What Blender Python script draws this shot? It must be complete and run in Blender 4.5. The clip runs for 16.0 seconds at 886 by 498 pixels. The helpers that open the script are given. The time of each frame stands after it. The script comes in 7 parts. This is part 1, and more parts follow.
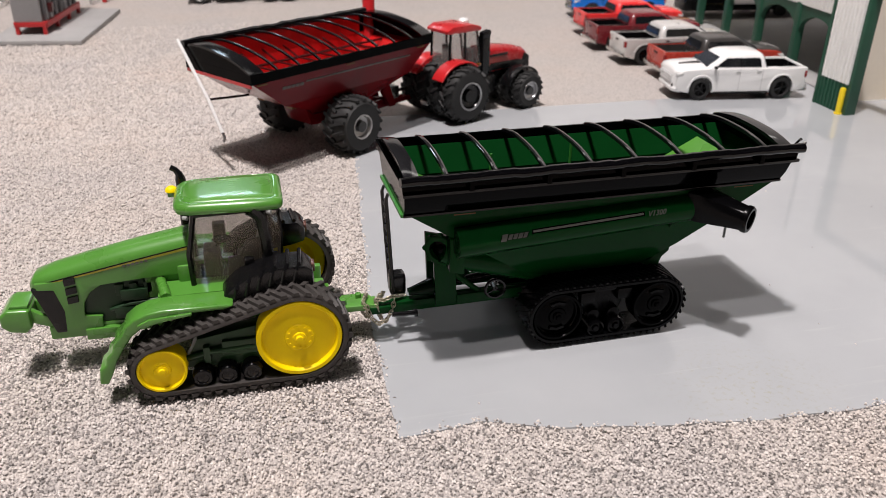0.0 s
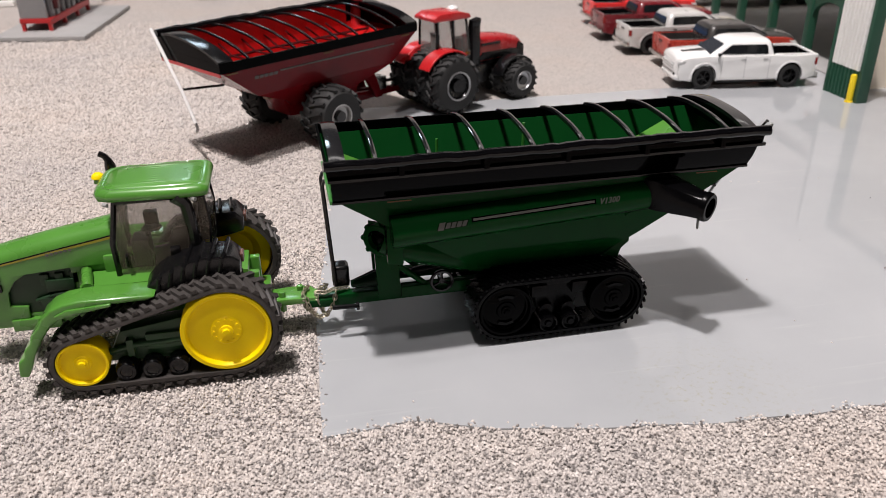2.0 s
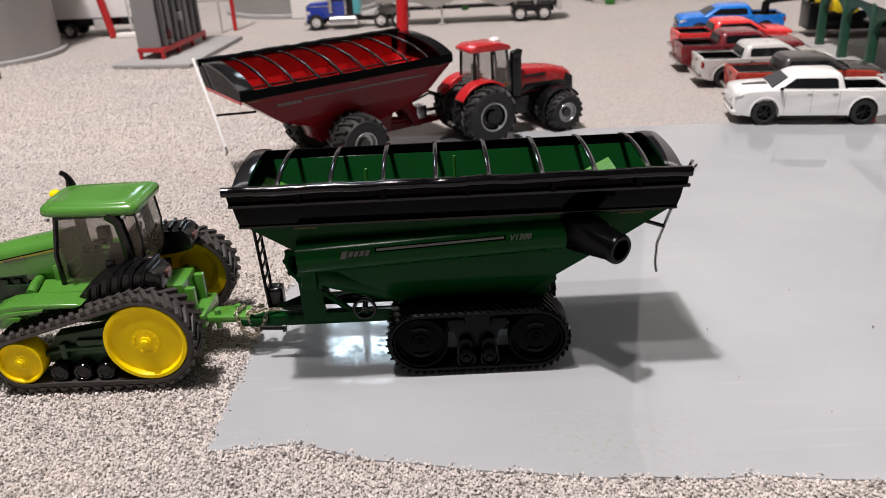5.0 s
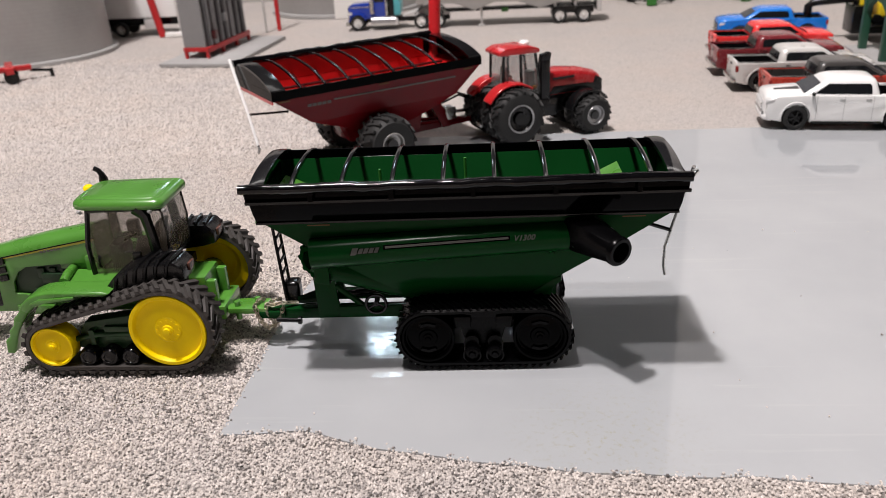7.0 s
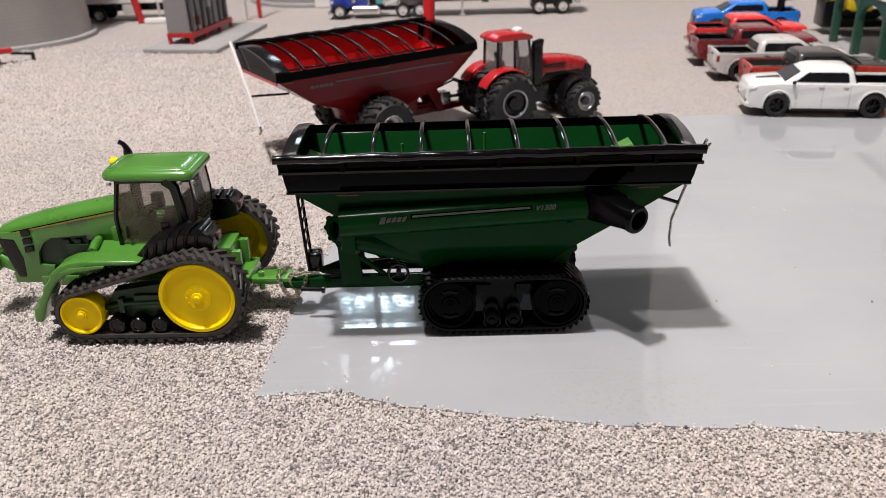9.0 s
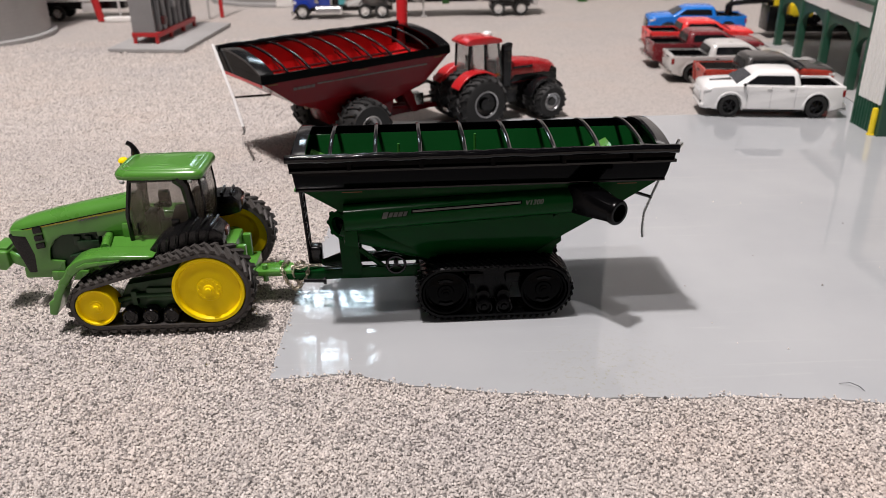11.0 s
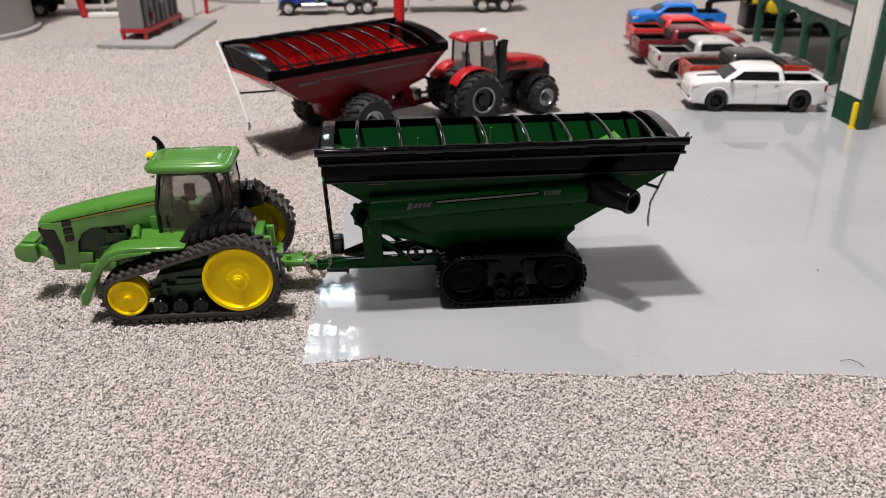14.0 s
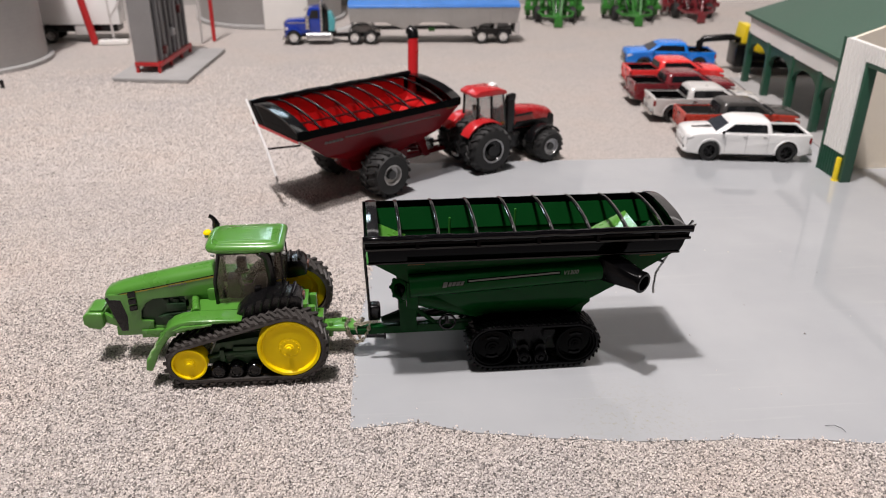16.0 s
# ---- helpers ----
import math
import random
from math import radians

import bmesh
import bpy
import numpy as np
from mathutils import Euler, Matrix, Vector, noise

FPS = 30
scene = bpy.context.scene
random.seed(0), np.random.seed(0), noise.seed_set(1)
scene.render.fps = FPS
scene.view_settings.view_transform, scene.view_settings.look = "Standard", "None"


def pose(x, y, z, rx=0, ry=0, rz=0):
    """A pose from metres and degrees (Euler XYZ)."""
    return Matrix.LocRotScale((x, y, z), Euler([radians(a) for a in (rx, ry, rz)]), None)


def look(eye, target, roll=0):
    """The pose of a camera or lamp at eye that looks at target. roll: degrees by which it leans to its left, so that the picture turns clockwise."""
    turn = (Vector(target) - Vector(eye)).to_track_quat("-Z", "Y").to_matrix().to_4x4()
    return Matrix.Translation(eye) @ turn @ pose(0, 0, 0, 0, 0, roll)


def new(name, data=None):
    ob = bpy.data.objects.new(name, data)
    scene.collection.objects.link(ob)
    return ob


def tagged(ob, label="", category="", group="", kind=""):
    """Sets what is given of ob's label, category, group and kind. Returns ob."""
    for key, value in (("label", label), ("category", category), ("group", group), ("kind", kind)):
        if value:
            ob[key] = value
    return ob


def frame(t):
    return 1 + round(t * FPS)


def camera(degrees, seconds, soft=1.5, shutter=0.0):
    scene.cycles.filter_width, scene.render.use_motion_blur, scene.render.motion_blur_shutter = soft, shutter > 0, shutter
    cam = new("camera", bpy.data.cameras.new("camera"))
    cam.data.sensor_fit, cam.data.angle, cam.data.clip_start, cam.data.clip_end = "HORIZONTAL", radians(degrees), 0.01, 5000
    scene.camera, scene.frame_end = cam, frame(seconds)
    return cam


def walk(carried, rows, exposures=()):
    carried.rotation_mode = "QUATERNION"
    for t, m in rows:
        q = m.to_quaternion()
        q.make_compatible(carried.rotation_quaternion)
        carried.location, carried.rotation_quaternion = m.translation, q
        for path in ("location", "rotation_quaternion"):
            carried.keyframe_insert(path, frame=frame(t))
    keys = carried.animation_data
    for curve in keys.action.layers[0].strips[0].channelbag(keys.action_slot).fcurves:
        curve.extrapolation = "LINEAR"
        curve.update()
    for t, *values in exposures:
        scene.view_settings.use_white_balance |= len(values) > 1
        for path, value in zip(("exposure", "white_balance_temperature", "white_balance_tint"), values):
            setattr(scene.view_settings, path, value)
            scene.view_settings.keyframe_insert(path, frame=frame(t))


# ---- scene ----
cam = camera(58.26, 16.0, soft=0.85)
cam.data.dof.use_dof, cam.data.dof.focus_distance, cam.data.dof.aperture_fstop = True, 0.262, 26.0
PATH = [
    (0, (0.00669, 0.00929, 0.15019), (0.07039, 0.26937, 0.0149), 0.60),
    (0.5, (0.01264, 0.01161, 0.14457), (0.07511, 0.27169, 0.00872), 0.31),
    (1, (0.02008, 0.01175, 0.14285), (0.08048, 0.27195, 0.0063), 0.01),
    (1.5, (0.02829, 0.01211, 0.14059), (0.08459, 0.27317, 0.00393), -0.36),
    (2, (0.03891, 0.01319, 0.14152), (0.08821, 0.27628, 0.00604), -0.71),
    (2.5, (0.05578, 0.01099, 0.14017), (0.09631, 0.27631, 0.00615), -1.08),
    (3, (0.06863, 0.00637, 0.14355), (0.09891, 0.27438, 0.01219), -1.44),
    (3.5, (0.08128, 0.00633, 0.14179), (0.102, 0.27642, 0.01288), -1.80),
    (4, (0.09227, 0.0063, 0.14108), (0.10343, 0.27804, 0.01446), -2.17),
    (6.5, (0.12394, 0.00376, 0.14098), (0.10115, 0.27601, 0.01705), -3.23),
    (7, (0.12285, -0.00107, 0.1438), (0.09905, 0.27095, 0.01955), -3.14),
    (7.5, (0.11935, -0.00605, 0.14729), (0.09642, 0.26583, 0.02257), -2.94),
    (8, (0.1136, -0.01206, 0.14624), (0.09329, 0.25985, 0.02112), -2.66),
    (8.5, (0.1123, -0.01068, 0.1456), (0.0966, 0.26113, 0.01962), -2.26),
    (9, (0.10433, -0.01557, 0.14197), (0.09399, 0.25618, 0.0153), -1.91),
    (11.5, (0.0774, -0.03819, 0.15108), (0.09015, 0.23243, 0.02222), -0.58),
    (12, (0.06606, -0.03914, 0.15141), (0.0827, 0.23048, 0.02092), -0.36),
    (12.5, (0.06978, -0.04105, 0.15286), (0.08937, 0.22818, 0.02198), -0.27),
    (13, (0.07495, -0.04777, 0.1522), (0.09542, 0.22145, 0.02143), -0.35),
    (13.5, (0.0717, -0.04952, 0.15834), (0.09177, 0.2201, 0.02833), -0.39),
    (14, (0.06948, -0.04713, 0.15307), (0.08889, 0.2228, 0.02361), -0.32),
    (14.5, (0.06417, -0.04974, 0.15687), (0.08409, 0.22038, 0.02789), -0.04),
    (15, (0.06329, -0.05022, 0.16815), (0.08547, 0.21949, 0.03869), 0.36),
    (15.5, (0.05579, -0.05678, 0.18157), (0.07969, 0.21277, 0.05207), 0.58),
    (16, (0.04902, -0.0628, 0.19542), (0.07463, 0.20616, 0.06503), 0.60),
]
walk(cam, [(t, look(eye, target, roll)) for t, eye, target, roll in PATH], exposures=((0.0, 0.0), (9.0, 0.0), (11.5, -0.10), (14.5, -0.10), (16.0, -0.04)))


# ---- light, world, exposure ----
world = bpy.data.worlds.new("room_world")
scene.world = world
world.use_nodes = True
world.node_tree.nodes["Background"].inputs[0].default_value = (1.0, 0.95, 0.88, 1)
world.node_tree.nodes["Background"].inputs[1].default_value = 0.3


def area_lamp(name, eye, target, sx, sy, watts, colour):
    data = bpy.data.lights.new(name, "AREA")
    data.shape, data.size, data.size_y, data.energy, data.color = "RECTANGLE", sx, sy, watts, colour
    ob = new(name, data)
    ob.matrix_world = look(eye, target)
    return ob


area_lamp("ceiling_lamp_front", (-0.19, -0.37, 2.13), (0.10, 0.26, 0), 0.09, 0.08, 13.5, (1.0, 0.920, 0.909))
area_lamp("ceiling_lamp_middle", (-0.31, 0.03, 2.13), (0.10, 0.26, 0), 0.09, 0.08, 52.0, (1.0, 0.920, 0.909))
area_lamp("ceiling_lamp_side", (-0.44, 0.24, 2.13), (0.10, 0.26, 0), 0.09, 0.08, 5.5, (1.0, 0.920, 0.909))
# Added fill that brightens the far ground; no such fixture is known.
area_lamp("added_fill_back", (0.16, 0.97, 0.90), (0.16, 1.00, 0), 1.40, 0.06, 1.1, (1.0, 0.95, 0.92))


# ---- materials ----
def nodes_of(name):
    m = bpy.data.materials.new(name)
    m.use_nodes = True
    nt = m.node_tree
    return m, nt, nt.nodes["Principled BSDF"]


def add_node(nt, kind, **values):
    n = nt.nodes.new(kind)
    for k, v in values.items():
        if k in n.inputs:
            n.inputs[k].default_value = v
        else:
            n.inputs[int(k[1:])].default_value = v
    return n


def ramp_of(nt, stops):
    r = nt.nodes.new("ShaderNodeValToRGB")
    els = r.color_ramp.elements
    while len(els) < len(stops):
        els.new(0.5)
    for e, (p, c) in zip(els, stops):
        e.position, e.color = p, (*c, 1)
    return r


def surface(name, colour, rough=0.4, metal=0.0, vary=0.12, grain=900.0, bump=0.15, depth=0.0001, coat=0.0, wear=None, spec=0.5):
    """A painted or moulded surface: broad tone variation, fine grain, uneven gloss and slight relief."""
    m, nt, b = nodes_of(name)
    tc = nt.nodes.new("ShaderNodeTexCoord")
    big = add_node(nt, "ShaderNodeTexNoise", Scale=grain / 12, Detail=4.0)
    fine = add_node(nt, "ShaderNodeTexNoise", Scale=grain * 1.7, Detail=6.0, Roughness=0.65)
    for n in (big, fine):
        nt.links.new(tc.outputs["Object"], n.inputs["Vector"])
    dark = tuple(c * (1 - vary) for c in colour)
    light = tuple(min(1.0, c * (1 + vary)) for c in colour)
    r = ramp_of(nt, [(0.3, dark), (0.7, light)])
    mixf = add_node(nt, "ShaderNodeMath")
    mixf.operation = "MULTIPLY_ADD"
    mixf.inputs[1].default_value, mixf.inputs[2].default_value = 0.35, 0.0
    nt.links.new(fine.outputs[0], mixf.inputs[0])
    addf = add_node(nt, "ShaderNodeMath")
    addf.operation = "MULTIPLY_ADD"
    addf.inputs[1].default_value = 0.65
    nt.links.new(big.outputs[0], addf.inputs[0])
    nt.links.new(mixf.outputs[0], addf.inputs[2])
    nt.links.new(addf.outputs[0], r.inputs[0])
    out = r.outputs[0]
    if wear:
        w = ramp_of(nt, [(0.62, (0, 0, 0)), (0.72, (1, 1, 1))])
        wn = add_node(nt, "ShaderNodeTexNoise", Scale=grain * 0.6, Detail=8.0, Roughness=0.7)
        nt.links.new(tc.outputs["Object"], wn.inputs["Vector"])
        nt.links.new(wn.outputs[0], w.inputs[0])
        mx = nt.nodes.new("ShaderNodeMix")
        mx.data_type = "RGBA"
        nt.links.new(w.outputs[0], mx.inputs[0])
        nt.links.new(out, mx.inputs[6])
        mx.inputs[7].default_value = (*wear, 1)
        out = mx.outputs[2]
    nt.links.new(out, b.inputs["Base Color"])
    rr = add_node(nt, "ShaderNodeMapRange", **{"_3": max(0.02, rough - 0.07), "_4": min(1, rough + 0.09)})
    nt.links.new(big.outputs[0], rr.inputs[0])
    nt.links.new(rr.outputs[0], b.inputs["Roughness"])
    b.inputs["Metallic"].default_value = metal
    b.inputs["Specular IOR Level"].default_value = spec
    b.inputs["Coat Weight"].default_value = coat
    b.inputs["Coat Roughness"].default_value = 0.12
    if bump:
        bp = add_node(nt, "ShaderNodeBump", Strength=bump, Distance=depth)
        nt.links.new(fine.outputs[0], bp.inputs["Height"])
        nt.links.new(bp.outputs[0], b.inputs["Normal"])
    return m


def glass(name, tint, rough=0.04, alpha=0.35):
    m, nt, b = nodes_of(name)
    tc = nt.nodes.new("ShaderNodeTexCoord")
    n = add_node(nt, "ShaderNodeTexNoise", Scale=260.0, Detail=5.0)
    nt.links.new(tc.outputs["Object"], n.inputs["Vector"])
    rr = add_node(nt, "ShaderNodeMapRange", **{"_3": rough, "_4": rough + 0.12})
    nt.links.new(n.outputs[0], rr.inputs[0])
    nt.links.new(rr.outputs[0], b.inputs["Roughness"])
    b.inputs["Base Color"].default_value = (*tint, 1)
    b.inputs["Alpha"].default_value = alpha
    return m


def gravel_material(name, islands, contrast=1.0):
    """Granules in beige, grey, white and near black; per granule where they are geometry, by cells elsewhere."""
    m, nt, b = nodes_of(name)
    tc = nt.nodes.new("ShaderNodeTexCoord")
    k = 1.0 if islands else 0.80
    stops = [(0.0, (0.085, 0.080, 0.077)), (0.12, (0.205, 0.192, 0.184)), (0.27, (0.42, 0.39, 0.37)), (0.44, (0.585, 0.543, 0.513)),
             (0.66, (0.65, 0.60, 0.563)), (0.86, (0.725, 0.671, 0.633)), (1.0, (0.82, 0.772, 0.735))]
    stops = [(p, tuple(k * max(0.035, m0 + contrast * (c - m0)) for c, m0 in zip(col, (0.575, 0.532, 0.502)))) for p, col in stops]
    r = ramp_of(nt, stops)
    if islands:
        g = nt.nodes.new("ShaderNodeNewGeometry")
        nt.links.new(g.outputs["Random Per Island"], r.inputs[0])
    else:
        v = add_node(nt, "ShaderNodeTexVoronoi", Scale=950.0)
        nt.links.new(tc.outputs["Object"], v.inputs["Vector"])
        sep = nt.nodes.new("ShaderNodeSeparateColor")
        nt.links.new(v.outputs["Color"], sep.inputs[0])
        nt.links.new(sep.outputs[0], r.inputs[0])
        bp = add_node(nt, "ShaderNodeBump", Strength=0.8, Distance=0.0006)
        bp.invert = True
        nt.links.new(v.outputs["Distance"], bp.inputs["Height"])
        nt.links.new(bp.outputs[0], b.inputs["Normal"])
    big = add_node(nt, "ShaderNodeTexNoise", Scale=11.0, Detail=6.0, Roughness=0.6)
    nt.links.new(tc.outputs["Object"], big.inputs["Vector"])
    tone = ramp_of(nt, [(0.32, (0.92, 0.92, 0.93)), (0.5, (0.98, 0.97, 0.96)), (0.68, (1.0, 0.96, 0.93))])
    nt.links.new(big.outputs[0], tone.inputs[0])
    mx = nt.nodes.new("ShaderNodeMix")
    mx.data_type, mx.blend_type = "RGBA", "MULTIPLY"
    mx.inputs[0].default_value = 1.0
    nt.links.new(r.outputs[0], mx.inputs[6])
    nt.links.new(tone.outputs[0], mx.inputs[7])
    nt.links.new(mx.outputs[2], b.inputs["Base Color"])
    b.inputs["Roughness"].default_value = 0.85
    return m


def pad_material():
    """Grey enamelled board: semi-gloss, faint brush streaks, scuffs, dust and greenish grime along the front edge."""
    m, nt, b = nodes_of("grey_pad_enamel")
    tc = nt.nodes.new("ShaderNodeTexCoord")
    mp = nt.nodes.new("ShaderNodeMapping")
    mp.inputs["Scale"].default_value = (12, 240, 60)
    nt.links.new(tc.outputs["Object"], mp.inputs[0])
    streak = add_node(nt, "ShaderNodeTexNoise", Scale=1.0, Detail=6.0, Roughness=0.6)
    nt.links.new(mp.outputs[0], streak.inputs["Vector"])
    big = add_node(nt, "ShaderNodeTexNoise", Scale=16.0, Detail=5.0)
    nt.links.new(tc.outputs["Object"], big.inputs["Vector"])
    base = ramp_of(nt, [(0.25, (0.360, 0.377, 0.393)), (0.75, (0.424, 0.438, 0.451))])
    nt.links.new(big.outputs[0], base.inputs[0])
    st = ramp_of(nt, [(0.60, (0, 0, 0)), (0.80, (0.35, 0.35, 0.35))])
    nt.links.new(streak.outputs[0], st.inputs[0])
    mx = nt.nodes.new("ShaderNodeMix")
    mx.data_type = "RGBA"
    nt.links.new(st.outputs[0], mx.inputs[0])
    nt.links.new(base.outputs[0], mx.inputs[6])
    mx.inputs[7].default_value = (0.56, 0.55, 0.54, 1)
    # grime patch: a blotch around one spot of the front edge
    sub = nt.nodes.new("ShaderNodeVectorMath")
    sub.operation = "DISTANCE"
    sub.inputs[1].default_value = (0.150, 0.182, 0.0)
    nt.links.new(tc.outputs["Object"], sub.inputs[0])
    near = add_node(nt, "ShaderNodeMapRange", **{"_1": 0.003, "_2": 0.034, "_3": 1.0, "_4": 0.0})
    nt.links.new(sub.outputs["Value"], near.inputs[0])
    spots = add_node(nt, "ShaderNodeTexNoise", Scale=520.0, Detail=6.0, Roughness=0.7)
    nt.links.new(tc.outputs["Object"], spots.inputs["Vector"])
    spr = ramp_of(nt, [(0.53, (0, 0, 0)), (0.66, (0.8, 0.8, 0.8))])
    nt.links.new(spots.outputs[0], spr.inputs[0])
    mul = nt.nodes.new("ShaderNodeMath")
    mul.operation = "MULTIPLY"
    nt.links.new(near.outputs[0], mul.inputs[0])
    nt.links.new(spr.outputs[0], mul.inputs[1])
    mg = nt.nodes.new("ShaderNodeMix")
    mg.data_type = "RGBA"
    nt.links.new(mul.outputs[0], mg.inputs[0])
    nt.links.new(mx.outputs[2], mg.inputs[6])
    mg.inputs[7].default_value = (0.34, 0.34, 0.25, 1)
    nt.links.new(mg.outputs[2], b.inputs["Base Color"])
    rr = add_node(nt, "ShaderNodeMapRange", **{"_1": 0.3, "_2": 0.75, "_3": 0.022, "_4": 0.05})
    nt.links.new(big.outputs[0], rr.inputs[0])
    nt.links.new(rr.outputs[0], b.inputs["Roughness"])
    b.inputs["Specular IOR Level"].default_value = 0.5
    mp2 = nt.nodes.new("ShaderNodeMapping")
    mp2.inputs["Scale"].default_value = (40, 420, 100)
    nt.links.new(tc.outputs["Object"], mp2.inputs[0])
    wave = add_node(nt, "ShaderNodeTexNoise", Scale=1.0, Detail=3.0)
    nt.links.new(mp2.outputs[0], wave.inputs["Vector"])
    bp = add_node(nt, "ShaderNodeBump", Strength=0.025, Distance=0.0004)
    nt.links.new(wave.outputs[0], bp.inputs["Height"])
    pit = ramp_of(nt, [(0.56, (0, 0, 0)), (0.66, (1, 1, 1))])
    nt.links.new(spots.outputs[0], pit.inputs[0])
    bp2 = add_node(nt, "ShaderNodeBump", Strength=0.10, Distance=0.00012)
    nt.links.new(pit.outputs[0], bp2.inputs["Height"])
    nt.links.new(bp.outputs[0], bp2.inputs["Normal"])
    nt.links.new(bp2.outputs[0], b.inputs["Normal"])
    return m


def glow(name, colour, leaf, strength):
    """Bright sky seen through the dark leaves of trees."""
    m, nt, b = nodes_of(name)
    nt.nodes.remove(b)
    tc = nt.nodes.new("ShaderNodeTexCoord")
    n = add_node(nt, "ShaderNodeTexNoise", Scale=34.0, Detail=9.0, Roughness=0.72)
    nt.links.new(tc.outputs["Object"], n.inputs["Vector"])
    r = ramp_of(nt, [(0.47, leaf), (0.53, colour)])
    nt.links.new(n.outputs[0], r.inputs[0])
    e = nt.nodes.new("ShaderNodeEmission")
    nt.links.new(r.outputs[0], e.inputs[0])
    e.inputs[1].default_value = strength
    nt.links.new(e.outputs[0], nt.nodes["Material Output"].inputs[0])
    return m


GREEN = surface("tractor_green_paint", (0.080, 0.255, 0.034), 0.28, coat=0.6, vary=0.12, bump=0.08)
CARTGREEN = surface("cart_green_paint", (0.0030, 0.041, 0.0082), 0.17, coat=0.0, spec=0.09, vary=0.10, bump=0.04)
CARTDARK = surface("dark_decal_edge", (0.002, 0.012, 0.004), 0.2, vary=0.1, bump=0.0, spec=0.1)
YELLOW = surface("wheel_yellow_plastic", (0.97, 0.70, 0.001), 0.42, vary=0.05, bump=0.05, spec=0.16)
RUBBER = surface("track_rubber", (0.042, 0.037, 0.034), 0.60, vary=0.3, bump=0.35, wear=(0.110, 0.098, 0.088))
BLACKRUB = surface("black_track_plastic", (0.0016, 0.0016, 0.0019), 0.24, vary=0.25, bump=0.10, spec=0.12)
BLACK = surface("black_gloss_paint", (0.0005, 0.0005, 0.0006), 0.07, vary=0.2, bump=0.03, spec=0.05)
BOWBLACK = surface("black_bow_enamel", (0.006, 0.006, 0.007), 0.10, vary=0.2, bump=0.02, spec=0.7)
SATIN = surface("black_satin_plastic", (0.0045, 0.0045, 0.005), 0.24, vary=0.25, bump=0.12, spec=0.40)
ROLL = surface("rolled_tarp_vinyl", (0.002, 0.002, 0.0025), 0.09, vary=0.25, bump=0.12, depth=0.0002, spec=0.36)
GREY = surface("dark_grey_interior", (0.034, 0.034, 0.035), 0.35, vary=0.2)
LTGREY = surface("light_grey_interior", (0.34, 0.34, 0.34), 0.5, vary=0.15)
CABGLASS = glass("cab_glass", (0.27, 0.225, 0.17), 0.03, 0.26)
REDGLASS = glass("pale_cab_glass", (0.42, 0.41, 0.39), 0.05, 0.20)
RED = surface("bright_red_paint", (0.52, 0.016, 0.020), 0.28, coat=0.4, vary=0.08, bump=0.05)
HOODRED = surface("deep_red_hood_paint", (0.38, 0.012, 0.016), 0.26, coat=0.4, vary=0.10, bump=0.05)
# One cart red in two tones: shaded outside darkened, lit inside brightened.
CARTRED = surface("cart_red_shaded", (0.145, 0.0045, 0.008), 0.20, coat=0.0, spec=0.22, vary=0.12, bump=0.05)
REDIN = surface("cart_red_lit", (0.50, 0.008, 0.009), 0.30, coat=0.2, vary=0.10, bump=0.05)
STEEL = surface("bright_steel", (0.62, 0.61, 0.59), 0.25, metal=1.0, vary=0.12, bump=0.1)
RIM = surface("grey_wheel_rim", (0.40, 0.40, 0.41), 0.30, metal=0.7, vary=0.12)
SILVERP = surface("silver_decal", (0.125, 0.125, 0.113), 0.30, vary=0.08, bump=0.0)
GALV = surface("galvanised_sheet", (0.60, 0.585, 0.57), 0.42, metal=0.22, vary=0.14, grain=300)
WHITE = surface("white_car_paint", (0.87, 0.87, 0.86), 0.22, coat=0.5, vary=0.03, bump=0.02)
SILVER = surface("silver_car_paint", (0.66, 0.65, 0.63), 0.28, metal=0.2, coat=0.4, vary=0.05, bump=0.03)
BLUE = surface("blue_car_paint", (0.010, 0.20, 0.72), 0.25, coat=0.5, vary=0.08, bump=0.03)
NAVY = surface("truck_blue_paint", (0.012, 0.045, 0.36), 0.22, coat=0.5, vary=0.10, bump=0.03)
CARRED = surface("red_car_paint", (0.82, 0.045, 0.045), 0.25, coat=0.5, vary=0.06, bump=0.03)
MAROON = surface("maroon_car_paint", (0.17, 0.016, 0.022), 0.26, coat=0.5, vary=0.08, bump=0.03)
ORANGE = surface("burnt_red_car_paint", (0.46, 0.042, 0.024), 0.27, coat=0.4, vary=0.08, bump=0.03)
CHAR = surface("charcoal_car_paint", (0.045, 0.042, 0.040), 0.28, coat=0.4, vary=0.15, bump=0.03)
TYRE = surface("tyre_rubber", (0.013, 0.013, 0.013), 0.66, vary=0.3, bump=0.3)
DARKGLASS = surface("dark_car_glass", (0.008, 0.009, 0.011), 0.08, vary=0.1, bump=0.0)
SCREEN = surface("grey_windscreen", (0.035, 0.040, 0.050), 0.07, vary=0.1, bump=0.0)
PALEGREY = surface("pale_grey_trim", (0.48, 0.48, 0.48), 0.35, vary=0.06, bump=0.0)
LAMPRED = surface("red_lamp_lens", (0.26, 0.018, 0.018), 0.2, vary=0.05, bump=0.0)
LAMPCLR = surface("clear_lamp_lens", (0.75, 0.75, 0.74), 0.15, vary=0.05, bump=0.0)
TAILAMP = surface("dull_red_lamp_lens", (0.11, 0.050, 0.038), 0.22, vary=0.10, bump=0.0)
AMBER = surface("amber_reflector", (0.13, 0.055, 0.012), 0.25, vary=0.05, bump=0.0)
BLDGREEN = surface("dark_green_trim", (0.020, 0.085, 0.050), 0.42, vary=0.12, grain=400)
ROOFGREEN = surface("dark_green_roof_sheet", (0.040, 0.098, 0.066), 0.50, vary=0.14, grain=200)
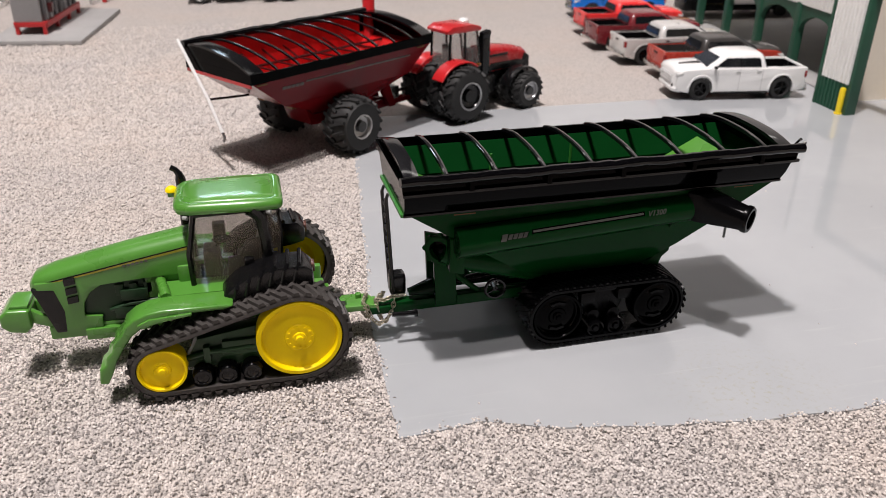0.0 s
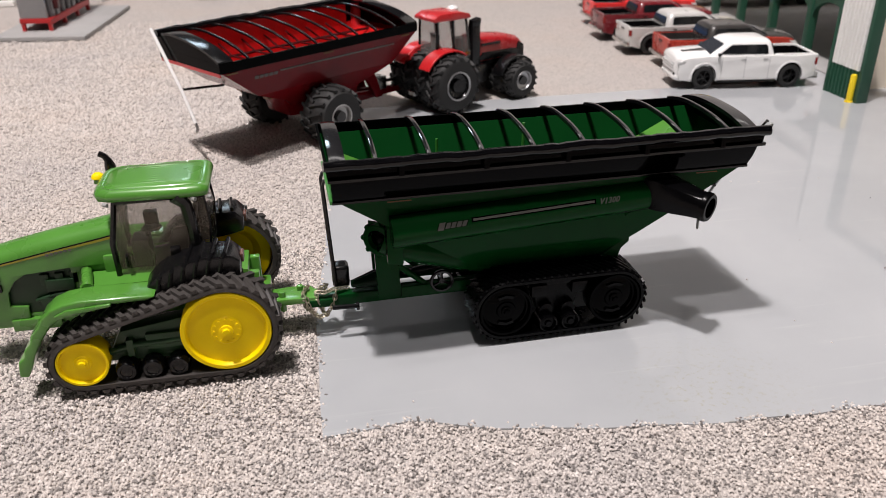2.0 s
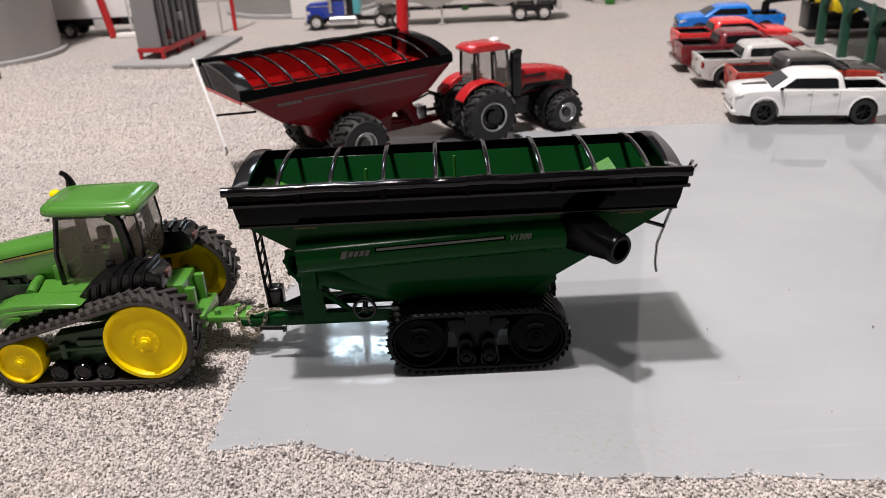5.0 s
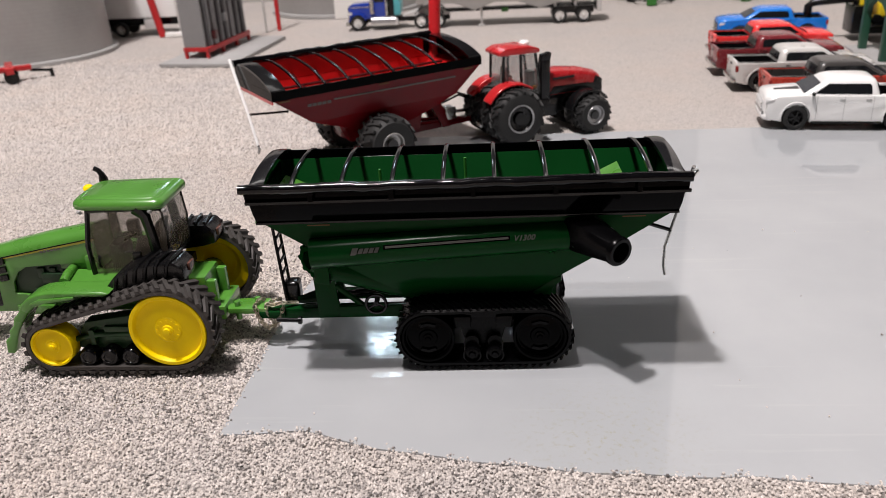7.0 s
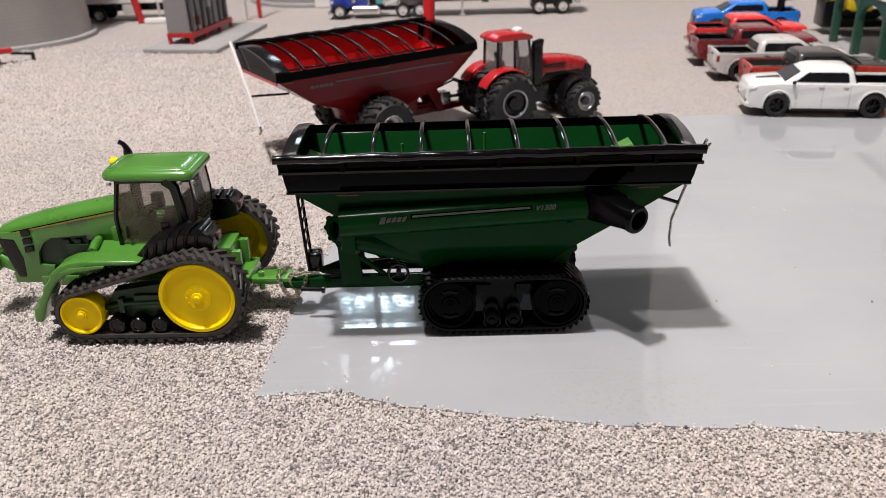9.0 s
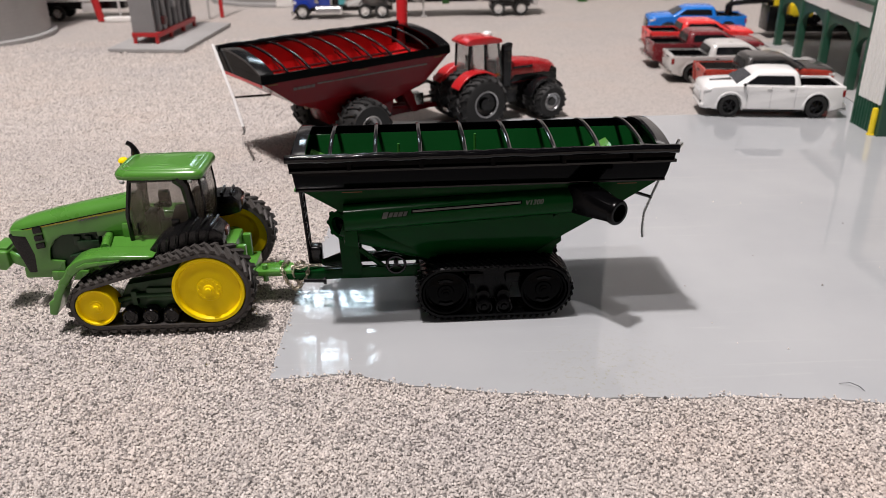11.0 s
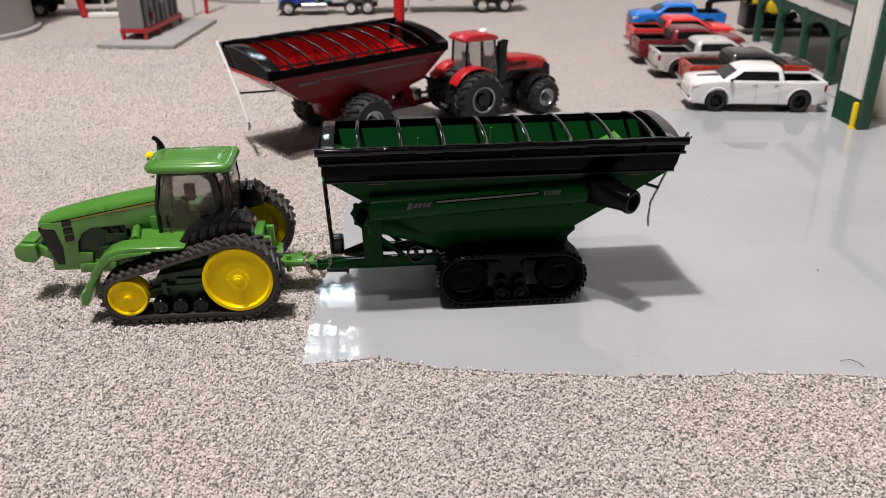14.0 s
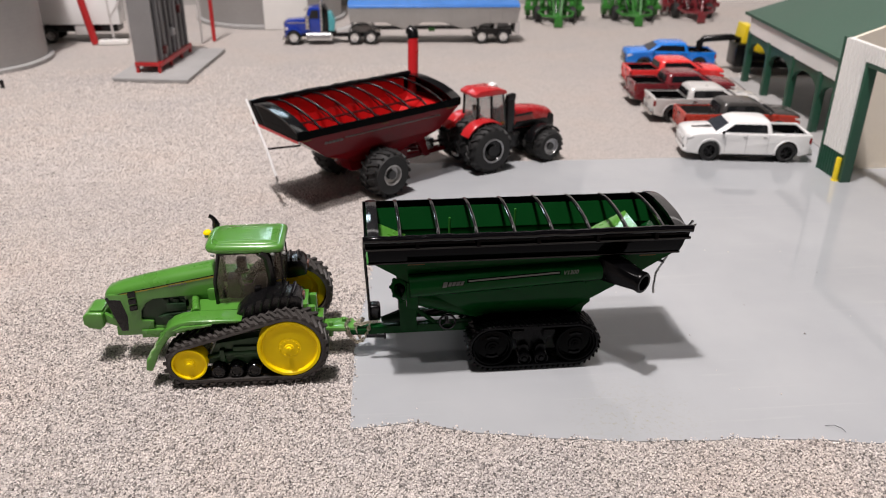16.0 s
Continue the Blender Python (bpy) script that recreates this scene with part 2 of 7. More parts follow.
SIDING = surface("white_ribbed_siding", (0.86, 0.85, 0.82), 0.45, vary=0.05, grain=300)
CREAM = surface("cream_inner_wall", (0.86, 0.78, 0.66), 0.6, vary=0.06, grain=200)
GOLD = surface("dull_gold_decal", (0.38, 0.31, 0.02), 0.35, vary=0.1, bump=0.0)
YPOST = surface("safety_yellow_paint", (0.82, 0.62, 0.02), 0.4, vary=0.08)
CONC = surface("grey_concrete_slab", (0.36, 0.355, 0.35), 0.7, vary=0.15, grain=300)
DRYGREY = surface("dryer_grey_sheet", (0.30, 0.30, 0.305), 0.42, metal=0.3, vary=0.12, grain=300)
DRYDARK = surface("dryer_dark_grey_column", (0.115, 0.115, 0.12), 0.45, metal=0.2, vary=0.15, grain=300)
MARKGREY = surface("dull_silver_mark", (0.085, 0.085, 0.078), 0.32, vary=0.08, bump=0.0)
DRYRED = surface("dryer_red_frame", (0.45, 0.02, 0.022), 0.4, vary=0.12)
# Near black, so the unseen walls and ceiling bounce little light.
WALLP = surface("room_shell_near_black", (0.030, 0.030, 0.031), 0.7, vary=0.04, grain=20, bump=0.05)
BOARD = surface("pale_board_paint", (0.40, 0.39, 0.375), 0.6, vary=0.04, grain=20, bump=0.05)
WALLW = surface("white_wall_paint", (0.78, 0.76, 0.74), 0.6, vary=0.04, grain=20, bump=0.05)
WALLD = surface("dark_wall_paint", (0.014, 0.015, 0.018), 0.6, vary=0.08, grain=20, bump=0.05)
BINGREY = surface("weathered_bin_sheet", (0.36, 0.352, 0.345), 0.40, metal=0.35, vary=0.10, grain=120)
CHAINMETAL = surface("tarnished_chain_metal", (0.46, 0.41, 0.32), 0.28, metal=1.0, vary=0.2, bump=0.1)
RIMBRIGHT = surface("bright_wheel_disc", (0.80, 0.79, 0.77), 0.25, metal=0.35, vary=0.06, bump=0.0)
TRAILER = surface("polished_trailer_sheet", (0.40, 0.395, 0.385), 0.30, metal=0.45, vary=0.12, grain=150)
BARRED = surface("dark_red_bar_paint", (0.05, 0.004, 0.005), 0.3, vary=0.1)
RIMS = surface("silver_wheel_rim", (0.42, 0.41, 0.40), 0.28, metal=0.5, vary=0.10)
TARPBLUE = surface("blue_trailer_tarp", (0.06, 0.22, 0.62), 0.45, vary=0.12)
IMPGREEN = surface("implement_green_paint", (0.032, 0.18, 0.024), 0.4, vary=0.12)
TEAL = surface("teal_sleeper_panel", (0.10, 0.42, 0.46), 0.35, vary=0.1)
PAD = pad_material()
GRAVEL = gravel_material("gravel_granules", True, 0.92)
GRAVELMID = gravel_material("gravel_granules_far", True, 0.27)
GRAVELBACK = gravel_material("gravel_granules_back", True, 0.35)
GRAVELFAR = gravel_material("gravel_sheet", False, 0.26)


# ---- mesh helpers ----
class Geo:
    """Plain lists of vertices and faces, to which solids are added."""

    def __init__(self):
        self.v, self.f = [], []

    def add(self, verts, faces):
        n = len(self.v)
        self.v += [tuple(p) for p in verts]
        self.f += [tuple(n + i for i in f) for f in faces]
        return self

    def box(self, x0, x1, y0, y1, z0, z1):
        v = [(x, y, z) for z in (z0, z1) for y in (y0, y1) for x in (x0, x1)]
        return self.add(v, [(0, 2, 3, 1), (4, 5, 7, 6), (0, 1, 5, 4), (2, 6, 7, 3), (0, 4, 6, 2), (1, 3, 7, 5)])

    def prism(self, prof, y0, y1, axis="y"):
        """A profile of (x, z) drawn out from y0 to y1 (or (y, z) along x, (x, y) along z)."""
        put = {"y": lambda a, b, c: (a, c, b), "x": lambda a, b, c: (c, a, b), "z": lambda a, b, c: (a, b, c)}[axis]
        n = len(prof)
        v = [put(a, b, y0) for a, b in prof] + [put(a, b, y1) for a, b in prof]
        f = [(i, (i + 1) % n, n + (i + 1) % n, n + i) for i in range(n)]
        return self.add(v, f + [tuple(range(n - 1, -1, -1)), tuple(range(n, 2 * n))])

    def loft(self, rings, caps=True, closed=False):
        n = len(rings[0])
        v = [p for r in rings for p in r]
        f = []
        m = len(rings)
        for j in range(m if closed else m - 1):
            a, b = j * n, ((j + 1) % m) * n
            f += [(a + i, a + (i + 1) % n, b + (i + 1) % n, b + i) for i in range(n)]
        if caps and not closed:
            f += [tuple(range(n - 1, -1, -1)), tuple(range((m - 1) * n, m * n))]
        return self.add(v, f)

    def tube(self, points, r, seg=8, caps=True):
        pts = [Vector(p) for p in points]
        rad = r if isinstance(r, (list, tuple)) else [r] * len(pts)
        rings, side = [], None
        for i, p in enumerate(pts):
            d = (pts[min(i + 1, len(pts) - 1)] - pts[max(i - 1, 0)]).normalized()
            if side is None:
                side = d.orthogonal().normalized()
            side = (side - d * side.dot(d)).normalized()
            up = d.cross(side)
            rings.append([tuple(p + rad[i] * (side * math.cos(2 * math.pi * k / seg) + up * math.sin(2 * math.pi * k / seg))) for k in range(seg)])
        return self.loft(rings, caps)

    def lathe(self, prof, centre, axis="y", seg=32, caps=True):
        """A profile of (radius, offset) turned round an axis through centre."""
        cx, cy, cz = centre
        rings = []
        for r, o in prof:
            ring = []
            for k in range(seg):
                c, s = r * math.cos(2 * math.pi * k / seg), r * math.sin(2 * math.pi * k / seg)
                ring.append({"y": (cx + c, cy + o, cz + s), "x": (cx + o, cy + c, cz + s), "z": (cx + c, cy + s, cz + o)}[axis])
            rings.append(ring)
        return self.loft(rings, caps)


def mesh_of(name, geo, bevel=0.0, seg=2, angle=38):
    me = bpy.data.meshes.new(name)
    me.from_pydata(geo.v, [], geo.f)
    bm = bmesh.new()
    bm.from_mesh(me)
    bmesh.ops.recalc_face_normals(bm, faces=bm.faces)
    if bevel:
        edges = [e for e in bm.edges if len(e.link_faces) == 2 and e.calc_face_angle(0) > radians(28)]
        bmesh.ops.bevel(bm, geom=edges, offset=bevel, segments=seg, profile=0.6, affect="EDGES", clamp_overlap=True)
    bm.to_mesh(me)
    bm.free()
    me.polygons.foreach_set("use_smooth", [True] * len(me.polygons))
    me.set_sharp_from_angle(angle=radians(angle))
    return me


def part(name, geo, material, parent, label="", bevel=0.0, seg=2, angle=38):
    me = mesh_of(name, geo, bevel, seg, angle)
    me.materials.append(material)
    ob = new(name, me)
    ob.parent = parent
    if label:
        tagged(ob, label)
    return ob


def thing(name, m, label, category, group="", kind=""):
    ob = new(name)
    ob.empty_display_size = 0.01
    ob.matrix_world = m
    return tagged(ob, label, category, group, kind)


def single(name, geo, material, label, category="", kind="", bevel=0.0, m=None):
    me = mesh_of(name, geo, bevel)
    me.materials.append(material)
    ob = new(name, me)
    if m is not None:
        ob.matrix_world = m
    return tagged(ob, label, category, "", kind)


def arc(cx, cz, r, a0, a1, n):
    return [(cx + r * math.cos(radians(a0 + (a1 - a0) * i / n)), cz + r * math.sin(radians(a0 + (a1 - a0) * i / n))) for i in range(n + 1)]


# ---- the setting: room, ground, pad ----
g = Geo()
g.box(-1.3, 1.7, -1.0, 1.235, -0.06, -0.0006)
single("ground", g, GRAVELFAR, "speckled beige and grey gravel ground sheet", "ground", "structure")
# Unseen walls and ceiling, kept near black so that shadows stay deep.
for nm, b in (("wall_south", (-1.38, 1.78, -1.08, -1.0, -0.06, 2.2)),
              ("wall_west", (-1.38, -1.3, -1.0, 1.235, -0.06, 2.2)), ("wall_east", (1.7, 1.78, -1.0, 1.235, -0.06, 2.2))):
    single(nm, Geo().box(*b), WALLP, "unseen room wall, near black to cut bounced light", "wall", "structure")
single("ceiling", Geo().box(-1.38, 1.78, -1.08, 1.335, 2.2, 2.28), WALLP, "unseen ceiling, near black to cut bounced light", "ceiling", "structure")
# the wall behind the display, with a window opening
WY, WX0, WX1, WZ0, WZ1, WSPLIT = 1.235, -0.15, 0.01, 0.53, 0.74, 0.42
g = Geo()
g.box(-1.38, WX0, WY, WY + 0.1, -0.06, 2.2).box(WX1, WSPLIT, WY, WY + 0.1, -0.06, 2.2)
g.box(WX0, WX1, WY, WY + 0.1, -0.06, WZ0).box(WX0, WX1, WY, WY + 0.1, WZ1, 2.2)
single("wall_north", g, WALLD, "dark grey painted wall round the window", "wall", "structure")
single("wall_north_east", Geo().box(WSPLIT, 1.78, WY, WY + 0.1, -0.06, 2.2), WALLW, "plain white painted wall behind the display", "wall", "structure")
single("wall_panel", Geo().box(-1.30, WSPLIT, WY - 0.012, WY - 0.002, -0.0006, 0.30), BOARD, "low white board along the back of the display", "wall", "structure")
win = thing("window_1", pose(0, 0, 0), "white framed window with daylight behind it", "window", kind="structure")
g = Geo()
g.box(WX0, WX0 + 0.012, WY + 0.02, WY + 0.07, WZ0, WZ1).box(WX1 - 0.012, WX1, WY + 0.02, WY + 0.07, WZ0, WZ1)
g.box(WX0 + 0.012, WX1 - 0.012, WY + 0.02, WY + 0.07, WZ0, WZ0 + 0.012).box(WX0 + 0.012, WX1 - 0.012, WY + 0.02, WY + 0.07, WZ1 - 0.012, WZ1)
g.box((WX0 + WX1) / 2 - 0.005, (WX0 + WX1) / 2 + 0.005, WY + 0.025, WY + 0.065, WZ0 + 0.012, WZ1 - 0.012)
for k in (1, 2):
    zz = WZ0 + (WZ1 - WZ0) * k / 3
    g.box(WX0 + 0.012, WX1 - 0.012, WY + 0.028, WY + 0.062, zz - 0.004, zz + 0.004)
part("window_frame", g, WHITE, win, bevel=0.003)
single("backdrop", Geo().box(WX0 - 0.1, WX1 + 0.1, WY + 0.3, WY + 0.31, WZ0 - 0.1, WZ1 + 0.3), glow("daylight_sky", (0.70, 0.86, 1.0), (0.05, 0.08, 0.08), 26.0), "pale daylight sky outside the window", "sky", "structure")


EDGE_X = (0.030, 0.039, 0.050, 0.061, 0.067, 0.074, 0.090, 0.110, 0.130, 0.150, 0.170, 0.187, 0.205, 0.237, 0.90)
EDGE_Y = (0.1846, 0.1850, 0.1864, 0.1876, 0.1856, 0.1830, 0.1781, 0.1745, 0.1713, 0.1690, 0.1680, 0.1678, 0.1660, 0.1612, 0.085)


def pad_edge_np(x):
    """The front edge of the pad: a gently wandering line."""
    return np.interp(x, EDGE_X, EDGE_Y) + 0.0004 * np.sin(np.asarray(x) * 210)


def pad_edge(x):
    return float(pad_edge_np(x))


def pad_left(y):
    return 0.0384 + 0.105 * max(0.0, y - 0.236) + 0.0005 * math.sin(y * 90)


front = [(x, pad_edge(x) - 0.0007) for x in [0.0375 + 0.006 * i for i in range(134)]]
back = [(0.85, 0.62), (0.372, 0.62), (0.372, 0.4845), (0.06, 0.4845)]
left = [(pad_left(0.48 - 0.02 * i) - 0.0005, 0.48 - 0.02 * i) for i in range(15)]
single("pavement", Geo().prism(front + back + left, -0.003, 0.0, "z"), PAD, "smooth grey painted concrete yard pad", "pavement", "structure")


# ---- gravel granules ----
def granules(name, xs, ys, step, keep, zbase, label, seed, rmin=0.00042, rmax=0.00068, material=None):
    rng = np.random.default_rng(seed)
    gx, gy = np.meshgrid(np.arange(xs[0], xs[1], step), np.arange(ys[0], ys[1], step))
    x, y = gx.ravel(), gy.ravel()
    x = x + rng.uniform(-0.55, 0.55, x.size) * step
    y = y + rng.uniform(-0.55, 0.55, y.size) * step
    ok = keep(x, y, rng)
    x, y = x[ok], y[ok]
    n = x.size
    base = np.array([(1, 0, 0), (-0.5, 0.87, 0), (-0.5, -0.87, 0), (0.25, 0.5, 0.8), (0.25, -0.5, 0.8), (-0.6, 0, 0.75)])
    v = base[None] * rng.uniform(0.65, 1.3, (n, 6, 3))
    a = rng.uniform(0, 2 * np.pi, n)
    c, s = np.cos(a)[:, None], np.sin(a)[:, None]
    r = rng.uniform(rmin, rmax, n)[:, None] * (step / 0.00088)
    el = rng.uniform(0.75, 1.25, n)[:, None]
    px, py = v[:, :, 0] * el, v[:, :, 1] / el
    out = np.empty((n, 6, 3))
    out[:, :, 0] = x[:, None] + r * (px * c - py * s)
    out[:, :, 1] = y[:, None] + r * (px * s + py * c)
    zb = zbase + rng.uniform(-0.00065, 0.00050, n)
    out[:, :, 2] = zb[:, None] + r * v[:, :, 2] * rng.uniform(0.8, 1.25, n)[:, None]
    tri = np.array([(3, 4, 0), (3, 5, 4), (0, 1, 3), (1, 5, 3), (1, 2, 5), (2, 4, 5), (2, 0, 4)])
    faces = (tri[None] + 6 * np.arange(n)[:, None, None]).reshape(-1, 3)
    me = bpy.data.meshes.new(name)
    me.vertices.add(n * 6)
    me.vertices.foreach_set("co", out.ravel().astype(np.float32))
    me.loops.add(faces.size)
    me.loops.foreach_set("vertex_index", faces.ravel().astype(np.int32))
    me.polygons.add(len(faces))
    me.polygons.foreach_set("loop_start", np.arange(0, faces.size, 3, dtype=np.int32))
    me.update(calc_edges=True)
    me.materials.append(material or GRAVEL)
    return tagged(new(name, me), label, "gravel", "", "stuff")


def off_pad(x, y, rng):
    wander = 0.0009 * np.sin(x * 420) + 0.0007 * np.sin(x * 1130 + 1) + rng.normal(0, 0.0003, x.size)
    fe = pad_edge_np(x)
    le = 0.0384 + 0.105 * np.maximum(0, y - 0.236) + 0.0005 * np.sin(y * 90) + rng.normal(0, 0.0007, x.size) + 0.0006 * np.sin(y * 600)
    onpad = (y > fe + wander) & (x > le)
    return ~onpad


def near_field(x, y, rng):
    return off_pad(x, y, rng) & ~((x > 0.02) & (y > 0.2) & (x > 0.07)) & (x > -0.13 - 0.55 * (y - 0.1)) & (x < 0.30 + 0.1 * (y + 0.1))


def far_field(x, y, rng):
    return off_pad(x, y, rng) & (x > -0.22 - 0.35 * (y - 0.3)) & (y < 0.468)


granules("gravel", (-0.19, 0.33), (0.015, 0.30), 0.00080, near_field, -0.0002, "loose beige, grey and dark gravel granules", 3)
granules("gravel_beyond", (-0.27, 0.20), (0.30, 0.47), 0.00115, far_field, -0.0003, "beige and grey gravel granules further back", 4, material=GRAVELBACK)


def fade_field(x, y, rng):
    return off_pad(x, y, rng) & (x < 0.37) & (rng.uniform(0, 1, x.size) < 1.15 - (y - 0.45) / 0.35)


granules("gravel_far", (-0.40, 0.40), (0.462, 0.80), 0.0018, fade_field, -0.0004, "scattered gravel granules in the distance", 6, material=GRAVELMID)


def specks(x, y, rng):
    dens = np.where(y < pad_edge_np(x) + 0.012, 0.0045, 0.0022)
    return ~off_pad(x, y, rng) & (rng.uniform(0, 1, x.size) < dens)


granules("stray_granules", (0.04, 0.30), (0.15, 0.33), 0.0015, specks, 0.0001, "a few stray pale granules on the grey pad", 5, 0.00014, 0.00034)
g = Geo()
g.tube([(0.2215, 0.1715, 0.0004), (0.2245, 0.1705, 0.0012), (0.2268, 0.1688, 0.0008), (0.2275, 0.1672, 0.0003)], 0.00011, 5)
single("dark_fibre", g, SATIN, "short dark fibre lying on the grey pad", "fibre")


# ---- tracks, shared by the tracked machines ----
def belt_path(x1, z1, r1, x2, z2, r2, n=160):
    """Points and outward normals, evenly spaced, of a belt round two wheels (the first one ahead, at the smaller x)."""
    d, dz = x2 - x1, z2 - z1
    dist, base = math.hypot(d, dz), math.atan2(dz, d)
    off = math.acos((r1 - r2) / dist)
    up, dn = base + off, base - off
    pts = []
    a0, a1 = up, dn + 2 * math.pi
    for i in range(41):
        a = a0 + (a1 - a0) * i / 40
        pts.append((x1 + r1 * math.cos(a), z1 + r1 * math.sin(a)))
    for i in range(41):
        a = dn + (up - dn) * i / 40
        pts.append((x2 + r2 * math.cos(a), z2 + r2 * math.sin(a)))
    pts.append(pts[0])
    seg = [math.dist(pts[i], pts[i + 1]) for i in range(len(pts) - 1)]
    total, out, i, run = sum(seg), [], 0, 0.0
    for k in range(n):
        s = total * k / n
        while run + seg[i] < s:
            run += seg[i]
            i += 1
        u = (s - run) / seg[i] if seg[i] else 0
        p = (pts[i][0] + u * (pts[i + 1][0] - pts[i][0]), pts[i][1] + u * (pts[i + 1][1] - pts[i][1]))
        t = (pts[i + 1][0] - pts[i][0], pts[i + 1][1] - pts[i][1])
        ln = math.hypot(*t) or 1
        out.append((p, (-t[1] / ln * -1, t[0] / ln * -1)))
    cx, cz = (x1 + x2) / 2, (z1 + z2) / 2
    if (out[0][0][0] - cx) * out[0][1][0] + (out[0][0][1] - cz) * out[0][1][1] < 0:
        out = [(p, (-a, -b)) for p, (a, b) in out]
    return out


def belt(path, y0, y1, thick):
    g = Geo()
    rings = []
    e = (y1 - y0) * 0.05
    for (x, z), (nx, nz) in path:
        rings.append([(x, y0 + e, z), (x, y1 - e, z), (x - nx * thick * 0.4, y1, z - nz * thick * 0.4), (x - nx * thick, y1, z - nz * thick),
                      (x - nx * thick, y0, z - nz * thick), (x - nx * thick * 0.4, y0, z - nz * thick * 0.4)])
    return g.loft(rings, closed=True)


def lugs(path, y0, y1, count, high, wide, skew, split):
    """Slanting tread bars: half-width bars staggered from both edges (split), or bars right across."""
    g, n = Geo(), len(path)

    def at(s):
        s %= n
        i = int(s)
        u, (p, a), (q, b) = s - i, path[i], path[(i + 1) % n]
        return (p[0] + u * (q[0] - p[0]), p[1] + u * (q[1] - p[1])), (a[0] + u * (b[0] - a[0]), a[1] + u * (b[1] - a[1]))

    bars = []
    mid = (y0 + y1) / 2
    for k in range(count):
        s = n * k / count
        if split:
            bars += [(s, y0, s + skew, mid + (y1 - y0) * 0.06), (s + n / count / 2, y1, s + n / count / 2 + skew, mid - (y1 - y0) * 0.06)]
        else:
            bars.append((s, y0, s + skew, y1))
    for s0, ya, s1, yb in bars:
        rings = []
        for u in (0, 0.34, 0.67, 1):
            s, y = s0 + u * (s1 - s0), ya + u * (yb - ya)
            ring = []
            for ds, up in ((-wide, -0.1), (-wide * 0.62, 1), (wide * 0.62, 1), (wide, -0.1)):
                (x, z), (nx, nz) = at(s + ds)
                ring.append((x + nx * high * up, y, z + nz * high * up))
            rings.append(ring)
        g.loft(rings)
    return g


def dished_wheel(x, y, z, r, side, depth=0.004, hub=0.0026, seg=40):
    """A dished wheel disc whose outer face looks to side (-1 or 1) along y."""
    s = side
    prof = [(0.0004, -0.0024 * s), (r * 0.50, -0.0024 * s), (r * 0.72, -0.0058 * s), (r * 0.97, -0.0062 * s), (r, -0.0055 * s), (r, 0.0), (r * 0.985, 0.0004 * s), (r * 0.90, 0.0004 * s), (r * 0.875, 0.0),
            (r * 0.85, -depth * 0.42 * s), (r * 0.80, -depth * 0.48 * s), (r * 0.50, -depth * 0.30 * s), (r * 0.36, -depth * 0.26 * s), (r * 0.33, -depth * 0.10 * s),
            (hub * 1.05, -depth * 0.08 * s), (hub, depth * 0.1 * s), (hub * 0.62, depth * 0.14 * s), (hub * 0.55, depth * 0.42 * s), (0.0003, depth * 0.45 * s)]
    return Geo().lathe(prof, (x, y, z), "y", seg)


def bolt_ring(x, y, z, ring, r, count, side, out=0.0004):
    g = Geo()
    for k in range(count):
        a = 2 * math.pi * k / count
        g.tube([(x + ring * math.cos(a), y, z + ring * math.sin(a)), (x + ring * math.cos(a), y + side * out, z + ring * math.sin(a))], r, 6)
    return g


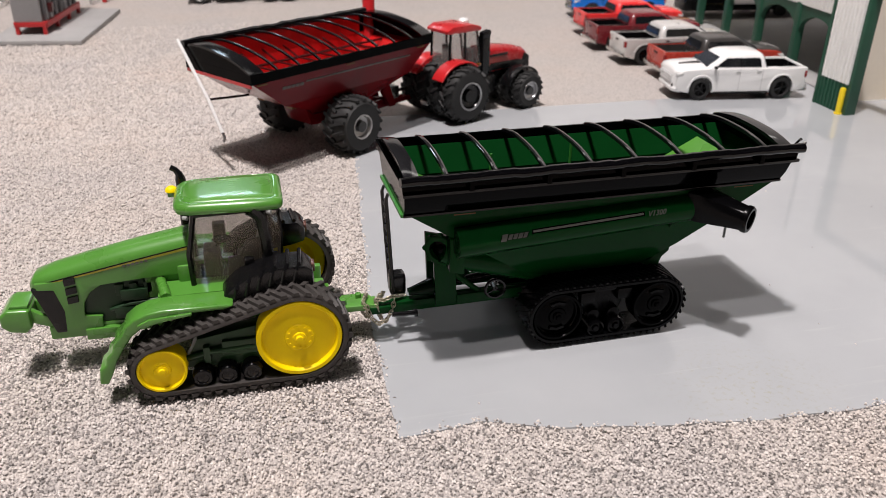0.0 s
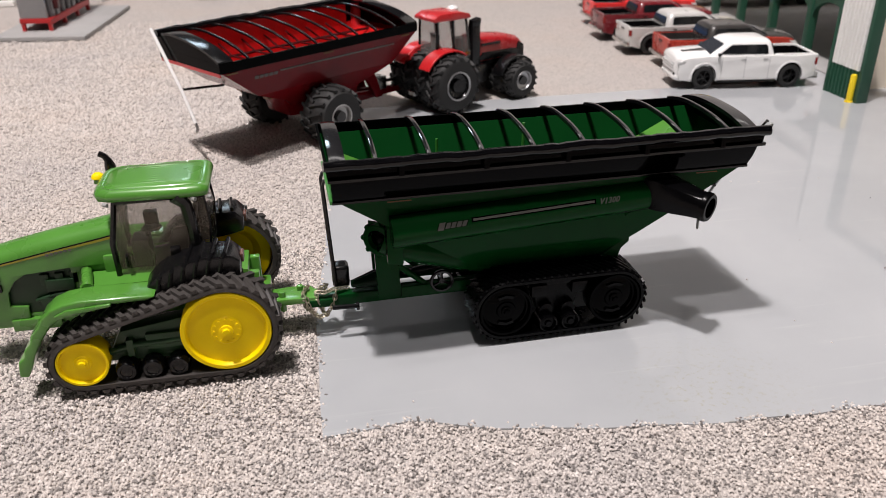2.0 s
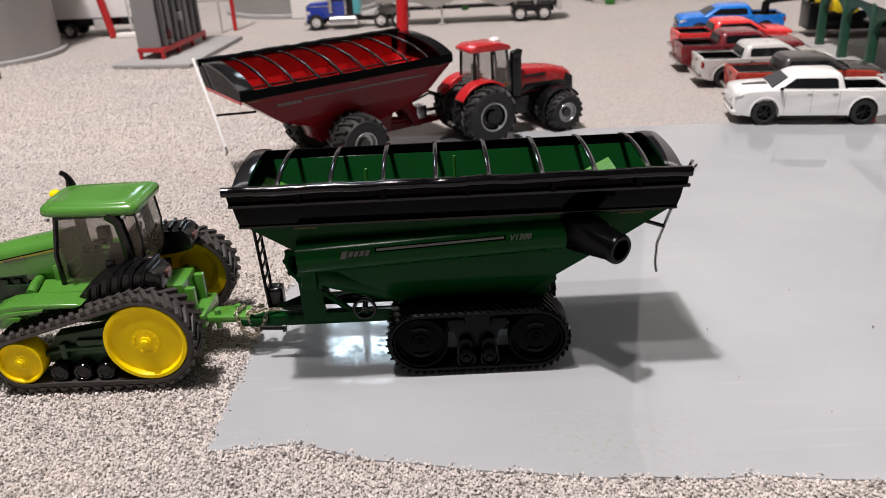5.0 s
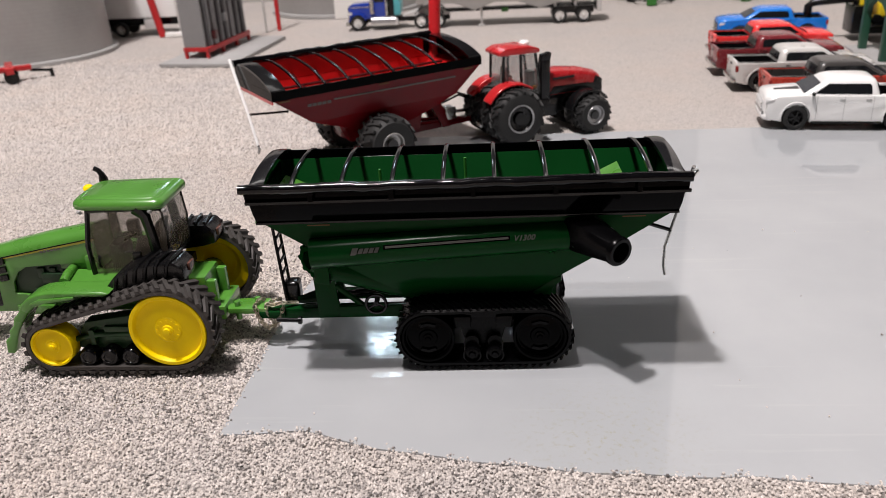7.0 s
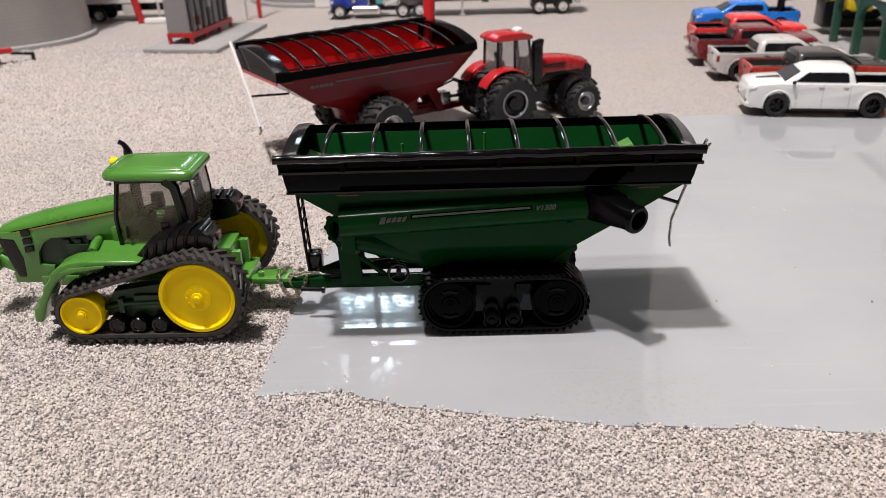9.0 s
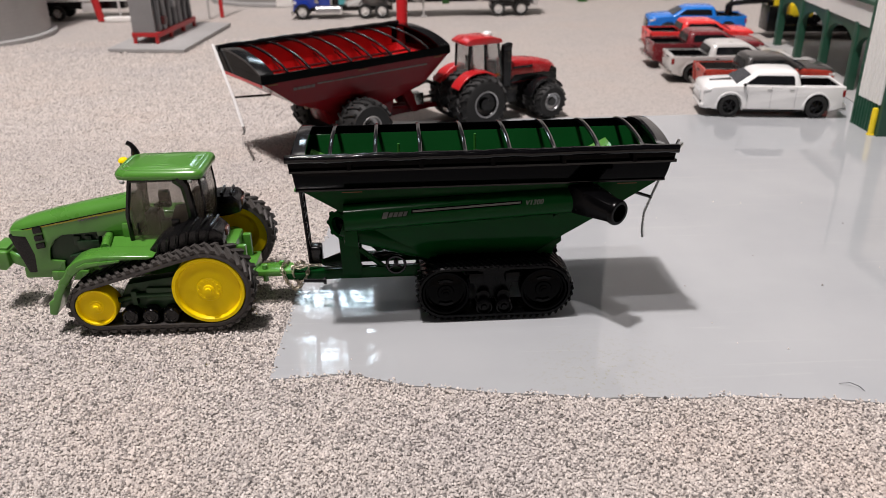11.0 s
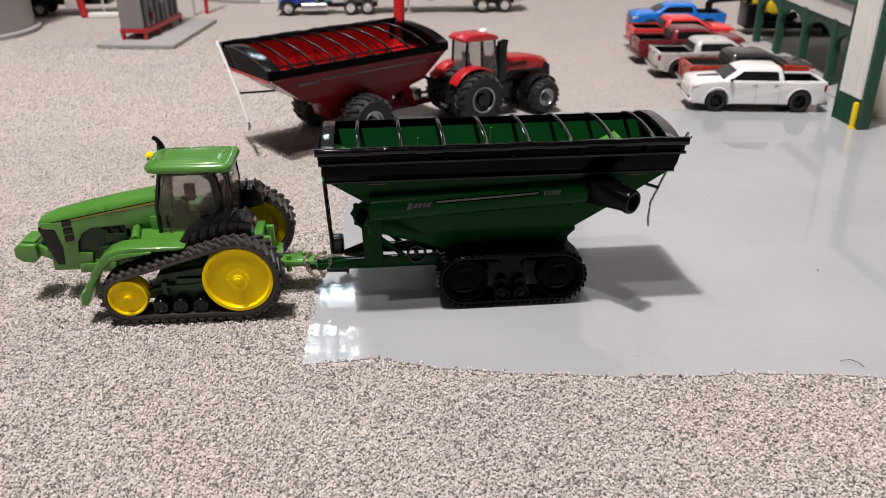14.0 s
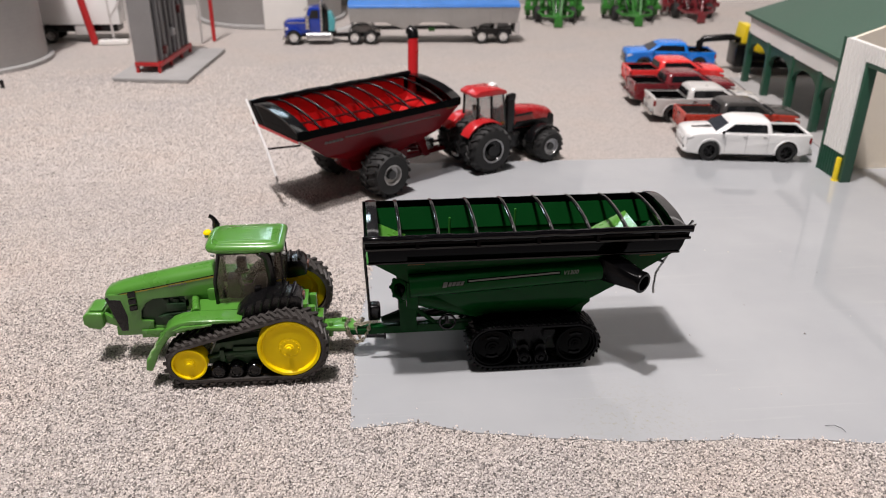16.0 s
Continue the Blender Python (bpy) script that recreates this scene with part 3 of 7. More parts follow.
# ---- green tracked tractor ----
def tracked_tractor(m):
    t = thing("tracked_tractor", m, "green toy tractor on rubber tracks with yellow wheels, on gravel", "tractor")
    # hood with a domed top
    secs = [(-0.0772, 0.0036, 0.0322, 0.0328, 0.0300), (-0.0757, 0.0047, 0.0334, 0.0346, 0.0300), (-0.0700, 0.0055, 0.0346, 0.0366, 0.0300), (-0.0600, 0.0059, 0.0366, 0.0391, 0.0306),
            (-0.0450, 0.0061, 0.0396, 0.0422, 0.0318), (-0.0360, 0.0062, 0.0413, 0.0438, 0.0322), (-0.0296, 0.0063, 0.0426, 0.0449, 0.0326)]
    rings = []
    for x, w, ez, cz, bz in secs:
        rings.append([(x, -w, bz), (x, -w, ez - 0.0012), (x, -w * 0.95, ez), (x, -w * 0.72, ez + (cz - ez) * 0.62), (x, -w * 0.3, cz), (x, w * 0.3, cz), (x, w * 0.72, ez + (cz - ez) * 0.62),
                      (x, w * 0.95, ez), (x, w, ez - 0.0012), (x, w, bz)])
    part("hood", Geo().loft(rings), GREEN, t, "glossy green hood with a rounded top", angle=50)
    for s in (-1, 1):
        st = Geo()
        pts = [(x, s * (w + 0.00012), ez - 0.0016) for x, w, ez, cz, bz in secs[1:]]
        for (xa, ya, za), (xb, yb, zb) in zip(pts, pts[1:]):
            wa, wb = (0.00014 + 0.00042 * (x + 0.0757) / 0.0461 for x in (xa, xb))
            st.add([(xa, ya, za - wa), (xb, yb, zb - wb), (xb, yb, zb + 0.00024), (xa, ya, za + 0.00024),
                    (xa, ya - s * 0.0002, za - wa), (xb, yb - s * 0.0002, zb - wb), (xb, yb - s * 0.0002, zb + 0.00024), (xa, ya - s * 0.0002, za + 0.00024)],
                   [(0, 1, 2, 3), (4, 7, 6, 5), (0, 4, 5, 1), (3, 2, 6, 7), (0, 3, 7, 4), (1, 5, 6, 2)])
        part("hood_stripe", st, GOLD, t, "thin dull gold hood stripe")
        su = Geo()
        for (xa, ya, za), (xb, yb, zb) in zip(pts, pts[1:]):
            su.add([(xa, ya, za + 0.00024), (xb, yb, zb + 0.00024), (xb, yb - s * 0.0001, zb + 0.00062), (xa, ya - s * 0.0001, za + 0.00062)], [(0, 1, 2, 3)])
        part("stripe_edge", su, SATIN, t)
        bar = Geo()
        for k in range(6):
            bar.box(-0.0500 + 0.0013 * k, -0.0491 + 0.0013 * k, s * 0.0061 - 0.0002, s * 0.0061 + 0.0002, 0.0362 + 0.00022 * k, 0.0370 + 0.00022 * k)
        part("model_decal", bar, SILVERP, t, "small row of pale decal marks")
        for k in range(3):
            z = 0.0255 + 0.0031 * k
            part("vent", Geo().prism([(-0.0672, z), (-0.0640, z + 0.0005), (-0.0640, z + 0.0027), (-0.0672, z + 0.0022)], s * 0.0056, s * 0.0066), SATIN, t, "black louvred vent", bevel=0.0002)
    # nose below the hood, grille
    for s in (-1, 1):
        arch = [(-0.0757, 0.0330), (-0.0720, 0.0155), (-0.0588, 0.0150), (-0.0583, 0.0200), (-0.0634, 0.0206), (-0.0628, 0.0250), (-0.0604, 0.0286), (-0.0566, 0.0309), (-0.0520, 0.0319), (-0.0440, 0.0325), (-0.0440, 0.0345), (-0.0600, 0.0335)]
        part("nose_panel", Geo().prism(arch, s * 0.0044, s * 0.0058), GREEN, t, "green nose side panel with an arched opening", bevel=0.0005)
        part("lower_side_panel", Geo().prism([(-0.0445, 0.0245), (-0.0310, 0.0235), (-0.0310, 0.0360), (-0.0445, 0.0335)], s * 0.0040, s * 0.0054), GREEN, t, bevel=0.0005)
    part("nose", Geo().prism([(-0.0750, 0.0325), (-0.0716, 0.0160), (-0.0640, 0.0158), (-0.0640, 0.0325)], -0.0045, 0.0045), GREEN, t)
    part("grille", Geo().prism([(-0.0769, 0.0312), (-0.0760, 0.0288), (-0.0722, 0.0156), (-0.0692, 0.0156), (-0.0686, 0.0230), (-0.0704, 0.0306)], -0.0060, 0.0060), SATIN, t, "black front grille", bevel=0.0006)
    part("chassis", Geo().box(-0.0745, 0.002, -0.0048, 0.0048, 0.0128, 0.0172).box(-0.064, -0.050, -0.0065, 0.0065, 0.0122, 0.0160), GREEN, t, bevel=0.0005)
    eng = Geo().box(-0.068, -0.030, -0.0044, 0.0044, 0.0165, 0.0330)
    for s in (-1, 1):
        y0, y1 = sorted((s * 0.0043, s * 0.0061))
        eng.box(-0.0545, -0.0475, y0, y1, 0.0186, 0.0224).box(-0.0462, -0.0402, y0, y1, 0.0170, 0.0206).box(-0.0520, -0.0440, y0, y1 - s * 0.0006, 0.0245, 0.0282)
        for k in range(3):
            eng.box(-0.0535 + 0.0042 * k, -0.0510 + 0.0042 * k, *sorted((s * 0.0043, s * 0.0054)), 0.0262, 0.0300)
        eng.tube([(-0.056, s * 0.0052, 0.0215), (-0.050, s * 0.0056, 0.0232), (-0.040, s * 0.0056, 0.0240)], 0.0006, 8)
    # Shade of the recess under the hood is put into this dark green.
    part("engine", eng, surface("engine_green_shaded", (0.009, 0.036, 0.011), 0.42, vary=0.3), t, "moulded green engine, darkened for the recess shade", bevel=0.0003)
    part("rear_side_panel", Geo().box(-0.0345, -0.0300, -0.0072, 0.0072, 0.0262, 0.0352), GREEN, t, bevel=0.0012)
    # front weights
    part("front_weight", Geo().prism([(-0.0850, 0.0250), (-0.0872, 0.0232), (-0.0872, 0.0196), (-0.0850, 0.0176), (-0.0806, 0.0168), (-0.0786, 0.0186), (-0.0786, 0.0246)], -0.0064, 0.0064), GREEN, t, "green front ballast weight", bevel=0.0009, seg=3)
    part("weight_cap", Geo().prism([(-0.0846, 0.0249), (-0.0790, 0.0246), (-0.0790, 0.0256), (-0.0840, 0.0259)], -0.0048, 0.0048), GREEN, t, bevel=0.0004)
    for y in (-0.0042, 0.0022):
        part("weight_bracket", Geo().prism([(-0.0792, 0.0240), (-0.0786, 0.0190), (-0.0716, 0.0158), (-0.0708, 0.0200), (-0.0756, 0.0214)], y, y + 0.0020), GREEN, t, bevel=0.0004)
    # cab
    cabp = {"b": 0.0285, "t": 0.0535}
    cf = Geo()
    for s in (-1, 1):
        y = s * 0.0100
        cf.tube([(-0.0298, y, cabp["b"]), (-0.0300, y, 0.0400), (-0.0272, y * 0.98, cabp["t"])], 0.0009, 6)
        cf.tube([(-0.0066, y, 0.0330), (-0.0070, y, 0.0430), (-0.0080, y, 0.0505), (-0.0104, y, cabp["t"])], [0.0018, 0.0017, 0.0018, 0.0026], 8)
        cf.tube([(-0.0030, y * 0.9, 0.0340), (-0.0022, y * 0.9, 0.0440), (-0.0030, y * 0.88, cabp["t"])], 0.0004, 6)
        cf.tube([(-0.0298, y, cabp["b"]), (-0.0200, y, 0.0283), (-0.0120, y, 0.0320), (-0.0082, y, 0.0335)], 0.0007, 6)
        cf.tube([(-0.0272, y * 0.98, cabp["t"] - 0.0006), (-0.0030, y * 0.9, cabp["t"] - 0.0006)], 0.0010, 6)
    cf.tube([(-0.0298, -0.010, 0.0285), (-0.0298, 0.010, 0.0285)], 0.0009, 6).tube([(-0.0030, -0.009, 0.034), (-0.0030, 0.009, 0.034)], 0.0008, 6)
    cf.box(-0.0305, -0.0020, -0.0098, 0.0098, 0.0255, 0.0287)
    part("cab_frame", cf, SATIN, t, "black cab frame")
    for s in (-1, 1):
        y = s * 0.0099
        part("side_window", Geo().prism([(-0.0293, 0.0292), (-0.0205, 0.0290), (-0.0125, 0.0325), (-0.0085, 0.0340), (-0.0062, 0.0530), (-0.0268, 0.0530), (-0.0294, 0.0400)], y - 0.0002, y + 0.0002), CABGLASS, t, "smoky side window")
        part("rear_quarter_window", Geo().prism([(-0.0062, 0.0345), (-0.0032, 0.0345), (-0.0024, 0.0440), (-0.0032, 0.0530), (-0.0060, 0.0530)], y * 0.95 - 0.0002, y * 0.95 + 0.0002), CABGLASS, t)
    part("windscreen", Geo().prism([(-0.0299, 0.0330), (-0.0295, 0.0330), (-0.0268, 0.0530), (-0.0273, 0.0530)], -0.0094, 0.0094), CABGLASS, t)
    part("rear_window", Geo().prism([(-0.0032, 0.0345), (-0.0028, 0.0345), (-0.0020, 0.0440), (-0.0030, 0.0530), (-0.0035, 0.0530), (-0.0024, 0.0440)], -0.0086, 0.0086), CABGLASS, t)
    ro = Geo()
    outl = [(-0.0336, 0.40), (-0.0333, 0.66), (-0.0322, 0.84), (-0.0290, 0.96), (-0.0100, 1.03), (-0.0028, 1.0), (-0.0010, 0.94), (-0.0004, 0.80)]
    ring = lambda sx, z, w: [(-0.016 + (x + 0.016) * sx, -w * k, z) for x, k in outl] + [(-0.016 + (x + 0.016) * sx, w * k, z) for x, k in reversed(outl)]  # noqa: E731
    ro.loft([ring(0.88, 0.0530, 0.0105), ring(0.95, 0.0534, 0.0116), ring(0.97, 0.0545, 0.0119), ring(0.955, 0.0555, 0.0116), ring(0.90, 0.0563, 0.0108), ring(0.82, 0.0566, 0.0097), ring(0.80, 0.0563, 0.0095), ring(0.78, 0.0567, 0.0092), ring(0.55, 0.0569, 0.0068), ring(0.2, 0.0570, 0.003)])
    roof = part("roof", ro, GREEN, t, "glossy green cab roof with shallow grooves", angle=60)
    gr = Geo()
    for k in range(9):
        y = -0.0068 + 0.0017 * k
        gr.tube([(-0.0270, y, 0.0566), (-0.016, y, 0.05682), (-0.0060, y, 0.0566)], 0.00022, 6)
    gr.tube([(-0.0042, -0.0072, 0.0565), (-0.0040, 0.0072, 0.0565)], 0.0003, 6)
    part("roof_ridge", gr, GREEN, roof)
    for x, y in ((-0.0300, -0.0108), (-0.0060, -0.0112), (-0.0015, -0.0105), (-0.0300, 0.0108)):
        part("work_lamp", Geo().tube([(x, y, 0.0527), (x + 0.0012, y - 0.0008 * (1 if y < 0 else -1), 0.0527)], 0.0006, 10), LTGREY, t, "small clear work lamp")
    part("beacon", Geo().lathe([(0.0003, 0.0017), (0.0010, 0.0016), (0.0017, 0.0010), (0.0019, 0.0002), (0.0017, 0.0)], (-0.0340, 0.0060, 0.0546), "z", 16), YELLOW, t, "yellow beacon on the roof corner")
    part("beacon_bracket", Geo().box(-0.0352, -0.0300, 0.0048, 0.0076, 0.0530, 0.0547), GREEN, t, bevel=0.0004)
    part("exhaust", Geo().tube([(-0.0315, 0.0126, 0.0300), (-0.0315, 0.0126, 0.0560), (-0.0318, 0.0126, 0.0578), (-0.0327, 0.0126, 0.0592), (-0.0341, 0.0126, 0.0600)], [0.0020, 0.0016, 0.0011, 0.0009, 0.0009], 12), SATIN, t, "black curved exhaust pipe")
    part("seat", Geo().box(-0.0165, -0.0090, -0.0040, 0.0040, 0.0300, 0.0345).prism([(-0.0110, 0.0340), (-0.0085, 0.0345), (-0.0062, 0.0455), (-0.0085, 0.0455)], -0.0038, 0.0038), GREY, t, "dark grey driver seat", bevel=0.001)
    part("console", Geo().box(-0.0265, -0.0215, -0.0035, 0.0035, 0.0290, 0.0375).box(-0.0150, -0.0100, -0.0075, -0.0050, 0.0300, 0.0375).box(-0.0235, -0.0195, 0.0055, 0.0085, 0.036, 0.0425), GREY, t, bevel=0.0005)
    part("steering_wheel", Geo().lathe([(0.0026, -0.0003), (0.0031, 0.0), (0.0026, 0.0003), (0.0022, 0.0)], (-0.0205, 0, 0.0398), "z", 20).tube([(-0.0225, 0, 0.0370), (-0.0205, 0, 0.0398)], 0.0005, 6), SATIN, t, angle=60)
    fm = Geo()
    for k in range(6):
        q = 0.0030 + 0.0007 * k
        fm.tube([(-0.0262 + q * math.cos(radians(b)), -0.0080, 0.0330 + 1.25 * q * math.sin(radians(b))) for b in range(-62, 63, 15)], 0.00017, 5)
    part("floor_mat", fm, GREY, t, "grey ribbed floor mat")
    part("arm_panel", Geo().prism([(-0.0195, 0.0300), (-0.0100, 0.0330), (-0.0085, 0.0430), (-0.0130, 0.0425), (-0.0150, 0.0375), (-0.0190, 0.0370)], -0.0088, -0.0070), GREY, t, "dark moulded control panel", bevel=0.0006)
    part("door_handle", Geo().tube([(-0.0267, -0.0104, 0.0325), (-0.0267, -0.0112, 0.0330), (-0.0266, -0.0112, 0.0362), (-0.0266, -0.0104, 0.0366)], 0.0004, 6), SATIN, t)
    part("mirror", Geo().box(-0.0140, -0.0112, -0.0128, -0.0113, 0.0360, 0.0385).tube([(-0.0126, -0.012, 0.0330), (-0.0126, -0.012, 0.0365)], 0.0005, 6), SATIN, t, bevel=0.0004)
    # rear fenders: black ribbed covers
    for s in (-1, 1):
        y0, y1 = s * 0.0102, s * 0.0212
        prof = [(-0.0225, 0.0268), (-0.0212, 0.0300), (-0.0178, 0.0335), (-0.0120, 0.0366), (-0.0040, 0.0384), (0.0035, 0.0384), (0.0060, 0.0360), (0.0058, 0.0312), (0.0010, 0.0300), (-0.0100, 0.0286)]
        fen = part("rear_fender", Geo().prism(prof, y0, y1), SATIN, t, "black ribbed rear fender", bevel=0.0012)
        rb = Geo()
        for k in range(6):
            u = (k + 0.6) / 6
            x = -0.0185 + 0.0215 * u
            zt = 0.0332 + 0.0058 * math.sin(min(1, u * 1.25) * math.pi / 2)
            rb.tube([(x + 0.0010, y1 - s * 0.0104, zt), (x + 0.0003, y1 - s * 0.001, zt - 0.0002), (x - 0.0006, y1 + s * 0.0002, zt - 0.0014), (x - 0.0016, y1 + s * 0.0003, zt - 0.0056)], 0.00062, 6)
        part("rib", rb, SATIN, fen)
        part("tail_lamp", Geo().box(0.0056, 0.0067, *sorted((s * 0.0125, s * 0.0165)), 0.0336, 0.0362), TAILAMP, t, "dull red rear lamp block", bevel=0.0003)
    # front fenders: stepped green arms ahead of the cab
    for s in (-1, 1):
        prof = [(-0.0586, 0.0080), (-0.0580, 0.0128), (-0.0560, 0.0142), (-0.0556, 0.0166), (-0.0536, 0.0186), (-0.0528, 0.0212), (-0.0504, 0.0236), (-0.0492, 0.0262), (-0.0462, 0.0286), (-0.0425, 0.0300), (-0.0380, 0.0306),
                (-0.0200, 0.0304), (-0.0180, 0.0297), (-0.0205, 0.0288), (-0.0330, 0.0287), (-0.0390, 0.0280), (-0.0430, 0.0264), (-0.0472, 0.0232), (-0.0500, 0.0196), (-0.0528, 0.0150), (-0.0544, 0.0112), (-0.0562, 0.0076)]
        part("front_fender", Geo().prism(prof, s * 0.0255, s * 0.0165), GREEN, t, "stepped green front fender", bevel=0.0007, seg=3)
        part("fender_lip", Geo().prism([(-0.0300, 0.0292), (-0.0420, 0.0284), (-0.0455, 0.0268), (-0.0440, 0.0258), (-0.0400, 0.0270), (-0.0300, 0.0284)], s * 0.0262, s * 0.0250), GREEN, t, bevel=0.0003)
        part("fender_arm", Geo().tube([(-0.0400, s * 0.0050, 0.0300), (-0.0385, s * 0.0120, 0.0308), (-0.0375, s * 0.0170, 0.0302)], 0.0016, 10).box(-0.040, -0.0180, *sorted((s * 0.0060, s * 0.0155)), 0.0285, 0.0298), GREEN, t)
    # tracks and undercarriage
    path = belt_path(-0.0405, 0.0117, 0.0092, 0.0, 0.0175, 0.0150)
    for s in (-1, 1):
        y0, y1 = sorted((s * 0.0285, s * 0.0180))
        tr = part("track", belt(path, y0, y1, 0.0018), RUBBER, t, "black rubber track belt", angle=40)
        part("tread", lugs(path, y0, y1, 46, 0.0010, 1.12, 3.6, True), RUBBER, tr, "worn chevron tread bars", angle=30)
        yo = s * 0.0279
        dw = part("drive_wheel", dished_wheel(0.0, yo, 0.0175, 0.0129, s, 0.0027, 0.0019), YELLOW, t, "yellow dished drive wheel", angle=30)
        part("bolt_ring", bolt_ring(0.0, yo - s * 0.0005, 0.0175, 0.0036, 0.00040, 12, s, 0.0005), YELLOW, dw)
        part("idler_wheel", dished_wheel(-0.0405, yo, 0.0117, 0.0072, s, 0.0020, 0.0017), YELLOW, t, "yellow dished front idler wheel", angle=30)
        for k in range(3):
            x = -0.0294 + 0.0073 * k
            part("track_roller", Geo().lathe([(0.0003, -0.006 * s), (0.0031, -0.006 * s), (0.0033, -0.0014 * s), (0.0031, -0.0003 * s), (0.0026, 0.0003 * s), (0.0018, 0.0005 * s), (0.0016, 0.0002 * s), (0.0009, 0.0003 * s), (0.0003, 0.0004 * s)], (x, s * 0.0274, 0.0072), "y", 24), ROLL, t, "glossy black track roller", angle=30)
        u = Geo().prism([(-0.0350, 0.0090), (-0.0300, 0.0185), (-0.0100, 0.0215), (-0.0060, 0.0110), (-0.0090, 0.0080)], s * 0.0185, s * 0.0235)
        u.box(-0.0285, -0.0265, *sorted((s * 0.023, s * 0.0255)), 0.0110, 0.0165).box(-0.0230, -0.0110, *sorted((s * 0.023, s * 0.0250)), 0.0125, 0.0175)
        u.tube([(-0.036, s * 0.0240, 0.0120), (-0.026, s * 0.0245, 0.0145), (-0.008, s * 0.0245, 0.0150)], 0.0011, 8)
        # Track frame green is set several times darker than the body green.
        part("undercarriage_frame", u, surface("frame_dark_green", (0.008, 0.046, 0.010), 0.4, vary=0.2), t, "dark green track frame", bevel=0.0004)
    # rear axle housing, hitch
    part("rear_axle", Geo().tube([(0.0, -0.019, 0.0175), (0.0, 0.019, 0.0175)], 0.0045, 16).box(-0.0060, 0.0066, -0.0068, 0.0068, 0.0120, 0.0262), GREEN, t, bevel=0.0005)
    part("hitch_frame", Geo().box(0.0064, 0.0098, -0.0066, -0.0040, 0.0120, 0.0246).box(0.0064, 0.0098, 0.0040, 0.0066, 0.0120, 0.0246).box(0.0064, 0.0124, -0.0085, 0.0085, 0.0105, 0.0155), GREEN, t, bevel=0.0006)
    db = Geo().prism([(0.0105, -0.0036), (0.0180, -0.0046), (0.0250, -0.0040), (0.0262, -0.0015), (0.0262, 0.0015), (0.0250, 0.0040), (0.0180, 0.0046), (0.0105, 0.0036)], 0.0103, 0.0122, "z")
    db.tube([(0.0215, 0, 0.012), (0.0215, 0, 0.0148)], 0.0011, 10)
    part("drawbar", db, GREEN, t, "flat green drawbar", bevel=0.0005)
    return t


tracked_tractor(pose(0.013, 0.2435, 0.0))


# ---- open hopper shell used by both grain carts ----
def hopper_shell(levels, thick):
    """An open box whose walls go through rectangles of (z, x0, x1, half width), from the rim down to a closed floor."""
    rings = [[(x0, -w, z), (x1, -w, z), (x1, w, z), (x0, w, z)] for z, x0, x1, w in levels]
    inner = [[(x0 + thick, -w + thick, z), (x1 - thick, -w + thick, z), (x1 - thick, w - thick, z), (x0 + thick, w - thick, z)] for z, x0, x1, w in levels]
    inner[-1] = [(x, y, z + thick) for x, y, z in inner[-1]]
    return Geo().loft(list(reversed(rings)) + inner)


def bow(x, wide, half, z, crown, thick, n=12, rise=0.0):
    """A strap with a rounded back arching across the opening."""
    rings = []
    for i in range(n + 1):
        u = -1 + 2 * i / n
        y, zz = half * u, z + crown * (1 - abs(u) ** 2.6) + rise * (u + 1) / 2
        w, h = wide / 2, thick
        rings.append([(x + w * (1 - k / 3), y, zz + h * (1.0 + 0.22 * (1 - (1 - k / 3) ** 2))) for k in range(7)] + [(x - w, y, zz - h * 0.3), (x + w, y, zz - h * 0.3)])
    return Geo().loft(rings)


def end_cap(x, half, z, crown, thick, n=12, rise=0.0):
    """The upright plate that closes the bow at one end."""
    prof = [(half * (-1 + 2 * i / n), z + crown * (1 - (-1 + 2 * i / n) ** 2) + rise * i / n) for i in range(n + 1)]
    return Geo().prism([(-half, z - 0.001), *prof, (half, z - 0.001)], x - thick / 2, x + thick / 2, "x")


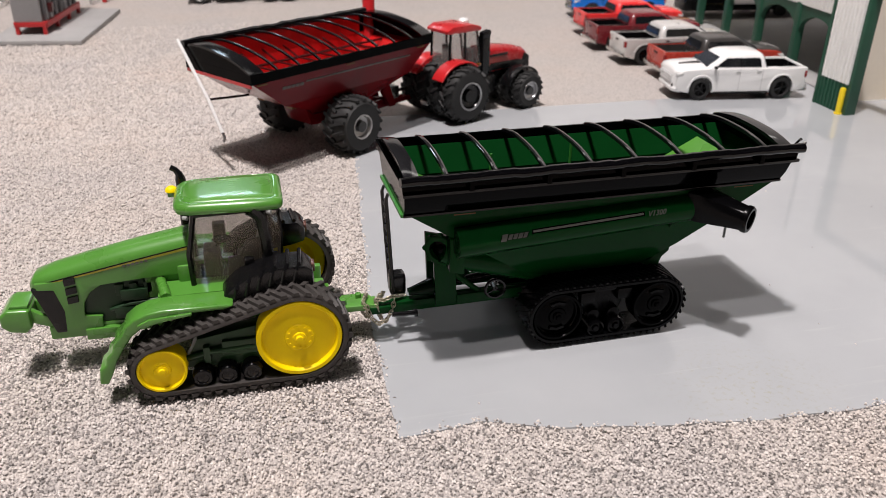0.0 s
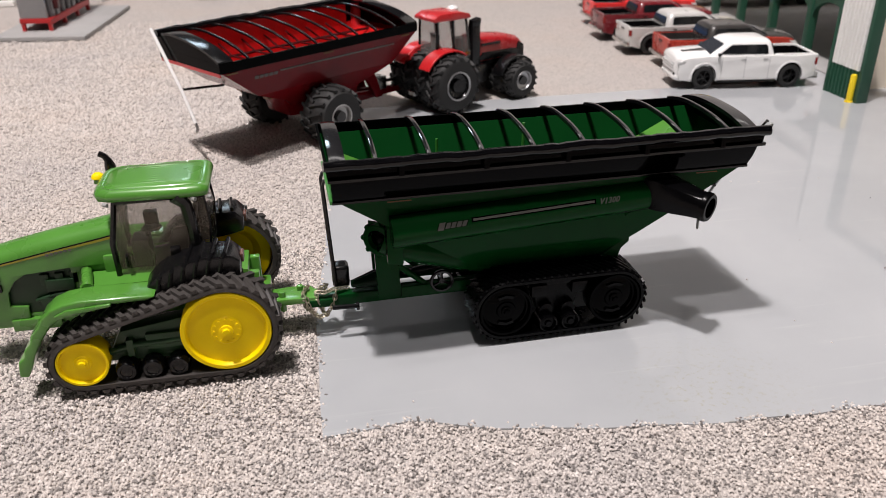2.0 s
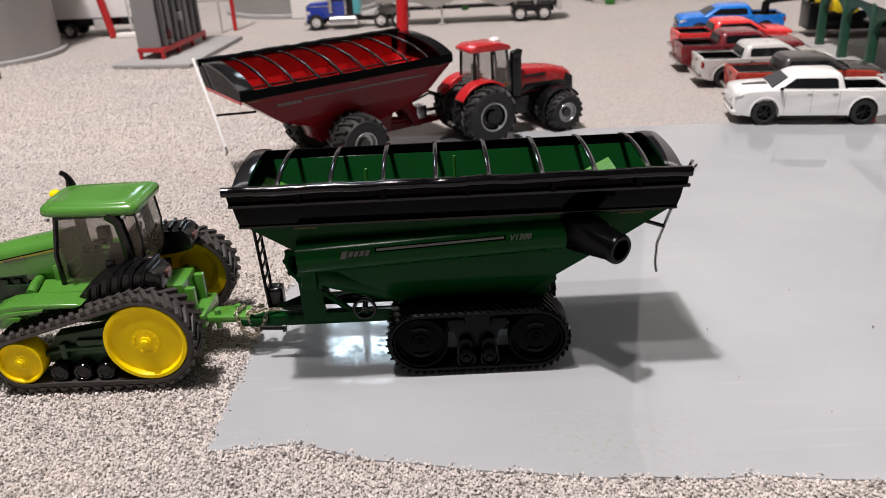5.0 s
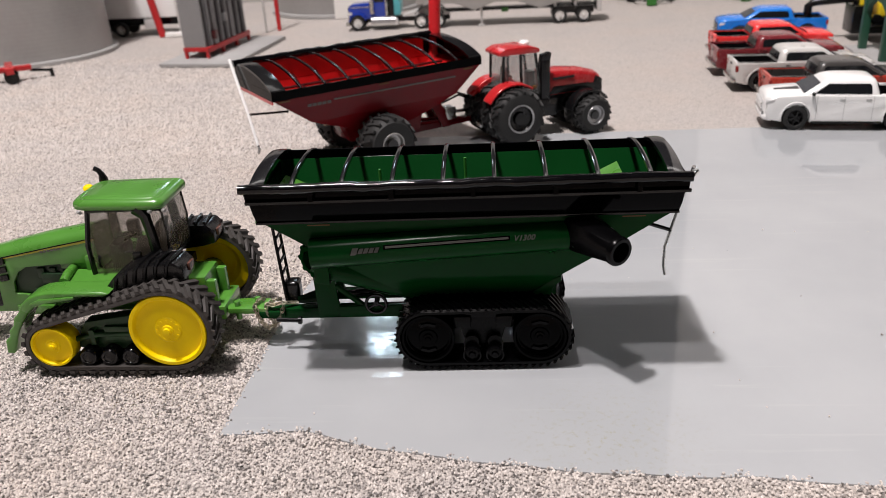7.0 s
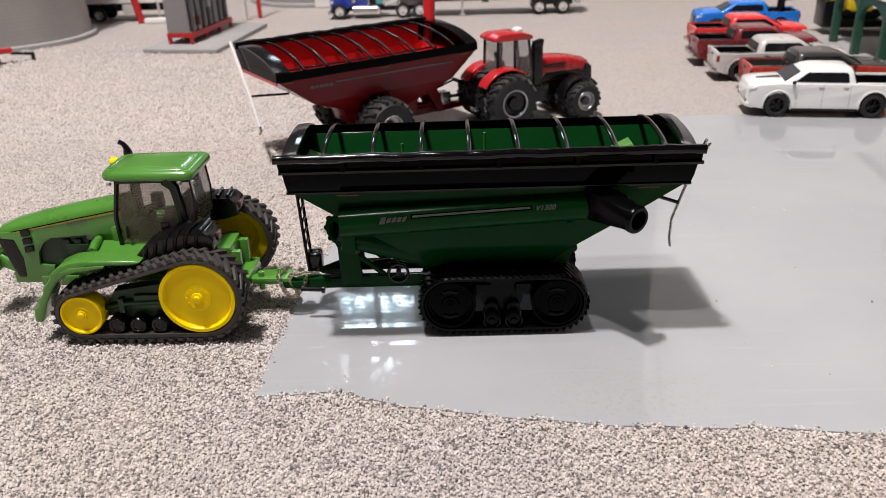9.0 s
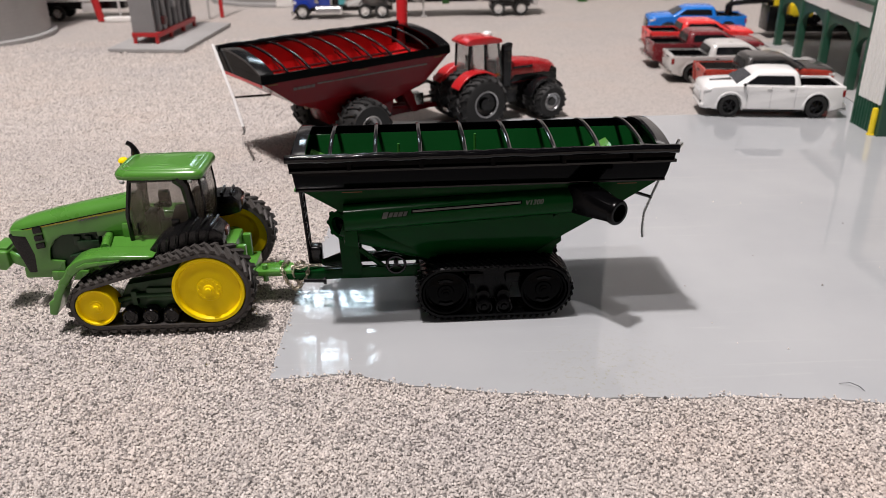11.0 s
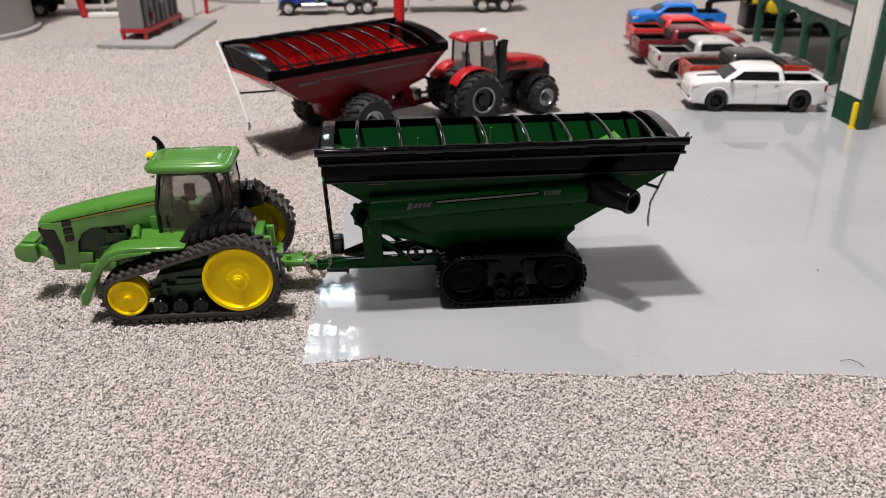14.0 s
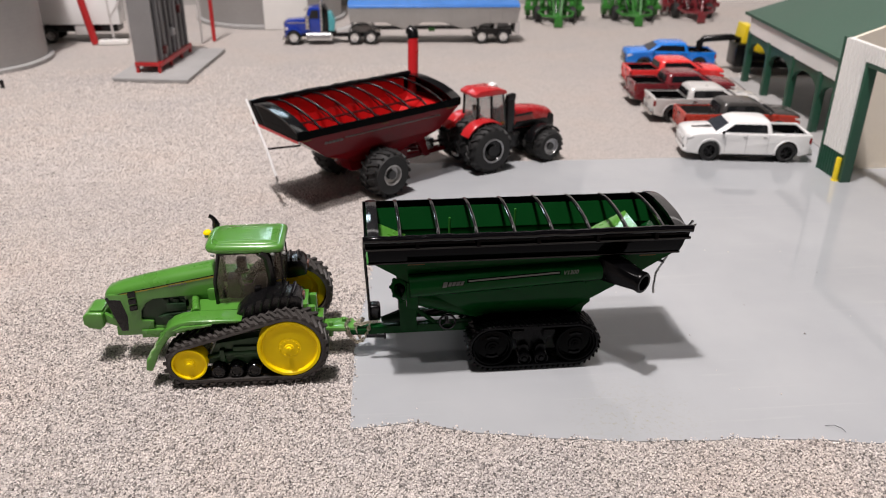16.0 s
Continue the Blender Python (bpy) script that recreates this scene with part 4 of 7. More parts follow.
# ---- green tracked grain cart ----
def green_cart(m):
    c = thing("grain_cart", m, "glossy green toy grain cart with black bows and tracks", "grain cart")
    body = part("hopper", hopper_shell([(0.0530, -0.0637, 0.0637, 0.0162), (0.0400, -0.0440, 0.0440, 0.0152), (0.0315, -0.0312, 0.0305, 0.0142), (0.0225, -0.0195, 0.0200, 0.0092)], 0.0006), CARTGREEN, c, "deep green hopper", angle=25)
    rim = [(0.0640, -0.0655, 0.0657, 0.0209), (0.0612, -0.0652, 0.0655, 0.0206), (0.0605, -0.0645, 0.0647, 0.0199), (0.0560, -0.0642, 0.0644, 0.0184), (0.0525, -0.0640, 0.0640, 0.0165)]
    rings = [[(x0, -w, z), (x1, -w, z), (x1, w, z), (x0, w, z)] for z, x0, x1, w in rim]
    inn = [[(x0 + 0.0008, -w + 0.0008, z), (x1 - 0.0008, -w + 0.0008, z), (x1 - 0.0008, w - 0.0008, z), (x0 + 0.0008, w - 0.0008, z)] for z, x0, x1, w in reversed(rim)]
    part("side_extension", Geo().loft(rings + inn, closed=True), BLACK, c, "glossy black flared upper side band", angle=20)
    li = Geo()
    inn2 = [[(x0 + 0.0010, -w + 0.0010, z), (x1 - 0.0010, -w + 0.0010, z), (x1 - 0.0010, w - 0.0010, z), (x0 + 0.0010, w - 0.0010, z)] for z, x0, x1, w in (rim[1], rim[4])]
    inn3 = [[(x0 + 0.0013, -w + 0.0013, z), (x1 - 0.0013, -w + 0.0013, z), (x1 - 0.0013, w - 0.0013, z), (x0 + 0.0013, w - 0.0013, z)] for z, x0, x1, w in (rim[4], rim[1])]
    part("inner_lining", li.loft(inn2 + inn3, closed=True), CARTGREEN, c, "green inner side wall", angle=20)
    for s in (-1, 1):
        part("rail", Geo().box(-0.0652, 0.0660, *sorted((s * 0.0206, s * 0.0217)), 0.0602, 0.0613), ROLL, c, bevel=0.0003)
        part("lower_lip", Geo().box(-0.0642, 0.0642, *sorted((s * 0.0161, s * 0.0170)), 0.0519, 0.0527), ROLL, c, bevel=0.0002)
    for k in range(8):
        x = -0.0515 + 0.0152 * k
        part("tarp_bow", bow(x, 0.0013, 0.0205, 0.0637, 0.0026, 0.0008), BOWBLACK, c, angle=50)
    for s in (-1, 1):
        x = s * 0.0620
        e = part("end_bow", bow(x, 0.0044, 0.0206, 0.0636, 0.0028, 0.0009), BOWBLACK, c, "wide black end bow", angle=50)
        part("end_panel", end_cap(x + s * 0.0018, 0.0204, 0.0636, 0.0026, 0.0006), BLACK, e)
    # rolled tarp along the near edge, slightly wavy
    rng = random.Random(8)
    pts, rad = [], []
    for i in range(67):
        x = -0.0662 + 0.002 * i
        wob = 0.00012 * math.sin(i * 0.9) + rng.uniform(-0.00012, 0.00012)
        pts.append((x, -0.0224 + wob, 0.0655 + 0.0001 * math.sin(i * 0.55) + rng.uniform(-0.0001, 0.0001)))
        rad.append(0.00150 + rng.uniform(-0.00010, 0.00014))
    part("rolled_tarp", Geo().tube(pts, rad, 10), ROLL, c, "rolled black vinyl tarp with wrinkles", angle=80)
    for k in range(5):
        x = -0.045 + 0.024 * k
        part("tarp_bracket", Geo().box(x - 0.0008, x + 0.0008, -0.0230, -0.0203, 0.0612, 0.0648), BLACK, c, bevel=0.0002)
    for s, col in ((-1, AMBER), (1, AMBER)):
        for x in (-0.045, 0.051):
            part("reflector", Geo().box(x - 0.0035, x + 0.0035, *sorted((s * 0.0162, s * 0.0159)), 0.0509, 0.0512), col, c, "thin amber reflector strip")
    # inside: posts, and added end slopes whose bright green stands for light
    for x, h in ((-0.0285, 0.0595), (0.0, 0.0625)):
        part("inner_post", Geo().tube([(x, 0.0105, 0.030), (x, 0.0105, h)], 0.0005, 8), IMPGREEN, c)
    part("rear_lit_slope", Geo().prism([(0.0320, 0.0484), (0.0500, 0.0580), (0.0500, 0.0586), (0.0315, 0.0490)], -0.0135, 0.0135), GREEN, c, "hopper end slope, coloured bright green as if lit")
    part("front_lit_slope", Geo().prism([(-0.0480, 0.0504), (-0.0610, 0.0570), (-0.0610, 0.0576), (-0.0475, 0.0510)], -0.0135, 0.0135), GREEN, c, "hopper end slope, coloured bright green as if lit")
    for o in c.children:
        o.location.y = -0.0016
    # folded auger tube with stripe and spout
    a0, a1 = Vector((-0.0480, -0.0188, 0.0420)), Vector((0.0385, -0.0166, 0.0456))
    tube = part("auger_tube", Geo().tube([a0, a1], 0.0049, 36), CARTGREEN, c, "green folded unloading auger tube", angle=50)
    d = (a1 - a0).normalized()
    up = Vector((0, 0, 1))
    outw = d.cross(up).normalized()

    def on_tube(u, ang):
        p = a0 + (a1 - a0) * u
        return p + (outw * math.cos(radians(ang)) + up * math.sin(radians(ang))) * 0.00498

    def decal(u0, u1, ang0, ang1, out, steps=12):
        g = Geo()
        rings = []
        for i in range(steps + 1):
            u = u0 + (u1 - u0) * i / steps
            ring = []
            for a, k in ((ang0, 0), (ang1, 0), (ang1, out), (ang0, out)):
                p = a0 + (a1 - a0) * u
                nrm = outw * math.cos(radians(a)) + up * math.sin(radians(a))
                ring.append(tuple(p + nrm * (0.0049 + 0.00003 + k)))
            rings.append(ring)
        return g.loft(rings)
    part("stripe", decal(0.272, 0.705, 22, 30, 0.00008), SILVERP, tube, "thin silver stripe decal")
    part("stripe_outline", decal(0.266, 0.71, 18, 34, 0.00003), BLACK, tube)
    def slanted(u0, u1, ang0, ang1, lean, out, steps=3):
        """A leaning block of the mark, lying on the tube."""
        rings = []
        for i in range(steps + 1):
            a = ang0 + (ang1 - ang0) * i / steps
            nrm = outw * math.cos(radians(a)) + up * math.sin(radians(a))
            sh = lean * i / steps
            rings.append([tuple(a0 + (a1 - a0) * (u + sh) + nrm * (0.00493 + k)) for u, k in ((u0, 0), (u1, 0), (u1, out), (u0, out))])
        return Geo().loft(rings)
    for u, wd, lo, hi in ((0.148, 0.0205, 6, 31), (0.1735, 0.0150, 10, 28), (0.1925, 0.0150, 10, 28), (0.2115, 0.0155, 10, 28), (0.2310, 0.0140, 10, 28)):
        part("maker_mark", slanted(u, u + wd, lo, hi, 0.0085, 0.00009, 4), MARKGREY, tube, "plain silver maker mark")
    part("mark_outline", slanted(0.145, 0.2490, 8.5, 30, 0.0085, 0.00003, 6), CARTDARK, tube)
    txt = bpy.data.curves.new("model_number", "FONT")
    txt.body, txt.size, txt.extrude, txt.shear = "V1300", 0.0023, 0.00006, 0.38
    txt.offset, txt.space_character = 0.00006, 1.08
    tmp = new("model_text", txt)
    bpy.context.view_layer.update()
    me = bpy.data.meshes.new_from_object(tmp.evaluated_get(bpy.context.evaluated_depsgraph_get()))
    bpy.data.objects.remove(tmp)
    me.materials.append(SILVERP)
    num = new("model_number", me)
    num.parent = tube
    o = on_tube(0.722, 14)
    zax = (outw * math.cos(radians(20)) + up * math.sin(radians(20))).normalized()
    xax = d
    yax = zax.cross(xax).normalized()
    num.matrix_basis = Matrix(((xax.x, yax.x, zax.x, o.x), (xax.y, yax.y, zax.y, o.y), (xax.z, yax.z, zax.z, o.z), (0, 0, 0, 1)))
    tagged(num, "silver model number V1300")
    # lower auger joint: flanged ring
    jc = Vector((-0.0503, -0.0092, 0.0354))
    jd = Vector((-0.60, -0.80, 0.0)).normalized()
    ju = jd.cross(Vector((0, 0, 1))).normalized()
    jv = ju.cross(jd)

    def jring(r, o, n=28):
        return [tuple(jc + jd * o + (ju * math.cos(2 * math.pi * k / n) + jv * math.sin(2 * math.pi * k / n)) * r) for k in range(n)]
    part("auger_joint", Geo().loft([jring(0.0036, -0.0040), jring(0.0042, -0.0002), jring(0.0052, 0.0), jring(0.0052, 0.0010), jring(0.0048, 0.0013), jring(0.0034, 0.0013), jring(0.0033, -0.0030)]), CARTGREEN, c, "green flanged auger joint", angle=30)
    part("joint_bore", Geo().loft([jring(0.0032, -0.0036), jring(0.0032, -0.0006), jring(0.0017, -0.0005), jring(0.0013, 0.0004), jring(0.0005, 0.0008)]), BLACK, c)
    jl = Geo()
    for k in range(8):
        p = jc + jd * 0.0005 + (ju * math.cos(math.pi * k / 4) + jv * math.sin(math.pi * k / 4)) * 0.0051
        jl.tube([p - jd * 0.0006, p + jd * 0.0006], 0.0009, 8)
    part("flange_lug", jl, CARTGREEN, c)
    part("lower_auger", Geo().tube([(-0.0500, -0.0090, 0.0350), (-0.0450, -0.0090, 0.0330), (-0.0140, -0.0060, 0.0225)], [0.0038, 0.0047, 0.0050], 24), CARTGREEN, c, "green lower auger tube", angle=50)
    part("auger_saddle", Geo().prism([(-0.0490, 0.0300), (-0.0440, 0.0290), (-0.0440, 0.0420), (-0.0490, 0.0420)], -0.0160, -0.0060), CARTGREEN, c, bevel=0.0008)
    # spout
    s0, s1 = Vector((0.0335, -0.0158, 0.0468)), Vector((0.0449, -0.0322, 0.0458))
    dd = (s1 - s0).normalized()
    sx = dd.cross(Vector((0, 0, 1))).normalized()
    sz = sx.cross(dd)

    def sec(p, r, sq, n=24):
        out = []
        for k in range(n):
            a = 2 * math.pi * k / n
            ca, sa = math.cos(a), math.sin(a)
            f = 1 / max(abs(ca), abs(sa)) ** sq
            out.append(tuple(p + (sx * ca + sz * sa) * r * f))
        return out
    sp = Geo().loft([sec(s0, 0.0046, 0.7), sec(s0 + dd * 0.004, 0.0051, 0.75), sec(s0 + dd * 0.010, 0.0048, 0.5), sec(s1 - dd * 0.0012, 0.0040, 0.1), sec(s1, 0.0040, 0.0), sec(s1, 0.0031, 0.0), sec(s1 - dd * 0.012, 0.0030, 0.0)])
    spo = part("spout", sp, BLACKRUB, c, "black rubber auger spout with a round mouth", angle=35)
    part("spout_lip", Geo().loft([sec(s1 - dd * 0.0016, 0.0041, 0), sec(s1 - dd * 0.0016, 0.0045, 0), sec(s1 - dd * 0.0004, 0.0045, 0), sec(s1 + dd * 0.0002, 0.0041, 0), sec(s1 + dd * 0.0002, 0.0031, 0), sec(s1 - dd * 0.0016, 0.0031, 0)], closed=True), BLACKRUB, spo)
    lat = s1 - dd * 0.002 - sx * 0.0046
    part("spout_latch", Geo().box(lat.x - 0.0008, lat.x + 0.0008, lat.y - 0.0012, lat.y + 0.0012, lat.z - 0.0012, lat.z + 0.0010), BLACKRUB, spo, bevel=0.0003)
    part("side_stub", Geo().tube([(0.0265, -0.0150, 0.0395), (0.0265, -0.0178, 0.0390)], 0.0009, 10), CARTGREEN, c)
    # frame
    part("tongue", Geo().box(-0.0700, -0.0150, -0.0019, 0.0019, 0.0095, 0.0134).box(-0.0735, -0.0640, -0.0032, 0.0032, 0.0105, 0.0130), CARTGREEN, c, "green towing tongue", bevel=0.0004)
    part("hitch_clevis", Geo().prism([(-0.0840, -0.0022), (-0.0850, 0.0), (-0.0840, 0.0022), (-0.0700, 0.0030), (-0.0700, -0.0030)], 0.0122, 0.0142, "z").tube([(-0.0812, 0, 0.0090), (-0.0812, 0, 0.0160)], 0.0011, 10), GREEN, c, "bright green hitch clevis", bevel=0.0003)
    part("jack_pin", Geo().tube([(-0.0660, -0.0065, 0.0118), (-0.0580, -0.0065, 0.0114)], 0.0008, 8).tube([(-0.0585, -0.0065, 0.0114), (-0.0575, -0.0065, 0.0114)], 0.0014, 10), SATIN, c)
    for s in (-1, 1):
        part("front_support", Geo().prism([(-0.0512, 0.0130), (-0.0420, 0.0130), (-0.0440, 0.0180), (-0.0450, 0.0330), (-0.0520, 0.0350)], s * 0.0050, s * 0.0068), CARTGREEN, c, bevel=0.0004)
        part("frame_rail", Geo().box(-0.0440, 0.0300, *sorted((s * 0.0050, s * 0.0075)), 0.0130, 0.0168), CARTGREEN, c, bevel=0.0004)
        part("brace", Geo().tube([(-0.0445, s * 0.0058, 0.0240), (-0.0360, s * 0.0058, 0.0165)], 0.0010, 8), CARTGREEN, c)
        part("rear_strut", Geo().prism([(0.0190, 0.0215), (0.0262, 0.0272), (0.0300, 0.0290), (0.0302, 0.0272), (0.0276, 0.0250), (0.0255, 0.0180), (0.0190, 0.0180)], s * 0.0095, s * 0.0125), CARTGREEN, c, bevel=0.0004)
    part("driveshaft", Geo().tube([(-0.0430, 0.0, 0.0178), (-0.0300, 0.0, 0.0190)], 0.0010, 10).tube([(-0.039, 0.0, 0.0181), (-0.034, 0.0, 0.0187)], 0.0015, 10), SATIN, c, "black drive shaft")
    part("shaft_guard", Geo().tube([(-0.0592, 0.0, 0.0160), (-0.0575, 0.0, 0.0161), (-0.0505, 0.0, 0.0172)], [0.0012, 0.0016, 0.0031], 16), CARTDARK, c, "dark green cone guard on the drive shaft", angle=50)
    hw = Geo()
    ring = [(0.0034 * math.cos(2 * math.pi * k / 20) - 0.0310, -0.0085, 0.0182 + 0.0034 * math.sin(2 * math.pi * k / 20)) for k in range(21)]
    hw.tube(ring, 0.0006, 6)
    for a in (90, 210, 330):
        hw.tube([(-0.0310, -0.0085, 0.0182), (-0.0310 + 0.0034 * math.cos(radians(a)), -0.0085, 0.0182 + 0.0034 * math.sin(radians(a)))], 0.0004, 5)
    hw.tube([(-0.0310, -0.0088, 0.0182), (-0.0310, -0.0050, 0.0182)], 0.0009, 8)
    part("hand_wheel", hw, SATIN, c, "small black hand wheel")
    part("gearbox", Geo().box(-0.0648, -0.0592, 0.0020, 0.0075, 0.0135, 0.0215), SATIN, c, "small black gearbox", bevel=0.0016, seg=3)
    part("front_lip", Geo().box(-0.0648, -0.0637, -0.0172, 0.0165, 0.0514, 0.0526), IMPGREEN, c, "green lower front lip", bevel=0.0003)
    lad = part("ladder", Geo().tube([(-0.0638, 0.0015, 0.0135), (-0.0656, 0.0015, 0.0500), (-0.0650, 0.0015, 0.0516), (-0.0630, 0.0015, 0.0520)], 0.0006, 6).tube([(-0.0638, 0.0085, 0.0135), (-0.0656, 0.0085, 0.0500), (-0.0650, 0.0085, 0.0516), (-0.0630, 0.0085, 0.0520)], 0.0006, 6), SATIN, c, "thin black ladder")
    for k in range(8):
        z = 0.0165 + 0.0043 * k
        x = -0.0638 - 0.0018 * (z - 0.0135) / 0.0365
        part("rung", Geo().tube([(x, 0.0015, z), (x, 0.0085, z)], 0.0005, 6), SATIN, lad)
    # crank rod at the rear corner
    part("crank_rod", Geo().tube([(0.0666, -0.0210, 0.0672), (0.0670, -0.0050, 0.0478), (0.0668, 0.0080, 0.0290), (0.0672, 0.0098, 0.0210), (0.0682, 0.0112, 0.0168)], 0.00055, 8).tube([(0.0660, -0.0236, 0.0656), (0.0674, -0.0222, 0.0664)], 0.0006, 8), STEEL, c, "bent steel crank rod")
    part("rod_bracket", Geo().tube([(0.0540, 0.0020, 0.0420), (0.0670, 0.0020, 0.0375)], 0.0007, 6), SATIN, c)
    # black tracks
    x1, x2, hz, r = -0.0132, 0.0226, 0.0120, 0.0104
    path = belt_path(x1, hz, r, x2, hz, r)
    for s in (-1, 1):
        y0, y1 = sorted((s * 0.0220, s * 0.0098))
        tr = part("track", belt(path, y0, y1, 0.0014), BLACKRUB, c, "glossy black track belt", angle=40)
        part("tread", lugs(path, y0, y1, 58, 0.0006, 0.55, 9.0, False), BLACKRUB, tr, "fine slanting tread bars", angle=30)
        for x in (x1, x2):
            w = part("track_wheel", dished_wheel(x, s * 0.0214, hz, 0.0086, s, 0.0030, 0.0016), BLACK, c, "glossy black track wheel", angle=30)
            sl = Geo()
            for a in (60, 240):
                pr = [(x + q * math.cos(radians(b)), hz + q * math.sin(radians(b))) for q, b in [(0.0054, a), (0.0054, a + 30), (0.0054, a + 60), (0.0044, a + 60), (0.0044, a + 30), (0.0044, a)]]
                sl.prism(pr, s * 0.0204, s * 0.0211)
            part("wheel_slot", sl, BLACKRUB, w)
        for x in (0.0008, 0.0082):
            part("track_roller", Geo().lathe([(0.0003, -0.007 * s), (0.0029, -0.007 * s), (0.0030, -0.0003 * s), (0.0025, 0.0), (0.0022, -0.0010 * s), (0.0012, -0.0008 * s), (0.0010, 0.0001 * s), (0.0002, 0.0001 * s)], (x, s * 0.0220, 0.0056), "y", 22), BLACKRUB, c, "small glossy black track roller", angle=30)
        fr = Geo().prism([(-0.0060, 0.0175), (-0.0010, 0.0200), (0.0110, 0.0200), (0.0165, 0.0175), (0.0120, 0.0140), (0.0100, 0.0070), (-0.0010, 0.0070), (-0.0030, 0.0140)], s * 0.0120, s * 0.0172)
        fr.box(-0.0046, 0.0006, *sorted((s * 0.0168, s * 0.0196)), 0.0146, 0.0186).box(0.0088, 0.0140, *sorted((s * 0.0168, s * 0.0196)), 0.0146, 0.0186)
        fr.box(-0.0010, 0.0104, *sorted((s * 0.0168, s * 0.0188)), 0.0180, 0.0200)
        for x in (0.0008, 0.0082):
            fr.prism(arc(x, 0.0090, 0.0024, 0, 180, 8) + [(x - 0.0018, 0.0056), (x + 0.0018, 0.0056)], s * 0.0168, s * 0.0190)
        part("track_frame", fr, BLACKRUB, c, "black moulded track frame", bevel=0.0004)
    part("axle", Geo().box(-0.0040, 0.0130, -0.0150, 0.0150, 0.0125, 0.0180).box(-0.0120, 0.0200, -0.0100, 0.0100, 0.0165, 0.0235), SATIN, c, bevel=0.0005)
    return c


cart = green_cart(pose(0.110, 0.2400, 0.0, 0, 0, 1.2))


# ---- safety chains on the hitch ----
def chain(points, count, name_label):
    th = thing("safety_chain", pose(0, 0, 0), name_label, "chain", "chains on the hitch")
    pts = [Vector(p) for p in points]

    def along(u):
        k = min(int(u * (len(pts) - 1)), len(pts) - 2)
        f = u * (len(pts) - 1) - k
        return pts[k].lerp(pts[k + 1], f), (pts[k + 1] - pts[k]).normalized()
    base = Geo()
    loop = [(0.00085 * math.cos(2 * math.pi * k / 10) * 1.25, 0.00085 * math.sin(2 * math.pi * k / 10) * 0.8, 0) for k in range(11)]
    base.tube(loop, 0.00024, 5)
    me = mesh_of("link", base, angle=80)
    me.materials.append(CHAINMETAL)
    for i in range(count):
        p, d = along((i + 0.5) / count)
        o = new("link", me)
        o.parent = th
        q = d.to_track_quat("X", "Z").to_matrix().to_4x4()
        o.matrix_basis = Matrix.Translation(p) @ q @ pose(0, 0, 0, 90 * (i % 2) + 20, 0, 0)
    return th


for x, low, tip in ((0.0362, 0.0042, 0.0), (0.0412, 0.0056, 0.0012)):
    pts = []
    for k in range(17):
        a = 2 * math.pi * k / 16
        pts.append((x + tip * math.cos(a) + 0.0009 * math.sin(a * 2), 0.2395 + 0.0040 * math.cos(a), 0.0124 + (0.0030 if math.sin(a) > 0 else low) * math.sin(a)))
    chain(pts, 21, "small nickel-plated safety chain looped round the green tongue")
chain([(0.0362, 0.2352, 0.0146), (0.0376, 0.2345, 0.0098), (0.0398, 0.2342, 0.0076), (0.0425, 0.2344, 0.0084), (0.0448, 0.2350, 0.0118), (0.0458, 0.2366, 0.0152)], 14, "loose nickel-plated chain hanging beside the tongue")
chain([(0.0395, 0.2372, 0.0152), (0.0420, 0.2366, 0.0150), (0.0448, 0.2372, 0.0156), (0.0472, 0.2384, 0.0150), (0.0498, 0.2396, 0.0144)], 11, "slack nickel-plated chain lying along the green tongue")


